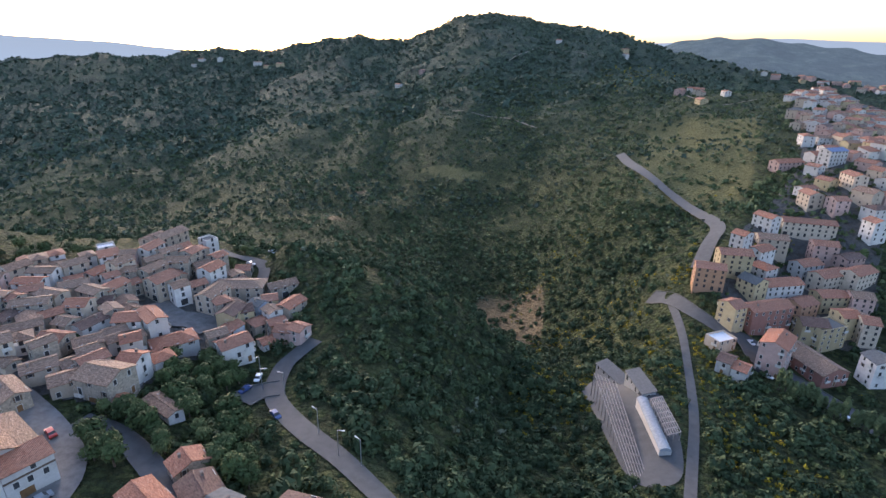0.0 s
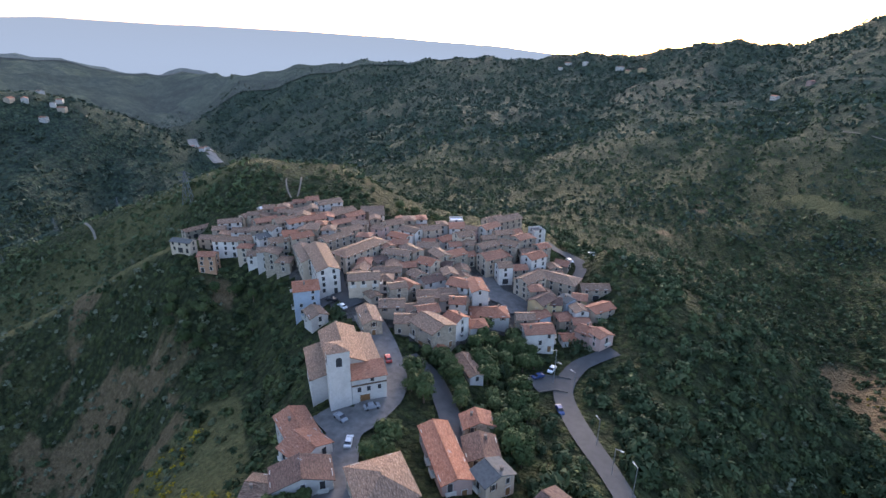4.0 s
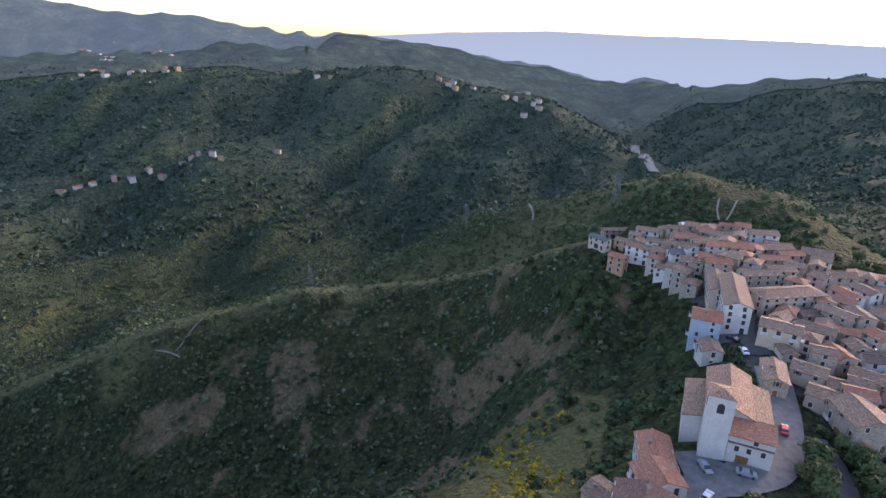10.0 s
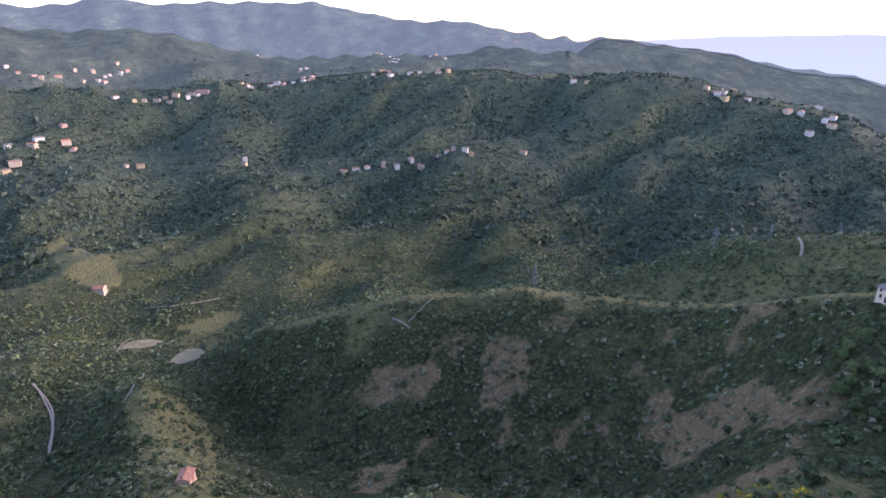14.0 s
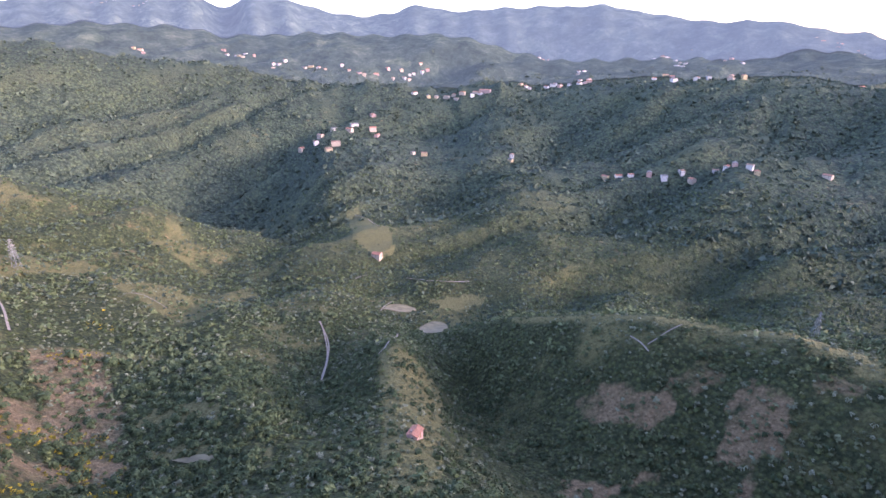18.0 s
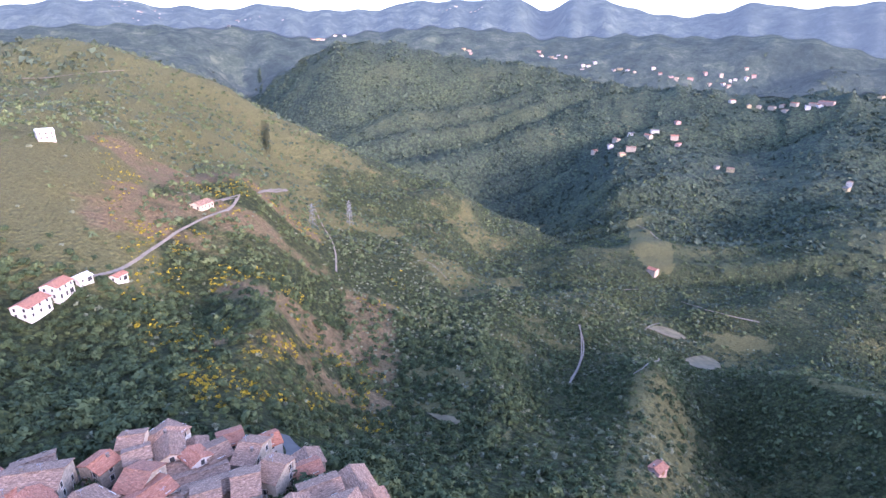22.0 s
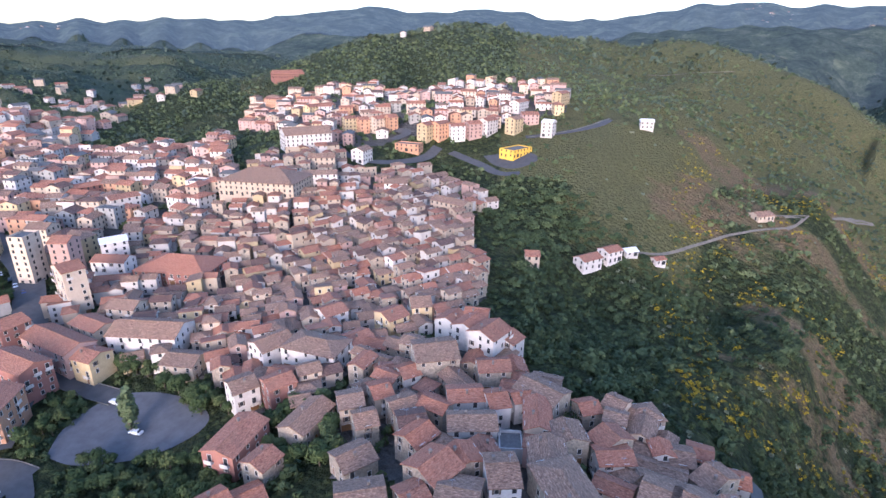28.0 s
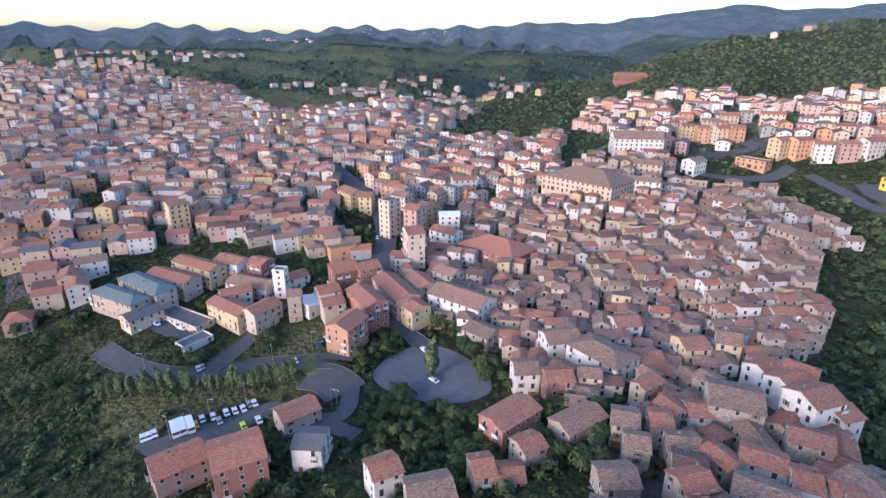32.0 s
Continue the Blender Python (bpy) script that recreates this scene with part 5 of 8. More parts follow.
# ---- the old village on its ridge ----
VILLAGE = "houses of the old village"
house(-281.6, 158.2, 17.8, 5.8, 84, 2, 'o', 's', 'gable', 1, VILLAGE)
house(-219.8, 115.4, 10.0, 4.3, 20, 2, 'g', 'c', 'gable', 1, VILLAGE)
house(-224, 141.7, 10.3, 5.8, 54, 3, 'o', 'w', 'gable', 1, VILLAGE)
house(-225, 155, 11.5, 5.8, 85, 2, 'o', 'c', 'gable', 1, VILLAGE)
house(-228.3, 165, 5.9, 4.3, 86, 2, 'w', 'w', 'gable', 1, VILLAGE)
house(-206.0, 127.7, 10.7, 5.8, 36, 3, 'o', 'w', 'gable', 1, VILLAGE)
house(-202.1, 115.6, 7.3, 5.0, 36, 3, 'r', 'o', 'gable', 1, VILLAGE)
house(-197.2, 132.0, 6.3, 5.8, 31, 3, 'o', 's', 'gable', 1, VILLAGE)
house(-203.8, 146.9, 9.9, 6.5, 70, 3, 'm', 's', 'gable', 1, VILLAGE)
house(-193.0, 149.3, 9.5, 6.5, 75, 3, 'o', 'c', 'gable', 1, VILLAGE)
house(-210.0, 174.4, 10.5, 5.8, 77, 2, 'o', 'w', 'gable', 1, VILLAGE)
house(-205.4, 165.3, 5.5, 4.3, 75, 2, 'w', 'w', 'gable', 1, VILLAGE)
house(-188.4, 150.4, 7.1, 5.8, 75, 3, 'r', 'w', 'gable', 1, VILLAGE)
house(-185.6, 159.5, 10.4, 6.5, 63, 3, 'r', 'c', 'gable', 1, VILLAGE)
house(-190.9, 134.7, 5.5, 5.8, 82, 3, 'g', 'w', 'gable', 1, VILLAGE)
house(-177.5, 133.2, 7.6, 5.8, 65, 3, 'o', 'c', 'gable', 1, VILLAGE)
house(-176.4, 137.8, 5.5, 5.0, 70, 3, 'r', 'w', 'gable', 1, VILLAGE)
house(-171.1, 139.8, 9.0, 5.8, 68, 3, 'r', 'c', 'gable', 1, VILLAGE)
house(-200.8, 183.5, 12.4, 7.2, 69, 3, 'o', 'w', 'gable', 1, VILLAGE)
house(-184.5, 175.9, 14.0, 6.5, 82, 3, 'o', 's', 'gable', 1, VILLAGE)
house(-177.7, 177.4, 9.9, 5.8, 81, 3, 'm', 'p', 'gable', 1, VILLAGE)
house(-177.5, 190.6, 10.9, 7.9, 44, 3, 'o', 'c', 'gable', 1, VILLAGE)
house(-173.8, 166.3, 11.7, 5.8, 75, 3, 'm', 's', 'gable', 1, VILLAGE)
house(-160.1, 149.1, 14.2, 5.8, 84, 3, 'o', 's', 'gable', 1, VILLAGE)
house(-163.3, 160.8, 10.0, 5.8, 76, 3, 'o', 'c', 'gable', 1, VILLAGE)
house(-158.6, 130.8, 19.1, 5.8, 150, 3, 'o', 'c', 'gable', 1, VILLAGE)
house(-146.2, 128.2, 26.5, 7.9, 148, 4, 'o', 'w', 'gable', 1, VILLAGE, 'apartment_building')
house(-145.5, 148.4, 24.0, 8.6, 87, 3, 'o', 'c', 'hip', 1, VILLAGE)
house(-156.5, 172.5, 5.8, 5.8, 12, 3, 'o', 'p', 'gable', 1, VILLAGE)
house(-142.4, 158.5, 10.7, 5.8, 166, 3, 'm', 'c', 'gable', 1, VILLAGE)
house(-138.5, 113.2, 8.7, 8.6, 53, 4, 'r', 'l', 'gable', 2, VILLAGE, 'apartment_building')
house(-125.2, 128.7, 11.1, 7.2, 45, 3, 'o', 'c', 'gable', 2, VILLAGE)
house(-126.5, 142.8, 10.6, 5.8, 39, 2, 'o', 'c', 'gable', 1, VILLAGE)
house(-136.3, 150.0, 8.5, 5.8, 82, 2, 'b', 'c', 'gable', 1, VILLAGE)
house(-127.0, 107.0, 7.4, 5.8, 159, 2, 'o', 'w', 'gable', 2, VILLAGE)
house(-106.7, 111.3, 11.2, 5.8, 145, 2, 'o', 's', 'gable', 2, VILLAGE)
house(-107.3, 123.1, 8.3, 6.5, 39, 2, 'o', 'c', 'gable', 2, VILLAGE)
house(-97.8, 118.7, 7.0, 6.5, 38, 2, 'o', 'c', 'gable', 2, VILLAGE)
house(-87.9, 119.9, 11.0, 9.4, 166, 3, 'o', 's', 'gable', 2, VILLAGE)
house(-144.0, 171.6, 9.2, 5.8, 3, 3, 'r', 'w', 'gable', 1, VILLAGE)
house(-145.1, 180.3, 9.3, 5.8, 2, 3, 'o', 'w', 'gable', 1, VILLAGE)
house(-139.8, 188.3, 8.7, 6.5, 54, 3, 'o', 'c', 'gable', 1, VILLAGE)
house(-138.5, 207.3, 6.2, 5.8, 39, 3, 'w', 'w', 'flat', 1, VILLAGE)
house(-131.6, 187.9, 7.9, 5.8, 79, 2, 'm', 'w', 'gable', 1, VILLAGE)
house(-121.9, 188.6, 7.7, 6.5, 63, 4, 'o', 'c', 'gable', 1, VILLAGE, 'apartment_building')
house(-124.9, 200.0, 5.7, 5.8, 15, 3, 'o', 'p', 'gable', 1, VILLAGE)
house(-119.7, 206.5, 10.0, 5.8, 79, 3, 'm', 'w', 'gable', 1, VILLAGE)
house(-118.9, 221.1, 14.4, 7.2, 69, 3, 'o', 's', 'gable', 1, VILLAGE)
house(-123.4, 216.5, 9.4, 6.5, 72, 3, 'o', 's', 'gable', 1, VILLAGE)
house(-129.2, 172.4, 9.1, 6.5, 33, 3, 'o', 'c', 'gable', 1, VILLAGE)
house(-119.3, 159.1, 7.1, 6.5, 3, 3, 'r', 'c', 'gable', 1, VILLAGE)
house(-117.0, 174.2, 9.3, 6.5, 72, 3, 'm', 's', 'gable', 1, VILLAGE)
house(-116.0, 166.9, 5.5, 5.8, 17, 2, 'b', 'c', 'gable', 1, VILLAGE)
house(-104.3, 183.1, 9.7, 7.9, 63, 3, 'm', 'c', 'gable', 1, VILLAGE)
house(-110.9, 190.2, 9.7, 5.8, 71, 3, 'o', 's', 'gable', 1, VILLAGE)
house(-104.3, 198.0, 8.3, 6.5, 7, 3, 'o', 's', 'gable', 1, VILLAGE)
house(-103.1, 205.6, 5.8, 6.5, 72, 3, 'm', 's', 'gable', 1, VILLAGE)
house(-102.9, 222.3, 5.7, 6.5, 53, 3, 'g', 'w', 'flat', 1, VILLAGE)
house(-91.3, 196.4, 8.8, 6.5, 71, 3, 'r', 'w', 'gable', 1, VILLAGE)
house(-84.1, 210.9, 6.0, 6.5, 8, 1, 'm', 's', 'gable', 1, VILLAGE)
house(-84.4, 180.0, 11.3, 7.2, 77, 3, 'o', 'c', 'gable', 1, VILLAGE)
house(-78.2, 190.4, 18.8, 8.6, 4, 3, 'o', 'c', 'hip', 1, VILLAGE)
house(-74.0, 169.3, 8.6, 6.5, 80, 3, 'b', 'y', 'gable', 2, VILLAGE)
house(-70.8, 172.9, 5.5, 6.5, 31, 3, 'b', 'y', 'gable', 2, VILLAGE)
house(-72.1, 162.2, 7.6, 5.8, 67, 2, 'm', 'l', 'gable', 2, VILLAGE)
house(-67.1, 177.5, 5.5, 5.8, 154, 3, 'g', 'l', 'gable', 2, VILLAGE)
house(-64, 180.9, 5.5, 5.8, 20, 3, 'm', 'y', 'gable', 1, VILLAGE)
house(-62.8, 192.8, 11.1, 5.8, 37, 2, 'o', 's', 'gable', 1, VILLAGE)
house(-55.4, 178.5, 9.7, 6.5, 64, 2, 'r', 'c', 'gable', 1, VILLAGE)
house(-53.4, 163.1, 6.4, 6.5, 174, 2, 'm', 'p', 'gable', 2, VILLAGE)
house(-48.2, 161.3, 5.5, 5.8, 154, 2, 'm', 'p', 'gable', 2, VILLAGE)
house(-66.1, 149.5, 9.9, 7.2, 43, 3, 'm', 'w', 'gable', 2, VILLAGE)
house(-58.9, 159.9, 5.5, 5.0, 43, 1, 'r', 'w', 'gable', 2, VILLAGE)
house(-84.2, 148.1, 13.1, 7.9, 38, 2, 'r', 'w', 'hip', 2, VILLAGE)
house(-100.3, 154.2, 8.6, 7.2, 10, 3, 'r', 'w', 'gable', 2, VILLAGE)
house(-93.2, 154.1, 11.0, 5.8, 136, 4, 'r', 'w', 'gable', 2, VILLAGE, 'apartment_building')
house(-92.8, 140.9, 5.5, 5.8, 32, 3, 'r', 'w', 'gable', 2, VILLAGE)
house(-86.2, 129.8, 6.0, 6.5, 172, 3, 'r', 'w', 'gable', 2, VILLAGE)
house(-111.4, 151.0, 9.3, 5.8, 68, 2, 'b', 'w', 'gable', 2, VILLAGE)
house(-104.8, 139.7, 7.7, 6.5, 37, 2, 'o', 's', 'gable', 2, VILLAGE)
house(-83.6, 116.0, 5.5, 4.1, 166, 1, 'r', 'w', 'gable', 2, VILLAGE)
house(-89.8, 67.0, 10.8, 7.4, 158, 2, 'r', 'w', 'gable', 2, VILLAGE)
house(-81.0, 62.2, 7.8, 9.0, 175, 2, 'r', 'w', 'gable', 2, VILLAGE)
house(-73.9, 55.0, 7.0, 12.3, 143, 2, 'b', 'w', 'gable', 2, VILLAGE)
house(-83.5, 51.0, 5.5, 6.6, 28, 1, 'o', 'c', 'gable', 2, VILLAGE)
house(-57.2, 61.1, 12.4, 11.5, 148, 2, 'o', 'c', 'hip', 2, VILLAGE)
house(-54.0, 78.2, 18.8, 6.6, 142, 2, 'r', 'p', 'gable', 2, VILLAGE)
house(-55.2, 93.9, 5.5, 7.4, 135, 2, 'm', 's', 'gable', 2, VILLAGE)
house(-48.8, 85.3, 8.0, 7.4, 131, 2, 'b', 's', 'gable', 2, VILLAGE)
house(-42.2, 79.1, 5.5, 7.4, 157, 2, 'g', 'c', 'gable', 2, VILLAGE)
house(-71.9, 116.2, 12.0, 4.1, 145, 1, 'o', 'w', 'gable', 2, VILLAGE)
house(-132.6, 156.3, 10.8, 6.5, 19, 3, 'o', 's', 'gable', 1, VILLAGE)
house(-156.5, 182, 8.2, 6.5, 65, 3, 'o', 'c', 'gable', 1, VILLAGE)
house(-117.8, 149.7, 5.5, 5.8, 165, 2, 'o', 'c', 'gable', 1, VILLAGE)
house(-113.7, 138.7, 7.9, 6.5, 171, 2, 'm', 's', 'gable', 2, VILLAGE)
house(-120.5, 168.7, 9.0, 5.8, 157, 3, 'o', 's', 'gable', 1, VILLAGE)
house(-118.2, 186.9, 5.8, 5.8, 20, 3, 'o', 's', 'gable', 1, VILLAGE)
house(-119.2, 126.7, 5.5, 4.3, 160, 1, 'o', 'c', 'gable', 2, VILLAGE)
house(-191.0, 140.8, 5.6, 5.8, 7, 3, 'o', 'w', 'gable', 1, VILLAGE)
house(-206.4, 136.3, 8.6, 5.8, 36, 3, 'o', 'w', 'gable', 1, VILLAGE)
house(-220.3, 128.1, 7.6, 5.8, 34, 2, 'o', 'c', 'gable', 1, VILLAGE)
house(-131.4, 163.5, 10.0, 5.8, 165, 3, 'o', 'c', 'gable', 1, VILLAGE)
house(-111.4, 205.3, 8.5, 5.8, 53, 3, 'o', 'c', 'gable', 1, VILLAGE)
house(-27.3, 78.3, 7.6, 8.0, 165, 2, 'b', 's', 'gable', 2, VILLAGE)

# ---- old quarter of the town below the drone ----
QUARTER = "houses of the old quarter"
house(93.5, -101.6, 5.5, 7.4, 67, 3, 'm', 'w', 'gable', 2, QUARTER)
house(77.7, -106.7, 13.1, 6.6, 161, 2, 'o', 's', 'gable', 2, QUARTER)
house(71.3, -100.1, 9.5, 7.4, 44, 3, 'r', 'w', 'gable', 2, QUARTER)
house(63.1, -102.9, 5.5, 8.2, 50, 3, 'r', 'w', 'gable', 2, QUARTER)
house(58.8, -108.2, 5.5, 5.7, 53, 3, 'r', 'w', 'gable', 2, QUARTER)
house(51.2, -103.5, 12.6, 6.6, 122, 3, 'r', 'c', 'gable', 2, QUARTER)
house(62.6, -91.1, 11.9, 7.4, 40, 3, 'o', 'g', 'gable', 2, QUARTER)
house(52.5, -93.0, 5.5, 6.6, 35, 2, 'g', 'g', 'flat', 2, QUARTER)
house(47.0, -95.4, 5.5, 7.4, 26, 2, 'm', 'p', 'shed', 2, QUARTER)
house(75.1, -82.9, 7.1, 9.0, 53, 3, 'b', 's', 'gable', 2, QUARTER)
house(70.1, -79.1, 7.7, 7.4, 86, 3, 'r', 's', 'gable', 2, QUARTER)
house(58.4, -71.0, 8.7, 9.8, 85, 3, 'r', 's', 'gable', 2, QUARTER)
house(56.0, -78.3, 7.0, 7.4, 152, 3, 'r', 's', 'gable', 2, QUARTER)
house(56.2, -86.5, 5.5, 6.6, 146, 2, 'm', 'p', 'gable', 2, QUARTER)
house(45.9, -78.5, 6.6, 9.8, 42, 3, 'o', 'w', 'gable', 2, QUARTER)
house(49.8, -68.6, 8.6, 10.7, 25, 2, 'o', 's', 'gable', 2, QUARTER)
house(92.6, -89.2, 5.5, 8.2, 62, 3, 'r', 'c', 'gable', 2, QUARTER)
house(95.7, -80.9, 6.7, 8.2, 56, 3, 'o', 'c', 'gable', 2, QUARTER)
house(86.2, -77.3, 5.7, 7.4, 58, 3, 'o', 's', 'gable', 2, QUARTER)
house(82.4, -87.4, 7.2, 7.4, 65, 3, 'o', 's', 'gable', 2, QUARTER)
house(55.4, -113.4, 12.6, 9.0, 176, 3, 'o', 's', 'gable', 2, QUARTER)
house(44.1, -117.8, 5.5, 6.6, 52, 2, 'r', 's', 'gable', 2, QUARTER)
house(38.4, -123.4, 5.5, 6.6, 177, 3, 'o', 'c', 'gable', 2, QUARTER)
house(32.7, -126.9, 10.1, 7.4, 49, 3, 'o', 'c', 'hip', 2, QUARTER)
house(34.0, -108.5, 6.0, 9.0, 154, 3, 'm', 's', 'gable', 2, QUARTER)
house(42.2, -101.8, 7.5, 8.2, 137, 3, 'o', 's', 'gable', 2, QUARTER)
house(42.1, -91.7, 8.4, 8.2, 126, 3, 'o', 's', 'gable', 2, QUARTER)
house(31.2, -103.4, 8.3, 6.6, 41, 3, 'r', 'w', 'gable', 2, QUARTER)
house(27.3, -114.3, 5.5, 7.4, 179, 2, 'o', 's', 'gable', 2, QUARTER)
house(23.9, -115.7, 5.5, 4.9, 125, 3, 'r', 'w', 'gable', 2, QUARTER)
house(19.6, -117.5, 5.5, 7.4, 24, 3, 'o', 's', 'gable', 2, QUARTER)
house(11.4, -114.7, 5.5, 9.8, 155, 3, 'o', 's', 'gable', 2, QUARTER)
house(7.9, -123.0, 5.5, 5.7, 17, 3, 'r', 'w', 'gable', 2, QUARTER)
house(11.7, -98.8, 5.5, 8.2, 1, 3, 'o', 's', 'gable', 2, QUARTER)
house(19.4, -96.5, 5.5, 8.2, 7, 3, 'o', 's', 'gable', 2, QUARTER)
house(6.1, -103.2, 5.5, 8.2, 147, 3, 'o', 's', 'gable', 2, QUARTER)
house(32.6, -82.7, 17.2, 9.8, 144, 3, 'o', 's', 'hip', 2, QUARTER)
house(78.7, -66.4, 8.5, 8.2, 74, 2, 'o', 's', 'gable', 2, QUARTER)
house(65.6, -56.5, 10.0, 9.8, 51, 2, 'o', 's', 'gable', 2, QUARTER)
house(91.4, -111.7, 13.0, 13.1, 50, 4, 'o', 's', 'gable', 2, QUARTER, 'apartment_building')
house(73.2, -116.6, 9.3, 7.4, 44, 3, 'm', 's', 'gable', 2, QUARTER)
house(70.4, -124.1, 7.9, 6.6, 133, 2, 'm', 's', 'gable', 2, QUARTER)
house(91.9, -112.1, 5.5, 6.6, 66, 2, 'o', 's', 'gable', 2, QUARTER)
house(102.6, -100.8, 5.5, 6.6, 56, 2, 'm', 's', 'gable', 2, QUARTER)
house(99.8, -90.4, 5.5, 6.6, 80, 2, 'o', 's', 'gable', 2, QUARTER)
house(31.9, -83.4, 5.5, 6.6, 155, 2, 'o', 's', 'gable', 2, QUARTER)
house(27.2, -102.3, 5.5, 6.6, 164, 2, 'o', 's', 'gable', 2, QUARTER)
house(57.1, -62.9, 5.5, 7.4, 69, 2, 'm', 's', 'gable', 2, QUARTER)

# ---- larger buildings of the town ----
TOWN = "buildings of the town"
house(124.9, 15.9, 13.0, 13.0, 100, 4, 'r', 'R', 'gable', 2, TOWN, 'apartment_building')
house(131.8, 31.5, 13.5, 10.0, 111, 3, 'r', 'p', 'gable', 2, TOWN)
house(126.3, -3.0, 8.2, 9.0, 68, 3, 'g', 'w', 'gable', 2, TOWN)
house(148.0, -0.3, 12.2, 9.0, 109, 2, 'm', 'c', 'gable', 2, TOWN)
house(105.2, -18.9, 7.6, 8.0, 99, 3, 'm', 'w', 'gable', 2, TOWN)
house(92.9, -27.2, 10.5, 10.0, 87, 2, 'o', 's', 'gable', 2, TOWN)
house(95.8, -41.1, 5.5, 8.0, 83, 2, 'r', 'c', 'gable', 2, TOWN)
house(93.0, -46.9, 7.2, 7.0, 74, 1, 'r', 'c', 'gable', 2, TOWN)
house(110.5, -55.4, 15.1, 9.0, 112, 3, 'm', 'R', 'gable', 2, TOWN)
house(98.2, -54.7, 6.7, 7.0, 100, 2, 'm', 's', 'gable', 2, TOWN)
house(102.1, -71.2, 14.0, 8.0, 105, 2, 'o', 's', 'gable', 2, TOWN)
house(121.4, -76.0, 8.1, 8.0, 76, 3, 'm', 'R', 'gable', 2, TOWN)
house(128.0, -81.8, 7.8, 8.0, 31, 2, 'm', 's', 'gable', 2, TOWN)
house(256.5, 58.6, 31.9, 9.6, 38, 3, 't', 'c', 'hip', 2, TOWN, 'long_building')
house(249.3, 68.3, 29.6, 9.6, 44, 3, 't', 'c', 'hip', 2, TOWN, 'long_building')
house(235.3, 58.0, 14.2, 9.0, 125, 2, 'g', 'c', 'gable', 2, TOWN)
house(233.5, 41.9, 29.2, 9.0, 42, 1, 'g', 'c', 'flat', 2, TOWN, 'long_building')
house(212.7, 35.7, 12.4, 7.0, 126, 1, 'g', 'w', 'flat', 2, TOWN)
house(224.7, 21.5, 22.0, 9.0, 36, 3, 'm', 'y', 'gable', 2, TOWN)
house(217.3, 9.0, 13.9, 9.0, 127, 3, 'm', 'c', 'gable', 2, TOWN)
house(236.5, 19.9, 12.9, 8.0, 103, 3, 'm', 'c', 'gable', 2, TOWN)
house(268.9, 37.3, 27.2, 9.6, 43, 3, 'r', 'y', 'gable', 2, TOWN, 'long_building')
house(261.0, 47.8, 25.9, 9.6, 45, 3, 'm', 'c', 'gable', 2, TOWN, 'long_building')
house(247.4, 12.5, 22.8, 11.0, 51, 2, 'o', 'w', 'gable', 2, TOWN)
house(237.8, -0.0, 5.5, 5.0, 65, 5, 'g', 'w', 'flat', 2, TOWN, 'apartment_building')
house(244.5, -6.3, 10.9, 8.0, 117, 2, 'm', 'w', 'gable', 2, TOWN)
house(268.4, 21.6, 15.8, 9.6, 44, 3, 'm', 'w', 'gable', 2, TOWN)
house(261.8, 8.7, 9.9, 9.6, 45, 3, 'r', 'R', 'gable', 2, TOWN)
house(216.7, -4.8, 5.5, 8.0, 82, 4, 'o', 's', 'gable', 2, TOWN, 'apartment_building')
house(219.6, -13.3, 12.3, 14.0, 26, 1, 'w', 'w', 'shed', 2, TOWN)
house(218.7, -18.7, 9.4, 9.0, 100, 3, 'r', 'w', 'gable', 2, TOWN)
house(207.4, -19.3, 9.0, 8.0, 98, 3, 'm', 'c', 'gable', 2, TOWN)
house(184.0, -21.8, 13.3, 10.0, 137, 4, 'm', 'o', 'gable', 2, TOWN, 'apartment_building')
house(201.3, -32.8, 19.7, 10.0, 14, 4, 'm', 'R', 'gable', 2, TOWN, 'apartment_building')
house(230.4, -27.4, 11.2, 12.0, 99, 4, 'm', 'R', 'gable', 2, TOWN, 'apartment_building')
house(228.2, -37.7, 10.2, 10.0, 104, 4, 'm', 'R', 'gable', 2, TOWN, 'apartment_building')
house(209.1, -46.8, 26.4, 11.0, 11, 3, 'm', 'p', 'gable', 2, TOWN, 'long_building')
house(191.1, -50.7, 8.3, 9.0, 19, 3, 'm', 'y', 'gable', 2, TOWN)
house(190.8, -70.6, 25.4, 14.0, 34, 3, 'o', 'w', 'gable', 2, TOWN)
house(211.1, -58.9, 15.0, 9.0, 12, 3, 'm', 'c', 'gable', 2, TOWN)
house(215.3, -72.8, 11.5, 9.0, 31, 3, 'o', 'c', 'gable', 2, TOWN)
house(166.4, -69.8, 11.7, 10.0, 31, 2, 'o', 'c', 'gable', 2, TOWN)
house(131.0, -69.8, 7.4, 9.0, 77, 3, 'o', 'w', 'gable', 2, TOWN)
house(143.7, -89.3, 12.0, 10.0, 84, 3, 'o', 'w', 'gable', 2, TOWN)
house(128.4, -95.9, 19.5, 12.0, 19, 3, 'o', 'w', 'hip', 2, TOWN)
house(145.3, -116.4, 9.2, 9.0, 79, 3, 'm', 'w', 'gable', 2, TOWN)
house(125.2, -128.0, 8.8, 10.0, 78, 3, 'm', 'y', 'gable', 2, TOWN)
house(121.7, -140.0, 7.5, 10.0, 49, 3, 'o', 'y', 'gable', 2, TOWN)
house(125.1, -110.9, 8.3, 9.0, 78, 2, 'm', 'w', 'gable', 2, TOWN)
house(101.3, -133.4, 8.2, 9.0, 95, 3, 'm', 'w', 'gable', 2, TOWN)
house(93.3, -133.1, 9.5, 9.0, 95, 3, 'm', 'w', 'gable', 2, TOWN)
house(82.8, -128.8, 10.2, 10.0, 89, 4, 'm', 'w', 'gable', 2, TOWN, 'apartment_building')
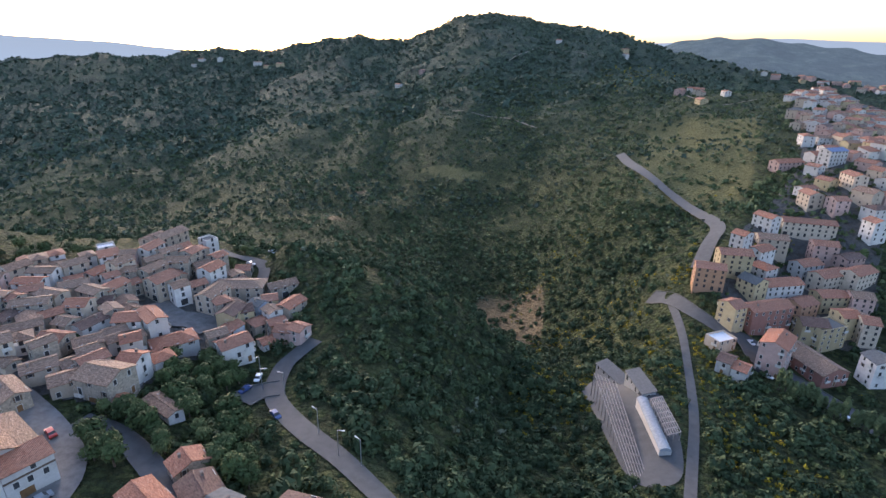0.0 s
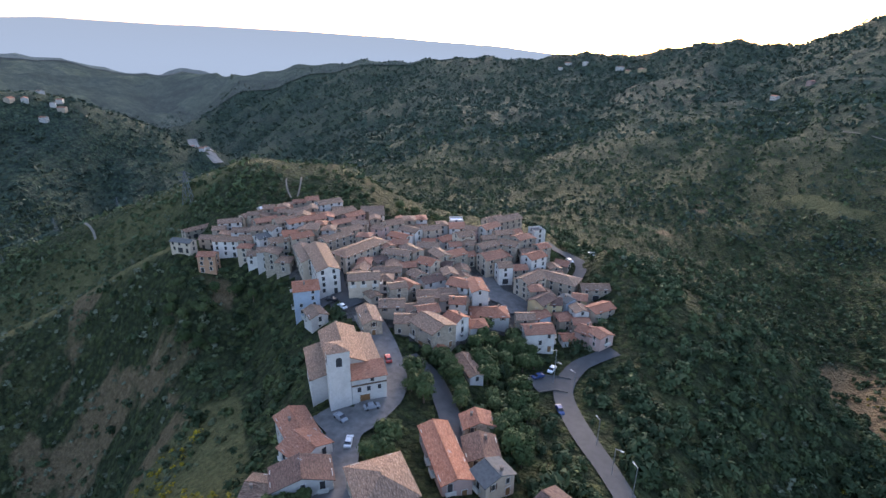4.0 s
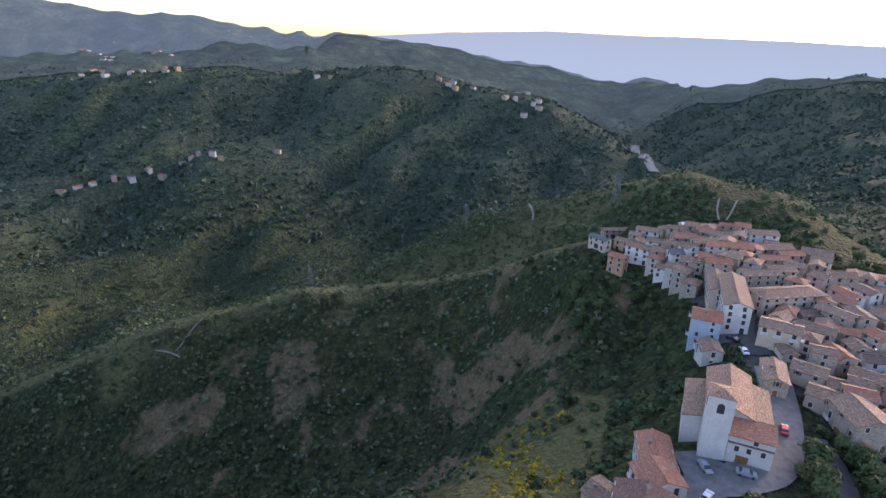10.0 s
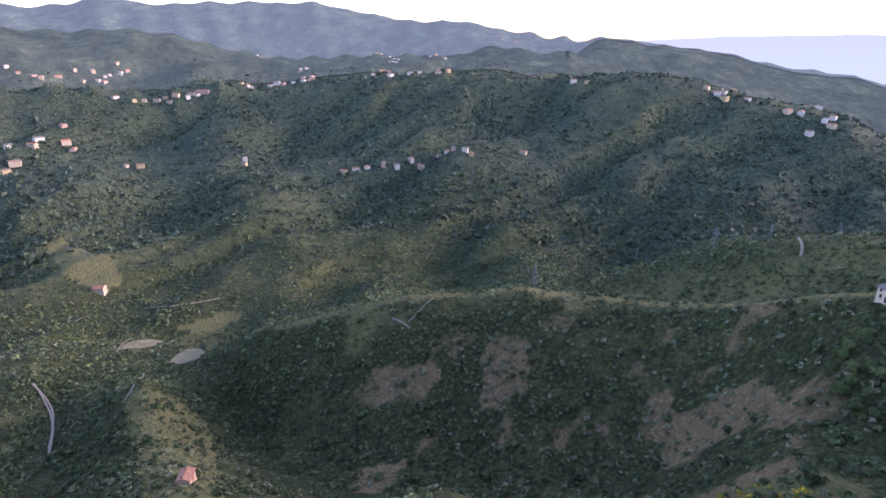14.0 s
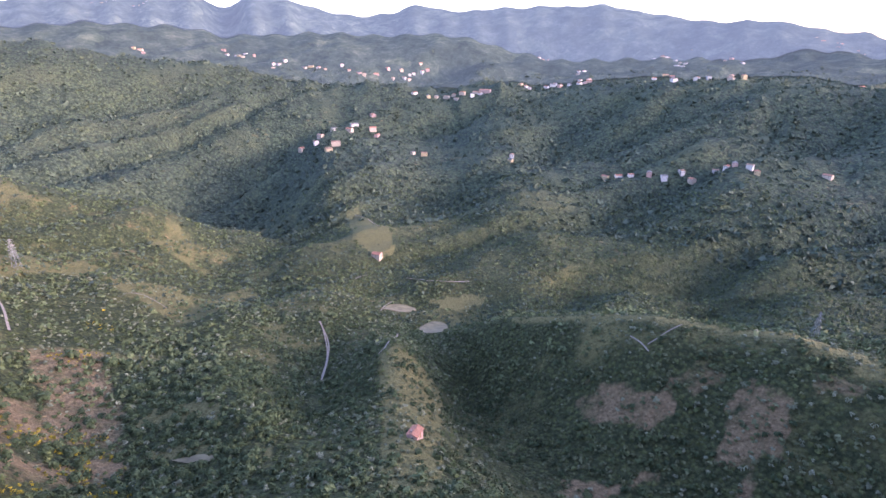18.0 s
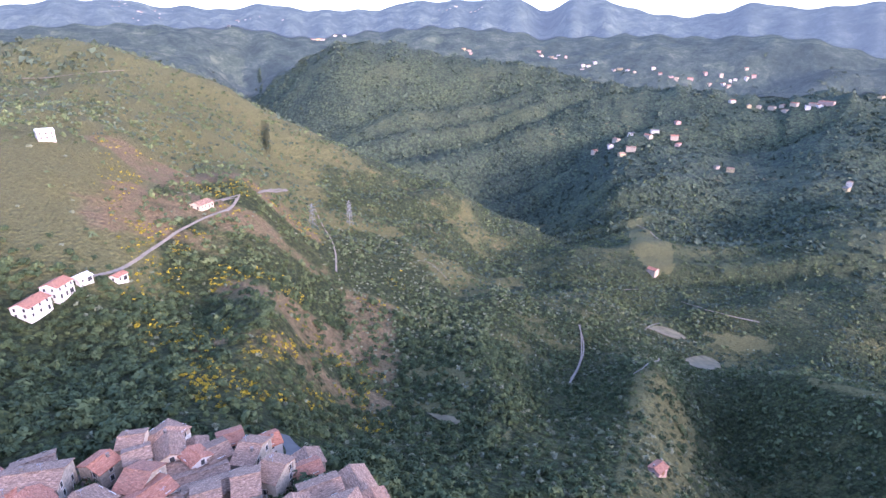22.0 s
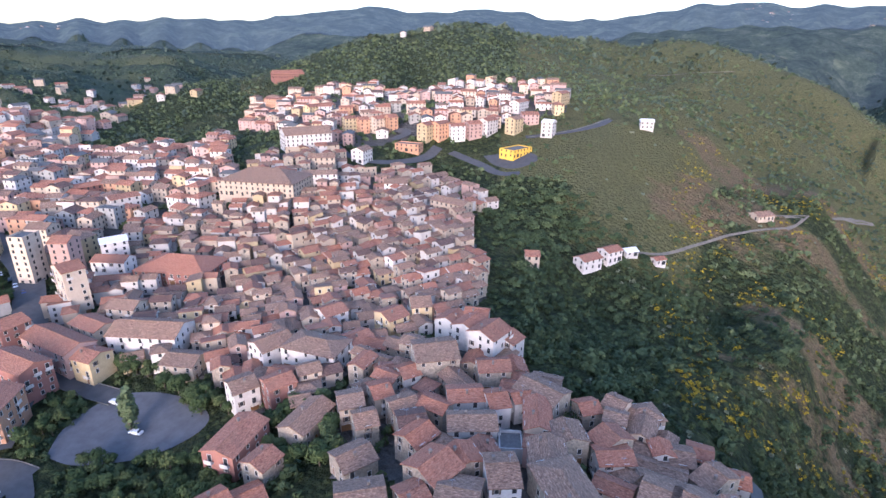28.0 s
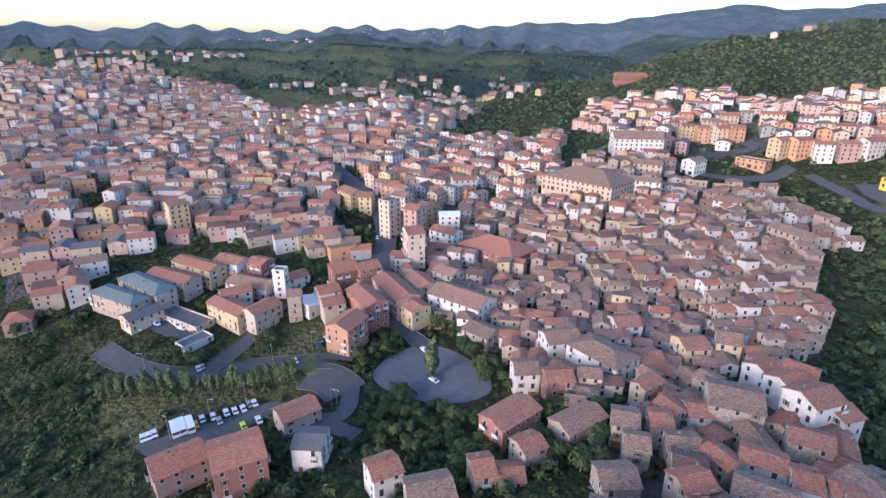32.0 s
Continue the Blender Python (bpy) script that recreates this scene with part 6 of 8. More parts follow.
house(79.2, -133.7, 6.8, 9.0, 88, 3, 'm', 'w', 'gable', 2, TOWN)
house(96.1, -140.9, 8.2, 8.0, 26, 3, 'r', 'c', 'gable', 2, TOWN)
house(276.0, -180.9, 46.3, 28.0, 27, 3, 'o', 'c', 'hip', 1, TOWN, 'long_building')
house(261.9, -208.6, 21.0, 9.6, 47, 3, 'o', 'w', 'gable', 1, TOWN)
house(326.5, -250.0, 33.3, 20.0, 66, 4, 'o', 'w', 'gable', 1, TOWN, 'apartment_building')
house(283.1, -228.6, 17.1, 9.6, 44, 3, 'o', 'c', 'gable', 1, TOWN)
house(280.9, -311.3, 19.6, 9.6, 18, 2, 'g', 'o', 'flat', 1, TOWN)
house(209.1, -349.9, 22.2, 13.0, 83, 2, 'g', 'Y', 'flat', 1, TOWN)
house(286.5, -267.1, 13.3, 9.6, 106, 3, 'o', 'w', 'gable', 1, TOWN)
house(230.4, -242.7, 14.3, 9.6, 42, 3, 'o', 'w', 'gable', 1, TOWN)
house(183.7, -239.1, 23.2, 9.6, 1, 3, 'o', 'c', 'gable', 1, TOWN, 'long_building')
house(283.9, -336.1, 14.1, 9.6, 95, 4, 'm', 'y', 'gable', 1, TOWN, 'apartment_building')
house(277.6, -345.5, 13.8, 9.6, 86, 4, 'm', 'o', 'gable', 1, TOWN, 'apartment_building')
house(267.1, -353.3, 11.6, 9.6, 55, 4, 'm', 'w', 'gable', 1, TOWN, 'apartment_building')
house(259.4, -365.0, 11.8, 9.6, 66, 4, 'm', 'p', 'gable', 1, TOWN, 'apartment_building')
house(254.7, -379.2, 16.2, 9.6, 91, 4, 'm', 'w', 'gable', 1, TOWN, 'apartment_building')
house(353.7, -316.9, 9.9, 9.6, 66, 4, 'm', 'y', 'gable', 1, TOWN, 'apartment_building')
house(342.4, -321.9, 8.7, 9.6, 66, 4, 'm', 'o', 'gable', 1, TOWN, 'apartment_building')
house(332.9, -330.4, 11.2, 9.6, 82, 4, 'm', 'c', 'gable', 1, TOWN, 'apartment_building')
house(322.9, -336.1, 8.4, 9.6, 66, 4, 'm', 'o', 'gable', 1, TOWN, 'apartment_building')
house(439.3, -355.8, 32.6, 9.6, 90, 3, 'm', 'y', 'gable', 1, TOWN, 'long_building')
house(555.9, -386.3, 25.4, 9.6, 9, 3, 'm', 'o', 'gable', 1, TOWN, 'long_building')
house(485.1, -381, 26.9, 9.6, 45, 3, 'm', 'p', 'gable', 1, TOWN, 'long_building')
house(237, -391.7, 12.4, 9.6, 87, 4, 'o', 'y', 'gable', 1, TOWN, 'apartment_building')
house(238, -417.3, 14.6, 9.6, 47, 3, 'm', 'p', 'gable', 1, TOWN)
house(207.1, -395, 9.2, 9.6, 9, 4, 'w', 'w', 'gable', 1, TOWN, 'apartment_building')
house(244.7, -486.7, 17.9, 9.6, 90, 4, 'm', 'y', 'gable', 1, TOWN, 'apartment_building')
house(235.7, -105.9, 34.2, 22.0, 30, 2, 'r', 'R', 'hip', 2, TOWN, 'long_building')
house(353.9, -93.4, 9.7, 9.6, 65, 3, 'o', 'c', 'gable', 1, TOWN)
house(377.7, -120.4, 20.1, 9.6, 90, 3, 'm', 'R', 'gable', 1, TOWN)
house(280.9, -60.8, 7.4, 9.6, 35, 8, 'g', 'c', 'flat', 1, TOWN, 'apartment_building')
house(239.0, -62.9, 8.1, 12.0, 89, 7, 'm', 'c', 'gable', 2, TOWN, 'apartment_building')
house(275.4, -73.5, 8.5, 9.6, 40, 6, 'm', 'p', 'gable', 1, TOWN, 'apartment_building')
house(337.4, -47.9, 16.5, 9.6, 21, 4, 'm', 'y', 'gable', 1, TOWN, 'apartment_building')
house(322.5, -55.6, 8.0, 9.6, 65, 4, 'm', 'y', 'gable', 1, TOWN, 'apartment_building')
house(330.4, -121.6, 15.7, 9.6, 86, 4, 'm', 'w', 'gable', 1, TOWN, 'apartment_building')
house(273.8, -92.7, 11.3, 9.6, 74, 4, 'w', 'w', 'gable', 1, TOWN, 'apartment_building')
house(330.7, 52.4, 10.5, 9.6, 113, 6, 'o', 'y', 'gable', 1, TOWN, 'apartment_building')
house(258.8, -86.0, 15.5, 9.0, 35, 3, 'm', 'w', 'gable', 2, TOWN)
house(325.7, -449.3, 14.9, 9.6, 31, 3, 'm', 'c', 'gable', 1, TOWN)
house(267.6, -449.4, 23.6, 9.6, 98, 3, 'm', 'w', 'gable', 1, TOWN, 'long_building')
house(625.7, -457.7, 38.6, 20.0, 70, 2, 'm', 'R', 'gable', 1, TOWN, 'long_building')
house(103.5, -251.4, 12.7, 8.0, 69, 2, 'm', 'w', 'gable', 1, TOWN)
house(97.5, -265.1, 10.3, 8.0, 69, 2, 'm', 'w', 'gable', 1, TOWN)
house(91.4, -277, 7.5, 6.0, 58, 1, 'w', 'w', 'gable', 1, TOWN)
house(117.2, -216.8, 6.7, 8.0, 34, 2, 'm', 'c', 'gable', 1, TOWN)
house(50.1, -406.9, 13.3, 9.6, 55, 1, 'o', 'c', 'gable', 1, TOWN)
house(146.8, -443.8, 10.1, 9.6, 26, 2, 'w', 'w', 'gable', 1, TOWN)
house(78.7, -287.6, 6.9, 5.0, 60, 1, 'm', 'w', 'gable', 1, TOWN)

# ---- eastern blocks ----
EAST = "blocks of the eastern quarter"
house(155.9, 197.3, 24.0, 13.0, 104, 2, 'o', 'R', 'gable', 2, EAST)
house(121.3, 206.4, 7.6, 10.0, 112, 2, 'w', 'c', 'flat', 2, EAST)
house(115.8, 189.5, 5.5, 8.0, 137, 2, 'b', 'w', 'gable', 2, EAST)
house(119.7, 184.9, 5.5, 8.0, 137, 2, 'r', 'w', 'gable', 2, EAST)
house(138.9, 195.8, 14.8, 10.0, 47, 5, 'r', 'p', 'gable', 2, EAST, 'apartment_building')
house(167.7, 218.2, 11.4, 9.6, 171, 4, 'b', 'y', 'gable', 2, EAST, 'apartment_building')
house(173.5, 217.3, 15.7, 9.6, 18, 4, 'g', 'y', 'flat', 2, EAST, 'apartment_building')
house(187.9, 225.4, 8.6, 9.6, 2, 4, 'r', 'y', 'gable', 1, EAST, 'apartment_building')
house(193.3, 218.5, 7.0, 9.6, 164, 4, 'm', 'c', 'gable', 1, EAST, 'apartment_building')
house(132.4, 221.9, 7.3, 9.6, 22, 4, 'm', 'y', 'gable', 2, EAST, 'apartment_building')
house(149.2, 224.4, 22.4, 9.6, 15, 4, 'm', 'R', 'gable', 2, EAST, 'apartment_building')
house(176, 239.6, 12.5, 9.6, 22, 3, 'm', 'o', 'gable', 1, EAST)
house(195.1, 247.9, 14.2, 9.6, 3, 3, 'm', 'y', 'gable', 1, EAST)
house(207.4, 243.9, 9.9, 9.6, 167, 3, 'o', 'p', 'gable', 1, EAST)
house(170.3, 250.7, 20.7, 9.6, 11, 3, 'r', 'w', 'gable', 1, EAST)
house(133.0, 249.3, 13.8, 9.6, 162, 4, 'm', 'o', 'gable', 1, EAST, 'apartment_building')
house(148.5, 258.1, 15.6, 9.6, 171, 4, 'm', 'y', 'gable', 1, EAST, 'apartment_building')
house(199.5, 276.3, 14.3, 9.6, 17, 3, 'm', 'w', 'gable', 1, EAST)
house(205.8, 265.5, 20.6, 9.6, 20, 3, 'm', 'c', 'gable', 1, EAST)
house(219.1, 263.4, 16.7, 9.6, 25, 3, 'm', 'c', 'gable', 1, EAST)
house(162.8, 279.5, 7.5, 9.6, 125, 3, 'r', 'w', 'gable', 1, EAST)
house(184.9, 288.2, 15.3, 9.6, 165, 3, 'o', 'c', 'gable', 1, EAST)
house(214.5, 287.1, 12.6, 9.6, 165, 4, 'm', 'p', 'gable', 1, EAST, 'apartment_building')
house(217.9, 309.9, 28.6, 9.6, 165, 3, 'm', 'c', 'gable', 1, EAST, 'long_building')
house(256.8, 405.6, 22.9, 9.6, 14, 2, 'r', 'p', 'gable', 1, EAST, 'long_building')
house(282.8, 396.1, 16.7, 9.6, 18, 4, 'u', 'w', 'gable', 1, EAST, 'apartment_building')
house(233.3, 335.9, 11.4, 9.6, 93, 3, 'm', 'c', 'gable', 1, EAST)
house(242.5, 324.0, 9.3, 9.6, 4, 3, 'm', 'p', 'gable', 1, EAST)
house(266.1, 347.5, 13.4, 9.6, 90, 3, 'm', 'c', 'gable', 1, EAST)
house(247.8, 297.2, 8.8, 9.6, 98, 4, 'm', 'w', 'gable', 1, EAST, 'apartment_building')
house(177.4, 189.1, 8.7, 9.6, 91, 4, 'g', 'w', 'gable', 2, EAST, 'apartment_building')

# outlines of the built-up quarters
OLD_CORE = [(239, -51), (186, -57), (153, -74), (131, -67), (111, -75), (116, -99), (118, -112), (111, -138), (112, -172), (138, -201), (170, -237), (225, -257), (248, -221), (275, -158), (307, -116), (261, -79)]
QUARTER_FILL = [(104, -78), (119, -115), (79, -136), (68, -125), (41, -122), (29, -129), (8, -127), (4, -110), (45, -71), (80, -68)]
QUARTER_END = [(19, -125), (3, -121), (-12, -95), (-17, -85), (1, -72), (7, -89)]
WEST_NEW = [(307, 85), (309, 28), (267, -25), (242, -45), (342, -36), (413, -54), (492, -154), (572, -43), (717, 159)]
MID_NEW = [(385, -50), (254, -77), (290, -166), (448.8, -261.7), (492, -154), (460, -104)]
UPPER = [(488.2, -297.9), (599.4, -381.1), (408.6, -542.3), (300.6, -587), (225, -465), (256.3, -398.8), (291, -334), (315, -281)]
FAR_WEST = [(285, 126), (1288.8, 460.4), (1190.5, 202.8), (1001.9, 34.4), (580, 72), (418, 120), (322, 93), (288, 103)]
VILLAGE_FILL = [(-223.6, 126), (-224.2, 179.3), (-173.7, 197.1), (-129, 200), (-106.9, 217.7), (-77, 198), (-55.7, 184.2), (-52.3, 165.5), (-67, 159), (-80, 143), (-84, 115), (-104, 116), (-116, 112), (-154, 124), (-197, 128)]
UPPER_MID = [(278, -160), (245, -218), (221, -253), (173, -245), (171, -262), (218.5, -288.3), (250.5, -293.9), (273, -241), (316, -272), (335, -214.2)]
LOWER_WEST = [(256, 117), (335, 142), (316, 94), (271, 81), (261, 106)]
SUBURB = [(717, 162), (904.6, 195.5), (835.2, 34.7), (663, -12), (651, -99), (732, -170), (636.5, -200.3), (593.6, -220.3), (492, -154), (588, 6)]
EAST_PLAN = [(164.6, 291.7), (132, 236), (154.6, 214.3), (195, 211.2), (675, 894), (404.6, 662.4), (270, 409), (218, 349)]

# scattered farms and hamlets: ends of each row in plan, how many, and how loose
HAMLETS_0 = [(-181, -2755, -369, -2740, 10), (-1026, -3490, -1331, -3297, 8), (-1131, -2251, -1186, -2103, 10), (-1203, -1995, -1489, -1695, 18), (-1522, -1683, -1679, -1607, 16), (-1236, -1299, -1391, -1076, 24), (-1732, -1201, -1898, -978, 26), (-2089, -1376, -2641, -1619, 8), (-2011, -1123, -2028, -1091, 3), (-2615, -1155, -2162, -747, 20), (-1978, -802, -2009, -745, 6), (-1087, -523, -1063, -454, 10), (-1079, -419, -1098, -391, 6), (-1119, -374, -1132, -353, 4), (-824, -1310, -791, -1032, 4), (-858, -1194, -1045, -1231, 6), (-947, -982, -993, -958, 4), (-1032, -733, -1068, -723, 2)]
HAMLETS_1 = [(-479, -566, -484, -564, 1), (107, -2843, -120, -3554, 8), (-847, -2369, -884, -2340, 3), (-1168, -334, -1131, -242, 7), (-1200, -162, -1214, -138, 2), (-2067, -210, -1659, -96, 6), (-1610, -54, -1600, -16, 3), (-1547, 262, -1559, 386, 12), (-1469, 427, -1414, 529, 8), (-1370, 465, -1368, 471, 1), (-3022, -451, -2874, -205, 6), (-2899, -968, -2360, -638, 5), (-958, -973, -984, -953, 3), (-1035, -734, -1058, -722, 2), (-1028, -1245, -989, -1138, 5), (-2776, -924, -2265, -591, 8), (-3008, -534, -2876, -329, 5), (-1897, 566, -1493, 529, 4)]
HAMLETS_2 = [(-1580, -608, -1648, -411, 10), (-1521, 872, -1203, 720, 7), (-2003, 288, -1573, 384, 8), (-738, 1680, -639, 1658, 3), (-562, 1620, -459, 1598, 4), (-69, 1274, -60, 1263, 1), (-95, 1190, -62, 1140, 2), (295, 1569, 311, 1531, 2), (491, 1574, 496, 1541, 1), (365, 859, 353, 718, 4), (732, 1324, 745, 1299, 2), (788, 1263, 814, 1242, 3), (412, 641, 448, 626, 8), (858, 1216, 892, 1151, 10), (399, 543, 522, 661, 8), (1322, 471, 1212, 292, 16), (1610, 383, 1440, 139, 14), (1452, 164, 1490, 79, 8)]
HAMLETS_3 = [(1467, 66, 1834, -78, 5), (2849, 25, 2268, -227, 10), (3032, -277, 3062, -664, 12), (3024, -717, 2944, -974, 5), (955, 114, 853, 46, 7), (1015, -38, 998, -80, 5), (773, -102, 877, -187, 14), (972, -139, 1025, -209, 10), (1062, -272, 1034, -309, 5), (840, -269, 658, -256, 5), (849, -339, 668, -298, 3), (652, -118, 613, -224, 10), (611, -673, 597, -677, 1), (1057, -273, 1023, -307, 5), (1356, -572, 1316, -597, 3), (940, -285, 925, -362, 12), (834, -326, 649, -303, 8), (607, -671, 603, -672, 1)]
HAMLETS_4 = [(729, -3611, 446, -3556, 6), (294, -3499, 89, -2808, 8), (757, -3684, 542, -3489, 6), (223, -3665, 20, -3592, 5)]
HAMLETS = HAMLETS_0 + HAMLETS_1 + HAMLETS_2 + HAMLETS_3 + HAMLETS_4


# groves and garden trees: how many, size, outline in plan
grove(14, 0.9, [(269.1, 121.9), (263.3, 93.3), (230.2, 78.9), (225.2, 96.1), (240.4, 112.5)])
grove(10, 0.8, [(210.4, 101), (209.5, 74.2), (187.6, 74.5), (190.8, 92.7)])
grove(16, 1, [(-91.2, 103.2), (-79.3, 116.9), (-60.4, 97.1), (-67.3, 92.5), (-78.5, 94.3)])
grove(34, 1, [(-86.4, 138), (-67.4, 147.1), (-58, 137.5), (-40.2, 91.1), (-44.5, 87.2), (-63.4, 110.9)])
grove(4, 1, [(-71.3, 73.1), (-68.5, 79.6), (-62.5, 73.3), (-67.2, 67.5)])
grove(44, 0.68, [(156.3, -17.9), (148.6, -38.4), (121.1, -52.7), (119, -43), (101.3, -50.3), (125.6, -21.8), (153.1, -12)])
grove(14, 0.7, [(156.3, -17.9), (174.4, -24.2), (187.5, -43.3), (180.3, -44.6), (165.8, -26.4)])
grove(24, 0.9, [(205.1, -50.6), (179.8, -64), (145.3, -67.6), (129.1, -66), (137.9, -60.1), (167.1, -61.5)])
grove(26, 0.9, [(115.5, -62.8), (115, -77.8), (104.3, -82.4), (85.5, -67.1), (91.2, -54.6), (99.1, -35.4), (106.8, -36.8)])
grove(10, 0.8, [(362.2, -49.5), (285, -55.9), (254.7, -53.1), (275, -43.2)])
grove(18, 0.9, [(607.2, 92.8), (566.4, 7.5), (495.2, -8.1), (505.9, 69.7)])
grove(8, 0.8, [(206.1, 43.1), (202.9, 28.6), (186, 22.9), (190.8, 40.1)])
grove(8, 0.8, [(201.9, 19.3), (214.8, 6.9), (202.7, 1.4), (190.3, 12)])
grove(6, 0.8, [(-77.9, 48), (-72.9, 54.8), (-64.7, 52.8), (-71.6, 45.3)])
grove(6, 0.7, [(-96.2, 213.1), (-90.1, 236.8), (-72.4, 207.6), (-81.1, 207.3)])
grove(10, 0.9, [(-189.3, 216.4), (-146.9, 217.3), (-143.2, 203.6), (-178.5, 202.1)])
grove(22, 0.8, [(-214.9, 95.6), (-196.8, 110), (-165.7, 118.5), (-160.3, 109.1), (-171.8, 84.3)])
grove(4, 0.7, [(248.3, 36.4), (240.5, 29.7), (222.7, 29.2), (225.1, 34.3)])
ROADSIDE_ROW = [(132.1, 181.1), (147.8, 162.0), (157.2, 148.0)]
CYPRESS_ROW = [(188.2, 62.7), (171.5, -1.3)]
LAMP_POSTS = [(-45.5, 132.7), (-30.7, 111.4), (-24.1, 103.4), (-18.4, 101.3), (-52.7, 134.6), (155.1, 37.8), (161.8, 26.7), (166.8, 15.7), (160.0, 49.7), (189.4, 6.3), (178.1, -22.6), (188.5, -8.6), (199.4, 51.9), (150.1, -11.2), (149.1, -12.8), (-55.3, 141.3)]
CARS_0 = [(-75.4, 70.2, 'w'), (-83.4, 75.4, 'g'), (-79.4, 82.5, 'g'), (-140.0, 121.5, 'b'), (-136.9, 122.4, 'k'), (-135.8, 124.3, 'b'), (-131.7, 118.8, 'k'), (-124.2, 116.6, 'w'), (-89.9, 100.9, 'r'), (-83.9, 218.5, 'w'), (-77.1, 227.8, 'w'), (-56.0, 140.6, 'w'), (-57.4, 133.4, 'b'), (-167.7, 195.8, 'w'), (-44.7, 121.0, 'b'), (137.9, 211.0, 'w'), (130.7, 190.0, 'k'), (133.0, 187.8, 'w'), (122.8, 188.6, 'g'), (140.9, 197.7, 'w'), (149.8, 163.6, 'w'), (163.6, 22.0, 'w'), (163.8, 19.3, 'w'), (164.2, 16.7, 'w'), (162.5, 25.9, 'w'), (162.0, 29.2, 'w'), (159.4, 30.9, 'y'), (160.2, 33.9, 'w'), (158.8, 44.5, 'w'), (158.6, 46.1, 'w')]
CARS_1 = [(159.4, 42.9, 'w'), (153.7, 16.4, 'Y'), (154.9, 11.7, 'w'), (159.4, 23.9, 'g'), (165.9, 14.7, 'g'), (165.7, 13.1, 'w'), (143.4, 4.2, 'b'), (207.1, -33.0, 'k'), (203.5, -37.5, 'w'), (200.1, -34.9, 'b'), (195.0, -31.5, 'k'), (217.5, -34.0, 'g'), (209.6, -41.9, 'b'), (200.0, -46.6, 'w'), (194.5, -48.1, 'b'), (191.6, -49.4, 'k'), (171.5, -48.5, 'w'), (152.1, -46.3, 'w'), (185.4, -17.9, 'k'), (181.3, -18.2, 'r'), (192.1, -13.7, 'w'), (188.8, -11.2, 'b'), (183.8, -1.7, 'w'), (194.3, 33.1, 'w'), (195.0, 31.8, 'g'), (235.2, 48.1, 'w'), (231.9, 46.2, 'w'), (228.4, 44.0, 'w'), (225.4, 41.9, 'w'), (226.5, 40.0, 'w')]
CARS_2 = [(232.4, 52.6, 'w'), (230.6, 59.3, 'w'), (132.3, -129.2, 'b'), (130.7, -130.4, 'w'), (129.1, -131.7, 'k'), (127.8, -133.1, 'b'), (126.1, -134.2, 'w'), (124.6, -135.4, 'g'), (123.1, -136.6, 'w'), (122.2, -138.3, 'b'), (120.1, -140.1, 'k'), (118.9, -144.2, 'w'), (279.8, -53.0, 'w'), (271.4, -53.5, 'b'), (288.1, -53.3, 'k'), (297.6, -52.2, 'w')]
CARS = CARS_0 + CARS_1 + CARS_2
BUSES = [(157.6, 36.7), (158.3, 34.7), (158.5, 32.3)]
PYLONS = [(-505.5, -38.1, 26), (-936, 298.2, 24), (-1065.9, 447.7, 24), (-508.2, 118.6, 22), (-333.5, 183.4, 22), (-920.2, 98.6, 22), (-82.4, -623.2, 22), (-79.1, -597.4, 24), (-33.5, -528.4, 24)]
CHURCH_BACK = (-121.4, 107.3)
CHURCH_FRONT = (-85.2, 81.1)
HUT = (-138, -141)
ISLAND = (178.3, -7.8)
CARPARK_TREE = (154.3, -46.0)
PERGOLA_A = [(60.1, 181.0), (66.8, 175.5), (61.5, 120.3), (56.9, 120.5)]
PERGOLA_B = [(73.6, 158.4), (78.0, 159.8), (77.3, 141.3), (72.3, 139.7)]
VAULT = [(71.7, 160.9), (70.3, 134.7)]
SHED_ROW = [(68.4, 198.9), (75.0, 181.7), (76.6, 166.4)]


OLD_ROOFS, OLD_WALLS = "ooooommmrbo", "sswwwccpcyw"
NEW_ROOFS, NEW_WALLS = "mmmmmrroobog", "wwwcccypwcpgo"
fill(VILLAGE_FILL, 6.2, (5, 7.2), (4.6, 6.2), (2, 2, 3), "ooooommr", "ssscww", VILLAGE, 2, axis=60, snug=0.34)
fill(QUARTER_FILL, 6.5, (5.5, 8.6), (5, 7), (2, 2, 3), "ooooommr", "ssscw", QUARTER, 3, axis=20, snug=0.34)
fill(QUARTER_END, 6.5, (5.5, 8.6), (5, 7), (2, 2), "ooooommr", "ssscw", QUARTER, 33, axis=20, snug=0.34)
fill(OLD_CORE, 6.0, (5.4, 8.4), (5, 6.8), (2, 2, 3), OLD_ROOFS, OLD_WALLS, "houses of the old town", 4, axis=65, kind="town_house", join="core", beyond=232, snug=0.3)
fill(UPPER_MID, 7.0, (6, 9.5), (5.5, 7.6), (2, 2, 3), OLD_ROOFS, OLD_WALLS, TOWN, 14, axis=65, keep=0.85, join="core")
fill(LOWER_WEST, 12.0, (9, 14), (8, 10.5), (2, 3, 3), NEW_ROOFS, NEW_WALLS, TOWN, 15, axis=80, keep=0.75, join="west")
fill(MID_NEW, 10.6, (8, 13), (7.5, 10), (2, 3, 3, 4), NEW_ROOFS, NEW_WALLS, TOWN, 5, axis=35, keep=0.85, kind="town_building", snug=0.38)
fill(WEST_NEW, 10.2, (8, 13), (7, 9.6), (2, 2, 3, 3, 4), NEW_ROOFS, NEW_WALLS, TOWN, 6, axis=80, keep=0.82, join="west", snug=0.38)
fill(FAR_WEST, 12.0, (8, 14), (7.5, 10.5), (2, 2, 3, 3, 4), NEW_ROOFS, NEW_WALLS, TOWN, 7, axis=95, keep=0.7, join="west")
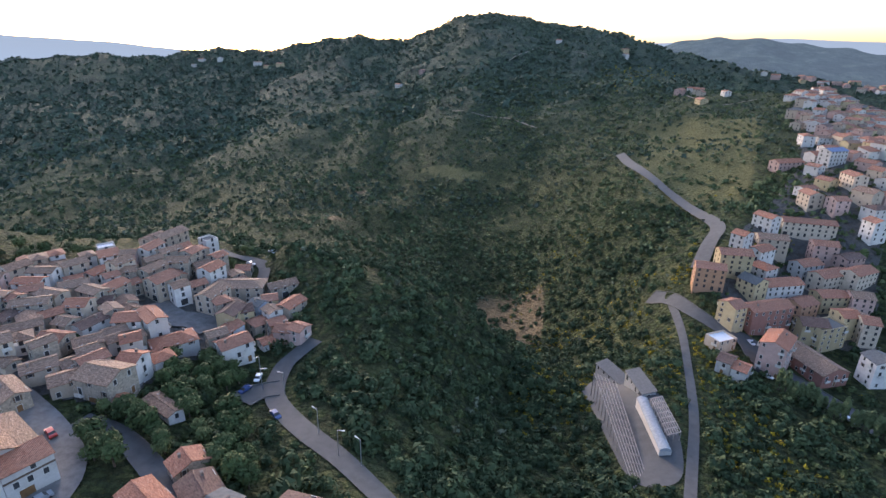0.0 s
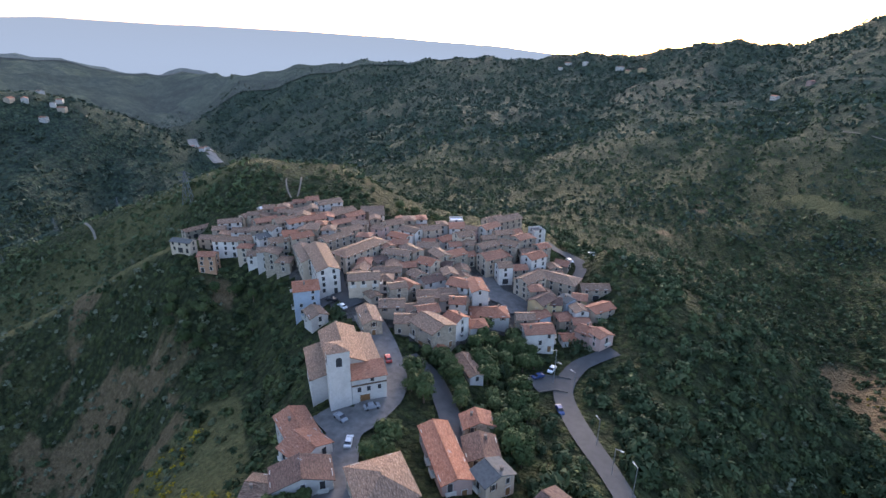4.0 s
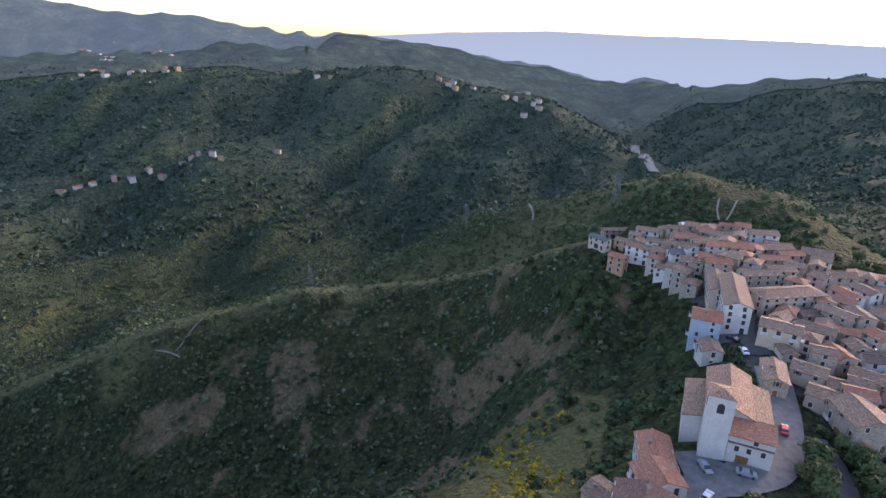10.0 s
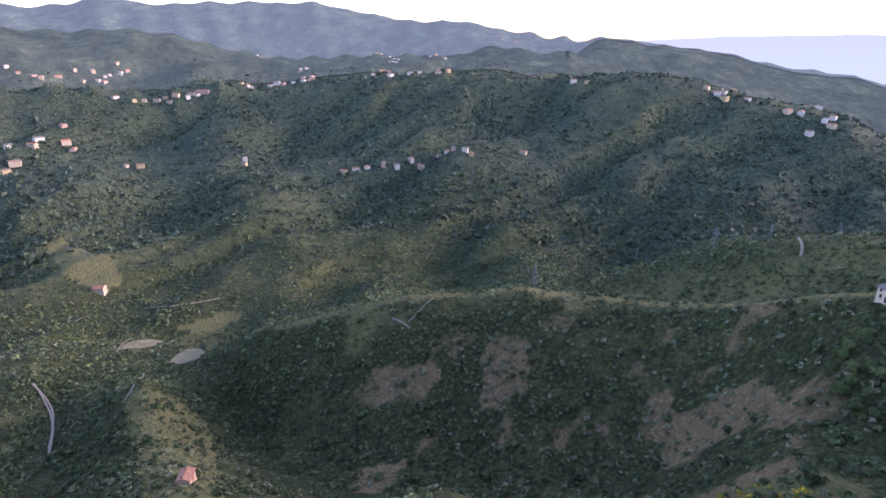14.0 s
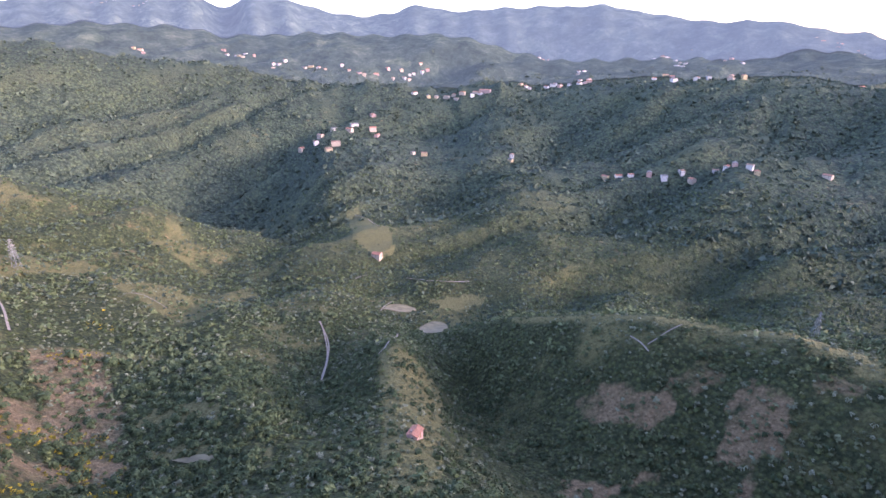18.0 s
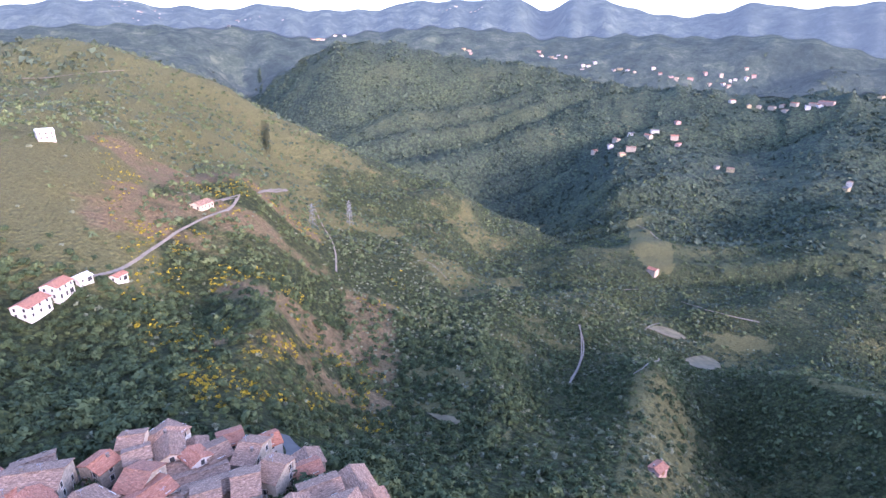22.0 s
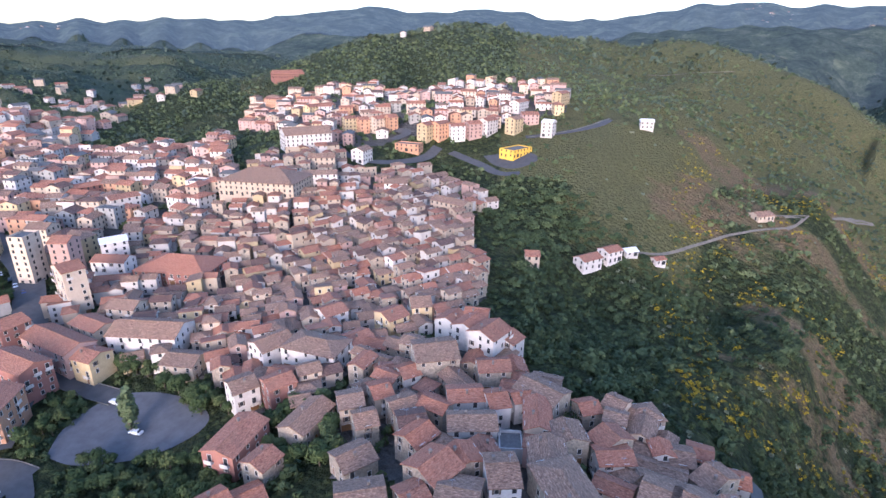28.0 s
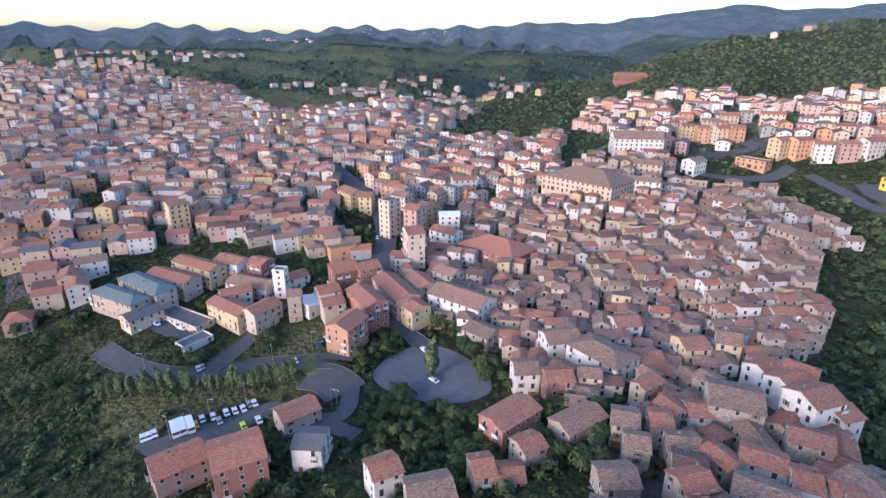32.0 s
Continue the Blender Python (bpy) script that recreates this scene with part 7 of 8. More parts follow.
fill(UPPER, 12.5, (9, 17), (7.5, 9.5), (2, 2, 3, 3), NEW_ROOFS, NEW_WALLS, TOWN, 8, axis=125, keep=0.5, kind="town_building", join="upper", beyond=560)
fill(SUBURB, 15.0, (9, 16), (8, 11), (2, 2, 3, 4), NEW_ROOFS, NEW_WALLS, TOWN, 9, axis=100, keep=0.75, join="suburb")
fill(EAST_PLAN, 14.0, (9, 14), (8, 10.5), (2, 2, 3, 3), NEW_ROOFS, "wwwccypw", EAST, 10, axis=15, keep=0.55, kind="town_villa", join="east", beyond=400)
for k, words in (("upper", "tiled houses and flats of the upper town"), ("east", "villas and flats along the eastern slope")):
    if k in JOIN:
        finish_joined(k, k + "_houses", words)
finish_joined("core", "old_town_houses", "close-packed tiled houses of the upper old town")
finish_joined("west", "western_houses", "closely built tiled houses and flats of the western quarter")
finish_joined("suburb", "suburb_houses", "plastered houses of the far suburb between trees")
r = random.Random(12)
for x1, y1, x2, y2, n in HAMLETS:
    d = math.hypot(x1, y1)
    loose = 0.016 if x1 > 300 else 0.006
    for i in range(n * 2 if x1 > 300 else n):
        k = r.random()
        x, y = x1 + (x2 - x1) * k + r.gauss(0, d * loose), y1 + (y2 - y1) * k + r.gauss(0, d * loose)
        if math.hypot(x, y) < 4300 and free_at(x, y, 9):
            s = 1.0 if d < 1400 else 1.25
            joined_house("hills", x, y, r.uniform(9, 17) * s, r.uniform(8, 11) * s, r.uniform(0, 180), r.choice((2, 2, 3)), r.choice("mmrog"), r.choice("wwwccyp"), "gable", d < 1500)
finish_joined("hills", "hill_houses", "scattered pale farmhouses on the far slopes")

# ---- the church at the village's end ----
fx, fy = CHURCH_FRONT
bx, by = CHURCH_BACK
ax = math.degrees(math.atan2(by - fy, bx - fx))
ca, sa = math.cos(radians(ax)), math.sin(radians(ax))
cz = float(ground_z(fx, fy)[0])
church = new("church", wall_data(19, 9.5, -5, 9.0, 2.2, "gable", WALLS["w"]))
church.matrix_basis = pose(fx + ca * 14, fy + sa * 14, cz, 0, 0, ax)
tagged(church, "whitewashed village church with a square bell tower and old tiled roofs", "church")
child("roof", roof_data(19, 9.5, 9.0, 2.2, "gable", ROOFS["o"]), church, label="old mottled clay-tile roof")
side = child("aisle", wall_data(16, 4.5, -5, 5.6, 1.1, "shed", WALLS["w"]), church, pose(-1, 7.05, 0, 0, 0, 180))
child("aisle_roof", roof_data(16, 4.5, 5.6, 1.1, "shed", ROOFS["o"]), side)
side = child("aisle", wall_data(18, 4.5, -5, 6.0, 1.2, "shed", WALLS["w"]), church, pose(0, -7.05, 0, 0, 0, 0))
child("aisle_roof", roof_data(18, 4.5, 6.0, 1.2, "shed", ROOFS["o"]), side)
child("bell_tower", box_mesh("bell_tower", [(-2.7, -2.7, -5, 2.7, 2.7, 15.8, 0), (-2.9, -2.9, 15.8, 2.9, 2.9, 16.05, 0)], [WALLS["w"]]), church, pose(-12.0, 2.6, 0))
child("tower_roof", mesh_of("tower_roof", [(-3, -3, 16.05), (3, -3, 16.05), (3, 3, 16.05), (-3, 3, 16.05), (0, 0, 17.0)], [(0, 1, 4), (1, 2, 4), (2, 3, 4), (3, 0, 4), (3, 2, 1, 0)], [ROOFS["o"]]), church, pose(-12.0, 2.6, 0))
# belfry openings: solid dark panels, the shade inside put into their colour
arch = [(0.75 * math.cos(t), 0.75 * math.sin(t) + 1.2) for t in np.linspace(0, math.pi, 9)] + [(-0.75, -0.6), (0.75, -0.6)]
for turn in (0, 90, 180, 270):
    av = [(a, -2.76, 12.6 + b) for a, b in arch] + [(a, -2.4, 12.6 + b) for a, b in arch]
    af = [tuple(range(11))] + [(i, i + 11, (i + 1) % 11 + 11, (i + 1) % 11) for i in range(11)]
    child("belfry_opening", mesh_of("belfry_opening", av, af, [M_GLASS]), church, pose(-12.0, 2.6, 0, 0, 0, turn))
front = child("front_wing", wall_data(9.0, 5, -5, 7.4, 1.2, "shed", WALLS["w"]), church, pose(-12.1, -4.7, 0, 0, 0, 270))
child("front_roof", roof_data(9.0, 5, 7.4, 1.2, "shed", ROOFS["m"]), front)
for u, zz, kd in ((-1.2, 0.1, "garage"), (-2.6, 3.4, "window"), (-0.2, 3.4, "window"), (2.6, 3.4, "window"), (0.8, 6.0, "window")):
    child("window" if kd == "window" else "garage_door", OPEN_MESH[kd], front, pose(u, -2.5, zz))
child("ledge", box_mesh("ledge", [(-4.5, -0.3, 0, 4.5, 0.1, 0.3, 0)], [M_SHUTTER]), front, pose(0, -2.5, 5.4))
HOUSES.append((fx + ca * 13, fy + sa * 13, 15, 11, ca, sa))

# ---- cars and buses ----
CAR_PAINT = {k: simple("car_paint", c, 0.25, 0.1, 0.05) for k, c in
             {"w": (0.75, 0.75, 0.75), "g": (0.30, 0.31, 0.33), "b": (0.05, 0.08, 0.20), "k": (0.03, 0.03, 0.035), "r": (0.40, 0.04, 0.03), "y": (0.60, 0.40, 0.05), "Y": (0.55, 0.65, 0.05)}.items()}
CAR_WORDS = {"w": "white", "g": "grey", "b": "dark blue", "k": "black", "r": "red", "y": "ochre", "Y": "lime yellow"}


def car_body(paint):
    prof = [(-2.05, 0.35), (-2.1, 0.75), (-1.95, 0.98), (-1.55, 1.02), (-1.0, 1.42), (0.45, 1.45), (1.15, 0.98), (1.95, 0.86), (2.1, 0.6), (2.05, 0.35)]
    n = len(prof)
    wid = [0.84, 0.86, 0.84, 0.82, 0.66, 0.66, 0.80, 0.82, 0.82, 0.8]
    v = [(a, w, b) for (a, b), w in zip(prof, wid)] + [(a, -w, b) for (a, b), w in zip(prof, wid)]
    f = [(i, (i + 1) % n, (i + 1) % n + n, i + n) for i in range(n)] + [tuple(range(n - 1, -1, -1)), tuple(range(n, 2 * n))]
    glass = [0] * len(f)
    glass[3] = glass[5] = 1
    me = mesh_of("body", v, f, [paint, M_GLASS], glass)
    bm = bmesh.new()
    bm.from_mesh(me)
    bmesh.ops.recalc_face_normals(bm, faces=bm.faces)
    bm.to_mesh(me)
    bm.free()
    return me


WHEEL_V = [(0.31 * math.cos(t), s, 0.31 * math.sin(t) + 0.31) for s in (-0.11, 0.11) for t in np.linspace(0, 2 * math.pi, 13)[:-1]]
WHEEL = mesh_of("wheel", WHEEL_V, [tuple(range(12)), tuple(range(23, 11, -1))] + [(i, i + 12, (i + 1) % 12 + 12, (i + 1) % 12) for i in range(12)], [M_TYRE])
SIDE_GLASS = mesh_of("side_window", [(-1.35, 0, 1.04), (0.95, 0, 1.02), (0.4, 0, 1.38), (-0.95, 0, 1.37), (-1.35, 0.02, 1.04), (0.95, 0.02, 1.02), (0.4, 0.02, 1.38), (-0.95, 0.02, 1.37)],
                     [(0, 1, 2, 3), (7, 6, 5, 4), (0, 4, 5, 1), (1, 5, 6, 2), (2, 6, 7, 3), (3, 7, 4, 0)], [M_GLASS])
CAR_BODY = {k: car_body(m) for k, m in CAR_PAINT.items()}
r = random.Random(21)


def car(x, y, colour, heading):
    ob = new("car", CAR_BODY[colour])
    ob.matrix_basis = pose(x, y, float(ground_z(x, y)[0]) + 0.3, 0, 0, heading)
    tagged(ob, f"{CAR_WORDS[colour]} parked car on the asphalt", "car", "parked cars")
    for a in (-1.3, 1.3):
        for b in (-0.76, 0.76):
            child("wheel", WHEEL, ob, pose(a, b, 0))
    for s in (-1, 1):
        child("side_window", SIDE_GLASS, ob, pose(0, s * 0.76, 0, s * 14, 0, 0))


for x, y, colour in CARS:
    if math.hypot(x - 175, y - 25) < 40:
        head = 15
    elif ROAD_PTS:
        q = sorted(ROAD_PTS, key=lambda p: (p[0] - x) ** 2 + (p[1] - y) ** 2)[:2]
        head = math.degrees(math.atan2(q[1][1] - q[0][1], q[1][0] - q[0][0])) + r.uniform(-6, 6)
    car(x, y, colour, head)
for x, y in BUSES:
    ob = new("minibus", box_mesh("body", [(-3.4, -1.1, 0.45, 3.4, 1.1, 2.75, 0), (-3.42, -0.95, 1.5, -3.3, 0.95, 2.45, 1), (3.3, -0.95, 1.45, 3.43, 0.95, 2.5, 1),
                                          (-3.0, -1.12, 1.5, 3.0, 1.12, 2.35, 1), (-2.6, -0.9, 2.75, 2.6, 0.9, 2.85, 0)], [CAR_PAINT["w"], M_GLASS]))
    ob.matrix_basis = pose(x, y, float(ground_z(x, y)[0]) + 0.3, 0, 0, 15)
    tagged(ob, "white minibus parked in the yard's row", "bus", "parked buses")
    for a in (-2.2, 2.2):
        for b in (-1.0, 1.0):
            child("wheel", WHEEL, ob, pose(a, b, 0))

# ---- street lamps, pylons, sheds, pergolas ----
lamp_pole = box_mesh("street_lamp", [(-0.07, -0.07, -0.3, 0.07, 0.07, 8.0, 0), (-0.05, -0.05, 7.9, 1.6, 0.05, 8.02, 0)], [M_METAL])
lamp_head = box_mesh("lamp_head", [(1.1, -0.14, 7.84, 1.9, 0.14, 8.06, 0)], [M_FRAME])
for x, y in LAMP_POSTS:
    ob = new("street_lamp", lamp_pole)
    ob.matrix_basis = pose(x, y, float(ground_z(x, y)[0]), 0, 0, r.uniform(0, 360))
    tagged(ob, "tall steel street lamp beside the road", "street lamp", "street lamps")
    child("lamp_head", lamp_head, ob)


def strut_mesh(name, segs, w, mat):
    v, f = [], []
    for a, b in segs:
        a, b = Vector(a), Vector(b)
        d = (b - a).normalized()
        s = d.cross(Vector((0.31, 0.52, 0.79))).normalized() * w
        t = d.cross(s).normalized() * w
        n = len(v)
        v += [tuple(p + q) for p in (a, b) for q in (s + t, s - t, -s - t, t - s)]
        f += [(n + i, n + (i + 1) % 4, n + 4 + (i + 1) % 4, n + 4 + i) for i in range(4)]
    return mesh_of(name, v, f, [mat])


for x, y, h in PYLONS:
    z = float(ground_z(x, y)[0])
    legs, brace = [], []
    lev = [0, 0.25, 0.45, 0.62, 0.78, 1.0]
    wd = [2.6 * (1 - q) + 0.35 for q in lev]
    sg = [(-1, -1), (1, -1), (1, 1), (-1, 1)]
    for (a, wa), (b2, wb) in zip(zip(lev, wd), zip(lev[1:], wd[1:])):
        for i in range(4):
            p, q = sg[i], sg[(i + 1) % 4]
            legs.append(((p[0] * wa, p[1] * wa, a * h), (p[0] * wb, p[1] * wb, b2 * h)))
            brace.append(((p[0] * wa, p[1] * wa, a * h), (q[0] * wb, q[1] * wb, b2 * h)))
            brace.append(((q[0] * wa, q[1] * wa, a * h), (p[0] * wb, p[1] * wb, b2 * h)))
    ob = new("power_pylon", strut_mesh("power_pylon", legs, 0.1, M_PYLON))
    ob.matrix_basis = pose(x, y, z - 0.5, 0, 0, 35)
    tagged(ob, "steel lattice power pylon on the hillside", "pylon", "power pylons")
    child("bracing", strut_mesh("bracing", brace, 0.05, M_PYLON), ob)
    for q, ln in ((0.7, 4.2), (0.82, 5.0), (0.93, 3.6)):
        child("cross_arm", strut_mesh("cross_arm", [((-ln, 0, q * h), (ln, 0, q * h)), ((-ln, 0, q * h), (0, 0, q * h + 1.4)), ((ln, 0, q * h), (0, 0, q * h + 1.4))], 0.07, M_PYLON), ob)


def pergola(corners, rows, label):
    a, b, c, d = [Vector((*p, 0)) for p in corners]
    mid = (a + b + c + d) / 4
    z = float(ground_z(mid.x, mid.y)[0])
    ob = new("steel_frame_shelter", None)
    ob.location = (mid.x, mid.y, z)
    tagged(ob, label, "shelter")
    lo = min(float(ground_z(p.x, p.y)[0]) for p in (a, b, c, d)) - z - 0.5
    for k in range(rows + 1):
        u = k / rows
        p, q = a.lerp(d, u) - mid, b.lerp(c, u) - mid
        child("rafter", strut_mesh("rafter", [((p.x, p.y, 3.6), (q.x, q.y, 3.6))], 0.13, M_RUST), ob)
        for s in (p, q, (p + q) / 2):
            child("post", strut_mesh("post", [((s.x, s.y, lo), (s.x, s.y, 3.6))], 0.1, M_RUST), ob)
    for k in range(7):
        u = k / 6
        p, q = a.lerp(b, u) - mid, d.lerp(c, u) - mid
        child("purlin", strut_mesh("purlin", [((p.x, p.y, 3.78), (q.x, q.y, 3.78))], 0.09, M_RUST), ob)


pergola(PERGOLA_A, 14, "long bare steel frame of an open shelter")
pergola(PERGOLA_B, 7, "rusty bare steel frame beside the white shed")
(x1, y1), (x2, y2) = VAULT
ln, ang = math.hypot(x2 - x1, y2 - y1), math.degrees(math.atan2(y2 - y1, x2 - x1))
vx, vy = (x1 + x2) / 2, (y1 + y2) / 2
vt = np.linspace(0, math.pi, 13)
vv = [(s * ln / 2, 1.9 * math.cos(t), 2.2 + 1.2 * math.sin(t)) for s in (-1, 1) for t in vt]
vf = [(i, i + 1, i + 14, i + 13) for i in range(12)] + [tuple(range(12, -1, -1)), tuple(range(13, 26))]
ob = new("vaulted_shed", box_mesh("wall", [(-ln / 2, -1.85, -2.5, ln / 2, 1.85, 2.2, 0)], [WALLS["w"]]))
ob.matrix_basis = pose(vx, vy, float(ground_z(vx, vy)[0]), 0, 0, ang)
tagged(ob, "long white shed with a barrel-vaulted sheet roof", "shed")
child("roof", mesh_of("roof", vv, vf, [M_VAULT]), ob, label="white curved sheet roof")
for i in range(9):
    child("rib", strut_mesh("rib", [((-ln / 2 + ln * i / 8, 1.93 * math.cos(a), 2.2 + 1.23 * math.sin(a)), (-ln / 2 + ln * i / 8, 1.93 * math.cos(b2), 2.2 + 1.23 * math.sin(b2))) for a, b2 in zip(vt, vt[1:])], 0.05, M_METAL), ob)
HOUSES.append((vx, vy, ln / 2, 4, math.cos(radians(ang)), math.sin(radians(ang))))
for (a1, b1), (a2, b2) in zip(SHED_ROW, SHED_ROW[1:]):
    house((a1 + a2) / 2, (b1 + b2) / 2, math.hypot(a2 - a1, b2 - b1) - 0.5, 5, math.degrees(math.atan2(b2 - b1, a2 - a1)), 1, "g", "g", "shed", 1, "sheds of the yard", "shed")
house(HUT[0], HUT[1], 6.5, 5, 20, 1, "m", "p", "gable", 2, "scattered hill houses")

# ---- car park markings, roundabout island, lone cypress ----
x, y = ISLAND
th = np.linspace(0, 2 * math.pi, 25)[:-1]
gz = float(ground_z(x, y)[0])
iv = [(6.5 * math.cos(t), 4.5 * math.sin(t), 0.7) for t in th] + [(6.5 * math.cos(t), 4.5 * math.sin(t), -0.5) for t in th]
ob = new("traffic_island", mesh_of("traffic_island", iv, [tuple(range(24))] + [(i + 24, (i + 1) % 24 + 24, (i + 1) % 24, i) for i in range(24)], [M_MEADOW]))
ob.location = (x, y, gz)
tagged(ob, "grassy oval traffic island on the roundabout", "traffic island", kind="structure")
tree(CARPARK_TREE[0], CARPARK_TREE[1], 2.4, 7, "cypresses", r)
(x1, y1), (x2, y2) = CYPRESS_ROW
for k in range(30):
    u = k / 29
    tree(x1 + (x2 - x1) * u + r.gauss(0, 0.6), y1 + (y2 - y1) * u + r.gauss(0, 0.6), r.uniform(1.0, 1.5), 7, "cypresses", r)

for (x1, y1), (x2, y2) in zip(ROADSIDE_ROW, ROADSIDE_ROW[1:]):
    for k in range(12):
        u = (k + 0.5) / 12
        tree(x1 + (x2 - x1) * u + r.gauss(0, 0.5), y1 + (y2 - y1) * u + r.gauss(0, 0.5), r.uniform(1.0, 1.4), 7, "cypresses", r)

# ---- woods, olive groves and broom on the slopes ----
gen = np.random.default_rng(3)
BLOCK = [(hx, hy, max(hl, hd) * 0.72 + 0.8) for hx, hy, hl, hd, _, _ in HOUSES] + [(a, b, w + 1.2) for a, b, w in ROAD_PTS]


def blocked(x, y, pad):
    """Which of the points lie on houses, streets or yards, by a coarse grid of cells."""
    cells = {}
    for a, b, w in BLOCK:
        cells.setdefault((int(a // 40), int(b // 40)), []).append((a, b, w))
    out = np.zeros(len(x), bool)
    for i, (a, b) in enumerate(zip(x, y)):
        ci, cj = int(a // 40), int(b // 40)
        for u in (-1, 0, 1):
            for w in (-1, 0, 1):
                for p, q, rad in cells.get((ci + u, cj + w), ()):
                    if (a - p) ** 2 + (b - q) ** 2 < (rad + pad[i]) ** 2:
                        out[i] = True
    return out | in_any(OPEN_AREAS, x, y)


def wood(name, label, cat, mat, count, r0, r1, size, quads, leaf, density, seed, power=1.0, tri=True):
    g = np.random.default_rng(seed)
    rr = (g.random(count) * (r1 ** power - r0 ** power) + r0 ** power) ** (1 / power)
    bb = g.uniform(0, 360, count)
    x, y = plan_xy(bb, rr)
    keep = g.random(count) < density(x, y, bb, rr)
    x, y, rr = x[keep], y[keep], rr[keep]
    s = g.uniform(*size, len(x)) * np.where(g.random(len(x)) < 0.15, 1.35, 1.0)
    if r0 < 1000:
        ok = ~blocked(x, y, s * 0.5)
        x, y, rr, s = x[ok], y[ok], rr[ok], s[ok]
    z = ground_z(x, y)
    n = len(x)
    bank = [crown_points(quads, g, 4 + i % 4) for i in range(24)]
    pick = g.integers(0, 24, n)
    P, N = np.stack([b[0] for b in bank])[pick], np.stack([b[1] for b in bank])[pick]
    spin = g.uniform(0, 2 * math.pi, n)
    c, sn = np.cos(spin)[:, None], np.sin(spin)[:, None]
    tall = g.uniform(0.75, 1.15, n)[:, None]
    px = (P[..., 0] * c - P[..., 1] * sn) * s[:, None] + x[:, None]
    py = (P[..., 0] * sn + P[..., 1] * c) * s[:, None] + y[:, None]
    pz = P[..., 2] * s[:, None] * tall + z[:, None] - 0.15 * s[:, None]
    nx, ny = N[..., 0] * c - N[..., 1] * sn, N[..., 0] * sn + N[..., 1] * c
    cen = np.stack([px, py, pz], -1).reshape(-1, 3)
    nr = np.stack([nx, ny, N[..., 2]], -1).reshape(-1, 3)
    v, f = leaf_quads(cen, nr, (np.repeat(s, quads) * g.uniform(leaf * 0.7, leaf * 1.3, n * quads)), g, tri)
    ob = tagged(link_mesh(name, v, f, [mat]), label, cat, kind="stuff")
    ob.data.attributes.new("tone", "FLOAT", "POINT").data.foreach_set("value", np.repeat(g.random(n), len(v) // max(n, 1)).astype(np.float32))


def clumps(x, y, scale, seed, lo, hi):
    return step01(fbm(x, y, scale, 3, seed), lo, hi)


QUARTERS = [OLD_CORE, QUARTER_FILL, VILLAGE_FILL, UPPER_MID, WEST_NEW, MID_NEW, UPPER, FAR_WEST, EAST_PLAN, SUBURB]


def open_share(x, y):
    g, s = land_cover(x, y)
    return np.maximum(g * 0.8, s)


def deep_woods(x, y, b, r):
    """The deep woods below the village road, under the eastern road and below the town's northern edge."""
    return np.maximum.reduce([1.0 * in_any(WOOD_AREAS, x, y), zone(b, r, 333, 384, 85, 420), zone(b, r, 312, 345, 90, 235), zone(b, r, 384, 396, 85, 150),
                              0.8 * zone(b, r, 155, 212, 90, 320, 0.06)])


# slopes yellow with broom in plan
BROOM_AREAS = [
    [(71.5, 271.8), (77.6, 286.1), (100.1, 279.5), (116.8, 255.7), (126.5, 256.8), (111.9, 234.5), (94.3, 249.6)],
    [(116.8, 255.7), (130.2, 277.6), (146.6, 297), (155.5, 296.6), (137.6, 267.8), (123, 251)],
    [(31.5, -167.4), (30.9, -191.3), (22.6, -199.5), (7.2, -203.7), (-19.4, -228.5), (-14.5, -209.1), (15.4, -176.7)],
    [(37.4, -181.5), (24.7, -196.7), (7.2, -200.9), (-19.3, -232.8), (-12, -209.6), (11.1, -178.3), (29.4, -166.6)],
    [(14.7, -231.8), (-1.1, -253.4), (-3.3, -237.8), (11.7, -201.8), (21.4, -214.2)],
    [(-187, 33.7), (-130.4, 39.7), (-109.2, 44.5), (-104, 39.4)],
    [(352.9, 1327.4), (499.5, 1453.2), (598.1, 1408.4), (422.6, 1088), (266.6, 885.5)],
    [(35.7, -172.5), (30.4, -191.1), (19.7, -188.2), (22.3, -156.3)],
]


def broom_core(x, y, b, r):
    return in_any(BROOM_AREAS, x, y) * clumps(x, y, 14.0, 72, -0.35, 0.0)


def d_forest(x, y, b, r):
    d = 0.30 + 0.70 * clumps(x, y, 60.0, 51, -0.25, 0.05)
    hollow = step01(gully(x, y), 0.15, 0.5)
    d = d + (0.3 + 0.7 * np.maximum(hollow, 0.7 * clumps(x, y, 120.0, 58, -0.05, 0.12)) - d) * step01(r, 450, 600)
    d = np.maximum(d * (1 - 0.85 * open_share(x, y)), 0.97 * deep_woods(x, y, b, r) * (1 - 0.85 * land_cover(x, y)[1]))
    d = d * (1 - 0.5 * zone(b, r, 236, 330, 620, 3000)) * (1 - 0.55 * zone(b, r, 60, 126, 120, 345))
    d = np.maximum(d, 0.9 * valley_woods(b, r)) * (1 - 0.88 * in_any(MEADOWS, x, y)) * (1 - 0.85 * spur_rim(b, r))
    return d * (1 - 0.75 * broom_core(x, y, b, r)) * np.where(in_any(QUARTERS, x, y), 0.6, 1.0)


def d_tall(x, y, b, r):
    return deep_woods(x, y, b, r) * (1 - 0.9 * broom_core(x, y, b, r)) * (1 - 0.95 * land_cover(x, y)[1]) * (0.35 + 0.65 * clumps(x, y, 25.0, 53, -0.2, 0.1))


def d_town(x, y, b, r):
    return in_any([WEST_NEW, MID_NEW, FAR_WEST, LOWER_WEST, UPPER, SUBURB, EAST_PLAN], x, y) * (0.25 + 0.6 * clumps(x, y, 50.0, 59, -0.1, 0.15))


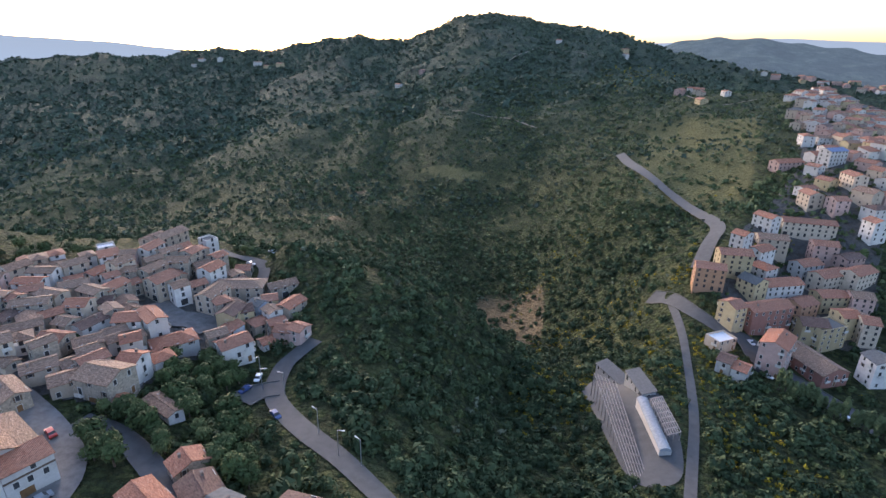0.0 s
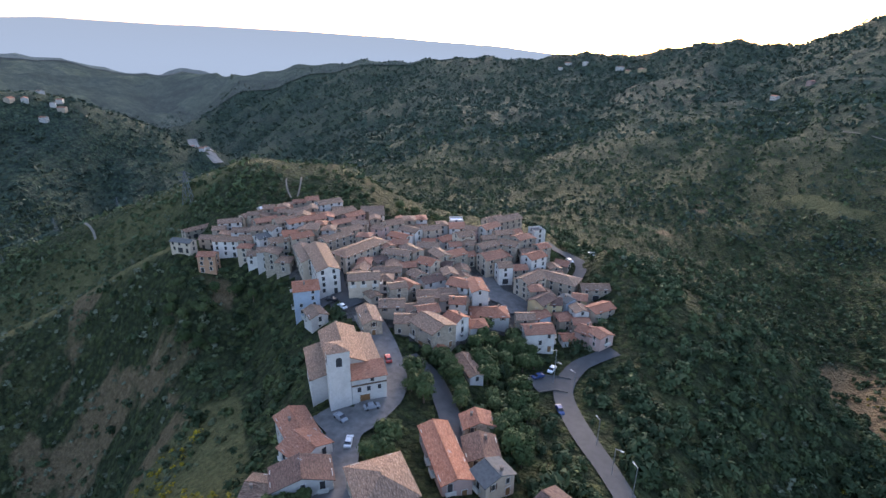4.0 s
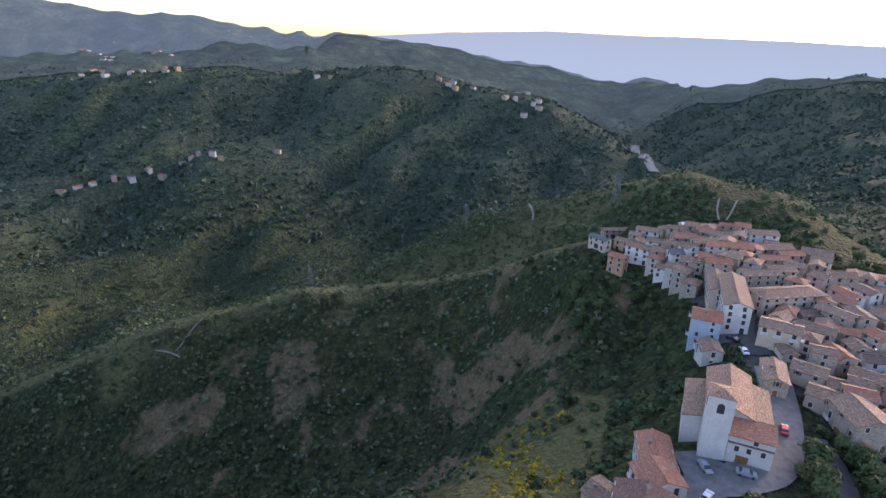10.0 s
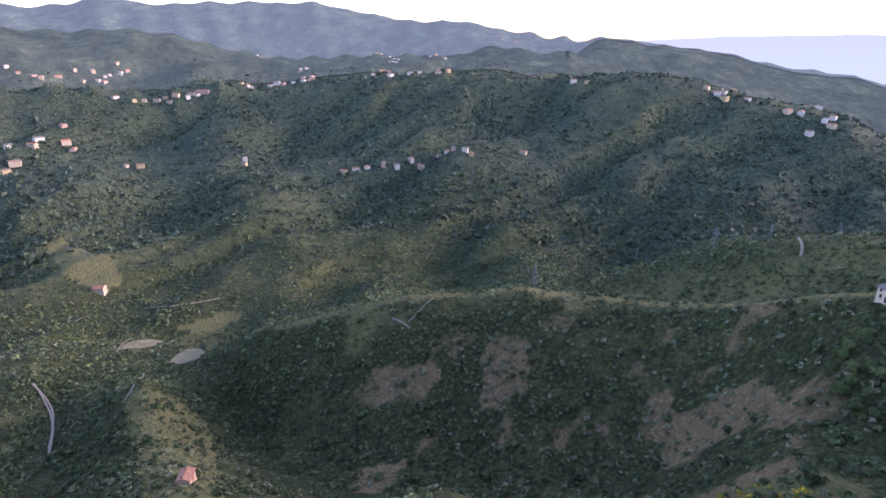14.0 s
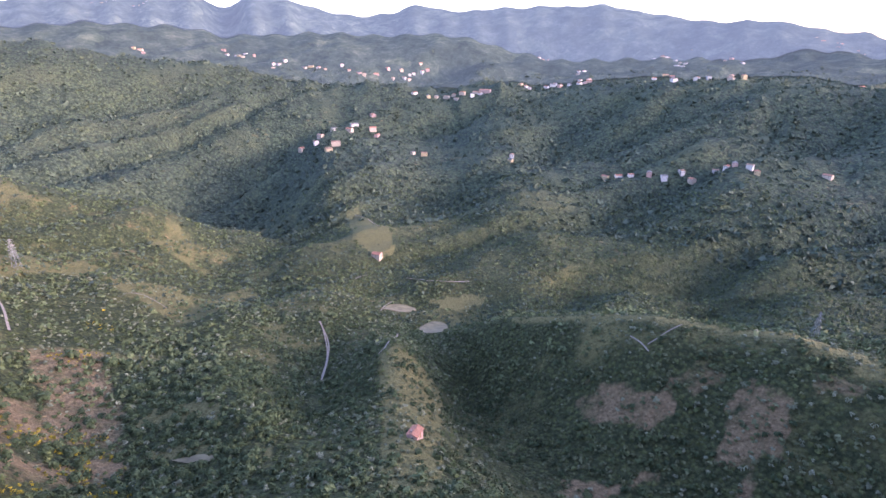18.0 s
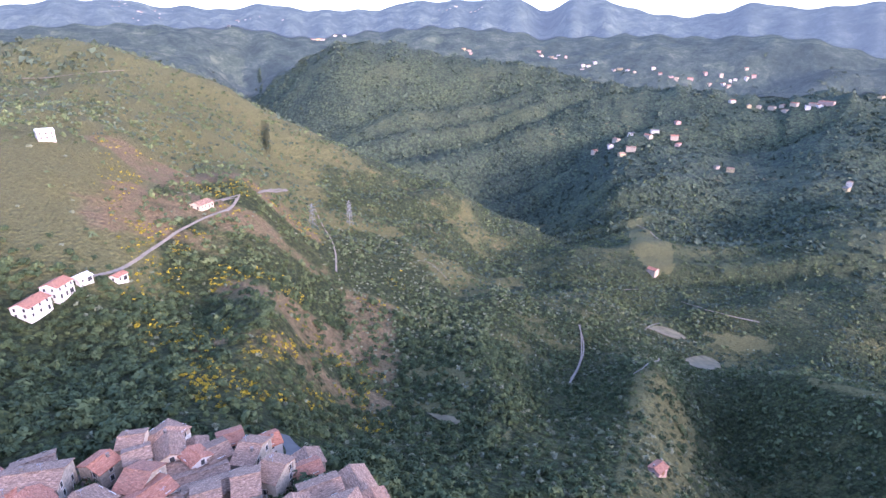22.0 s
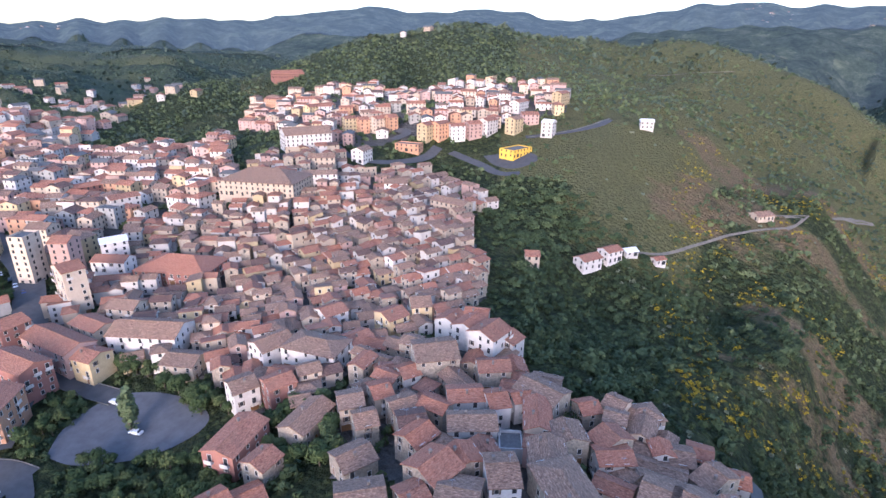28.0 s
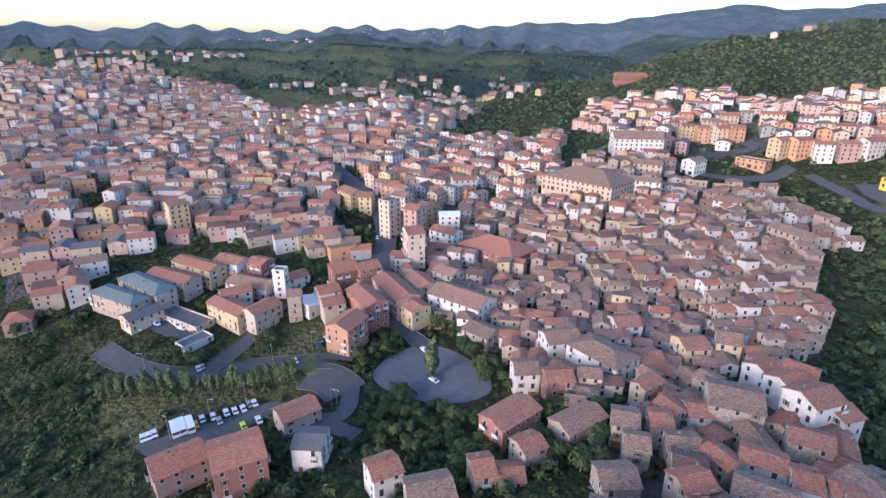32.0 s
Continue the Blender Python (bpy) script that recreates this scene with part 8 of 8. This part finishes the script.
def d_scrub(x, y, b, r):
    return (1 - 0.85 * spur_rim(b, r)) * zone(b, r, 56, 150, 105, 480) * (0.3 + 0.7 * clumps(x, y, 30.0, 57, -0.15, 0.1)) * (1 - 0.25 * land_cover(x, y)[1])


def d_olive(x, y, b, r):
    d = (0.2 + 0.8 * clumps(x, y, 80.0, 61, -0.15, 0.12)) * 0.85
    grove_zone = np.maximum(zone(b, r, 122, 178, 140, 640), zone(b, r, 52, 124, 175, 640))
    return d * np.maximum(grove_zone, 0.2) * (1 - built_up(x, y)) * (1 - 0.45 * open_share(x, y))


def d_broom(x, y, b, r):
    z = np.maximum.reduce([zone(b, r, 166, 196, 185, 520), zone(b, r, 315, 353, 150, 400), zone(b, r, 58, 74, 85, 150)])
    return np.maximum(clumps(x, y, 35.0, 71, 0.14, 0.2) * z * 0.7, broom_core(x, y, b, r))


wood("tall_woodland", "tall green trees in the steep woods", "woodland", M_DEEP, 13000, 88, 420, (2.2, 4.4), 110, 0.18, d_tall, 11, 1.5)
wood("woodland", "dense dark green woods on the near slopes", "woodland", M_DEEP, 11500, 95, 345, (1.2, 2.9), 54, 0.28, d_forest, 1, 1.6)
wood("woodland", "green scrub and small trees on the slopes", "woodland", M_LEAF, 13500, 95, 480, (0.8, 2.0), 40, 0.32, d_forest, 2, 1.6)
wood("town_trees", "green trees in the yards between the town houses", "trees", M_GARDEN, 22000, 150, 950, (1.5, 3.2), 34, 0.34, d_town, 13, 1.5)
wood("scrub", "dark evergreen bushes scattered over the spur", "bushes", M_SCRUB, 34000, 110, 480, (0.7, 1.9), 20, 0.42, d_scrub, 12, 1.7)
wood("olive_trees", "grey-green olive trees in loose rows on the spurs", "olive trees", M_OLIVE, 26000, 130, 620, (0.9, 1.7), 24, 0.40, d_olive, 3, 1.7)
wood("broom_bushes", "yellow flowering broom bushes on the slope", "bushes", M_BROOM, 110000, 85, 520, (0.6, 1.5), 20, 0.27, d_broom, 4, 1.5)
wood("broom_bushes", "far yellow broom bushes on the ridge", "bushes", M_BROOM, 30000, 700, 1500, (1.5, 3.0), 8, 0.5, broom_core, 14, 1.5)
wood("woodland", "distant woods covering the valley sides", "woodland", M_DARKLEAF, 80000, 330, 1150, (1.6, 3.2), 10, 0.5, d_forest, 5, 1.5)
wood("woodland", "distant scrub on the valley sides", "woodland", M_HAZYLEAF, 50000, 520, 1150, (1.4, 2.6), 6, 0.7, d_forest, 6, 1.5)
wood("woodland", "far woods on the opposite ridges", "woodland", M_HAZYLEAF, 105000, 900, 2300, (2.4, 4.8), 4, 1.0, d_forest, 7, 1.3)

# ---- land cover of the ground sheet, and its haze tint by distance ----
gv = np.empty(len(ground.data.vertices) * 3, np.float32)
ground.data.vertices.foreach_get("co", gv)
gx, gy = gv.reshape(-1, 3)[:, 0].astype(float), gv.reshape(-1, 3)[:, 1].astype(float)
grass, soil = land_cover(gx, gy)
paved = in_any([OLD_CORE, QUARTER_FILL, VILLAGE_FILL, UPPER_MID], gx, gy) * 1.0
paved = np.maximum(paved, 0.55 * in_any([WEST_NEW, MID_NEW, UPPER, FAR_WEST, EAST_PLAN], gx, gy))
# weight of the painted haze tint, rising with distance from the drone
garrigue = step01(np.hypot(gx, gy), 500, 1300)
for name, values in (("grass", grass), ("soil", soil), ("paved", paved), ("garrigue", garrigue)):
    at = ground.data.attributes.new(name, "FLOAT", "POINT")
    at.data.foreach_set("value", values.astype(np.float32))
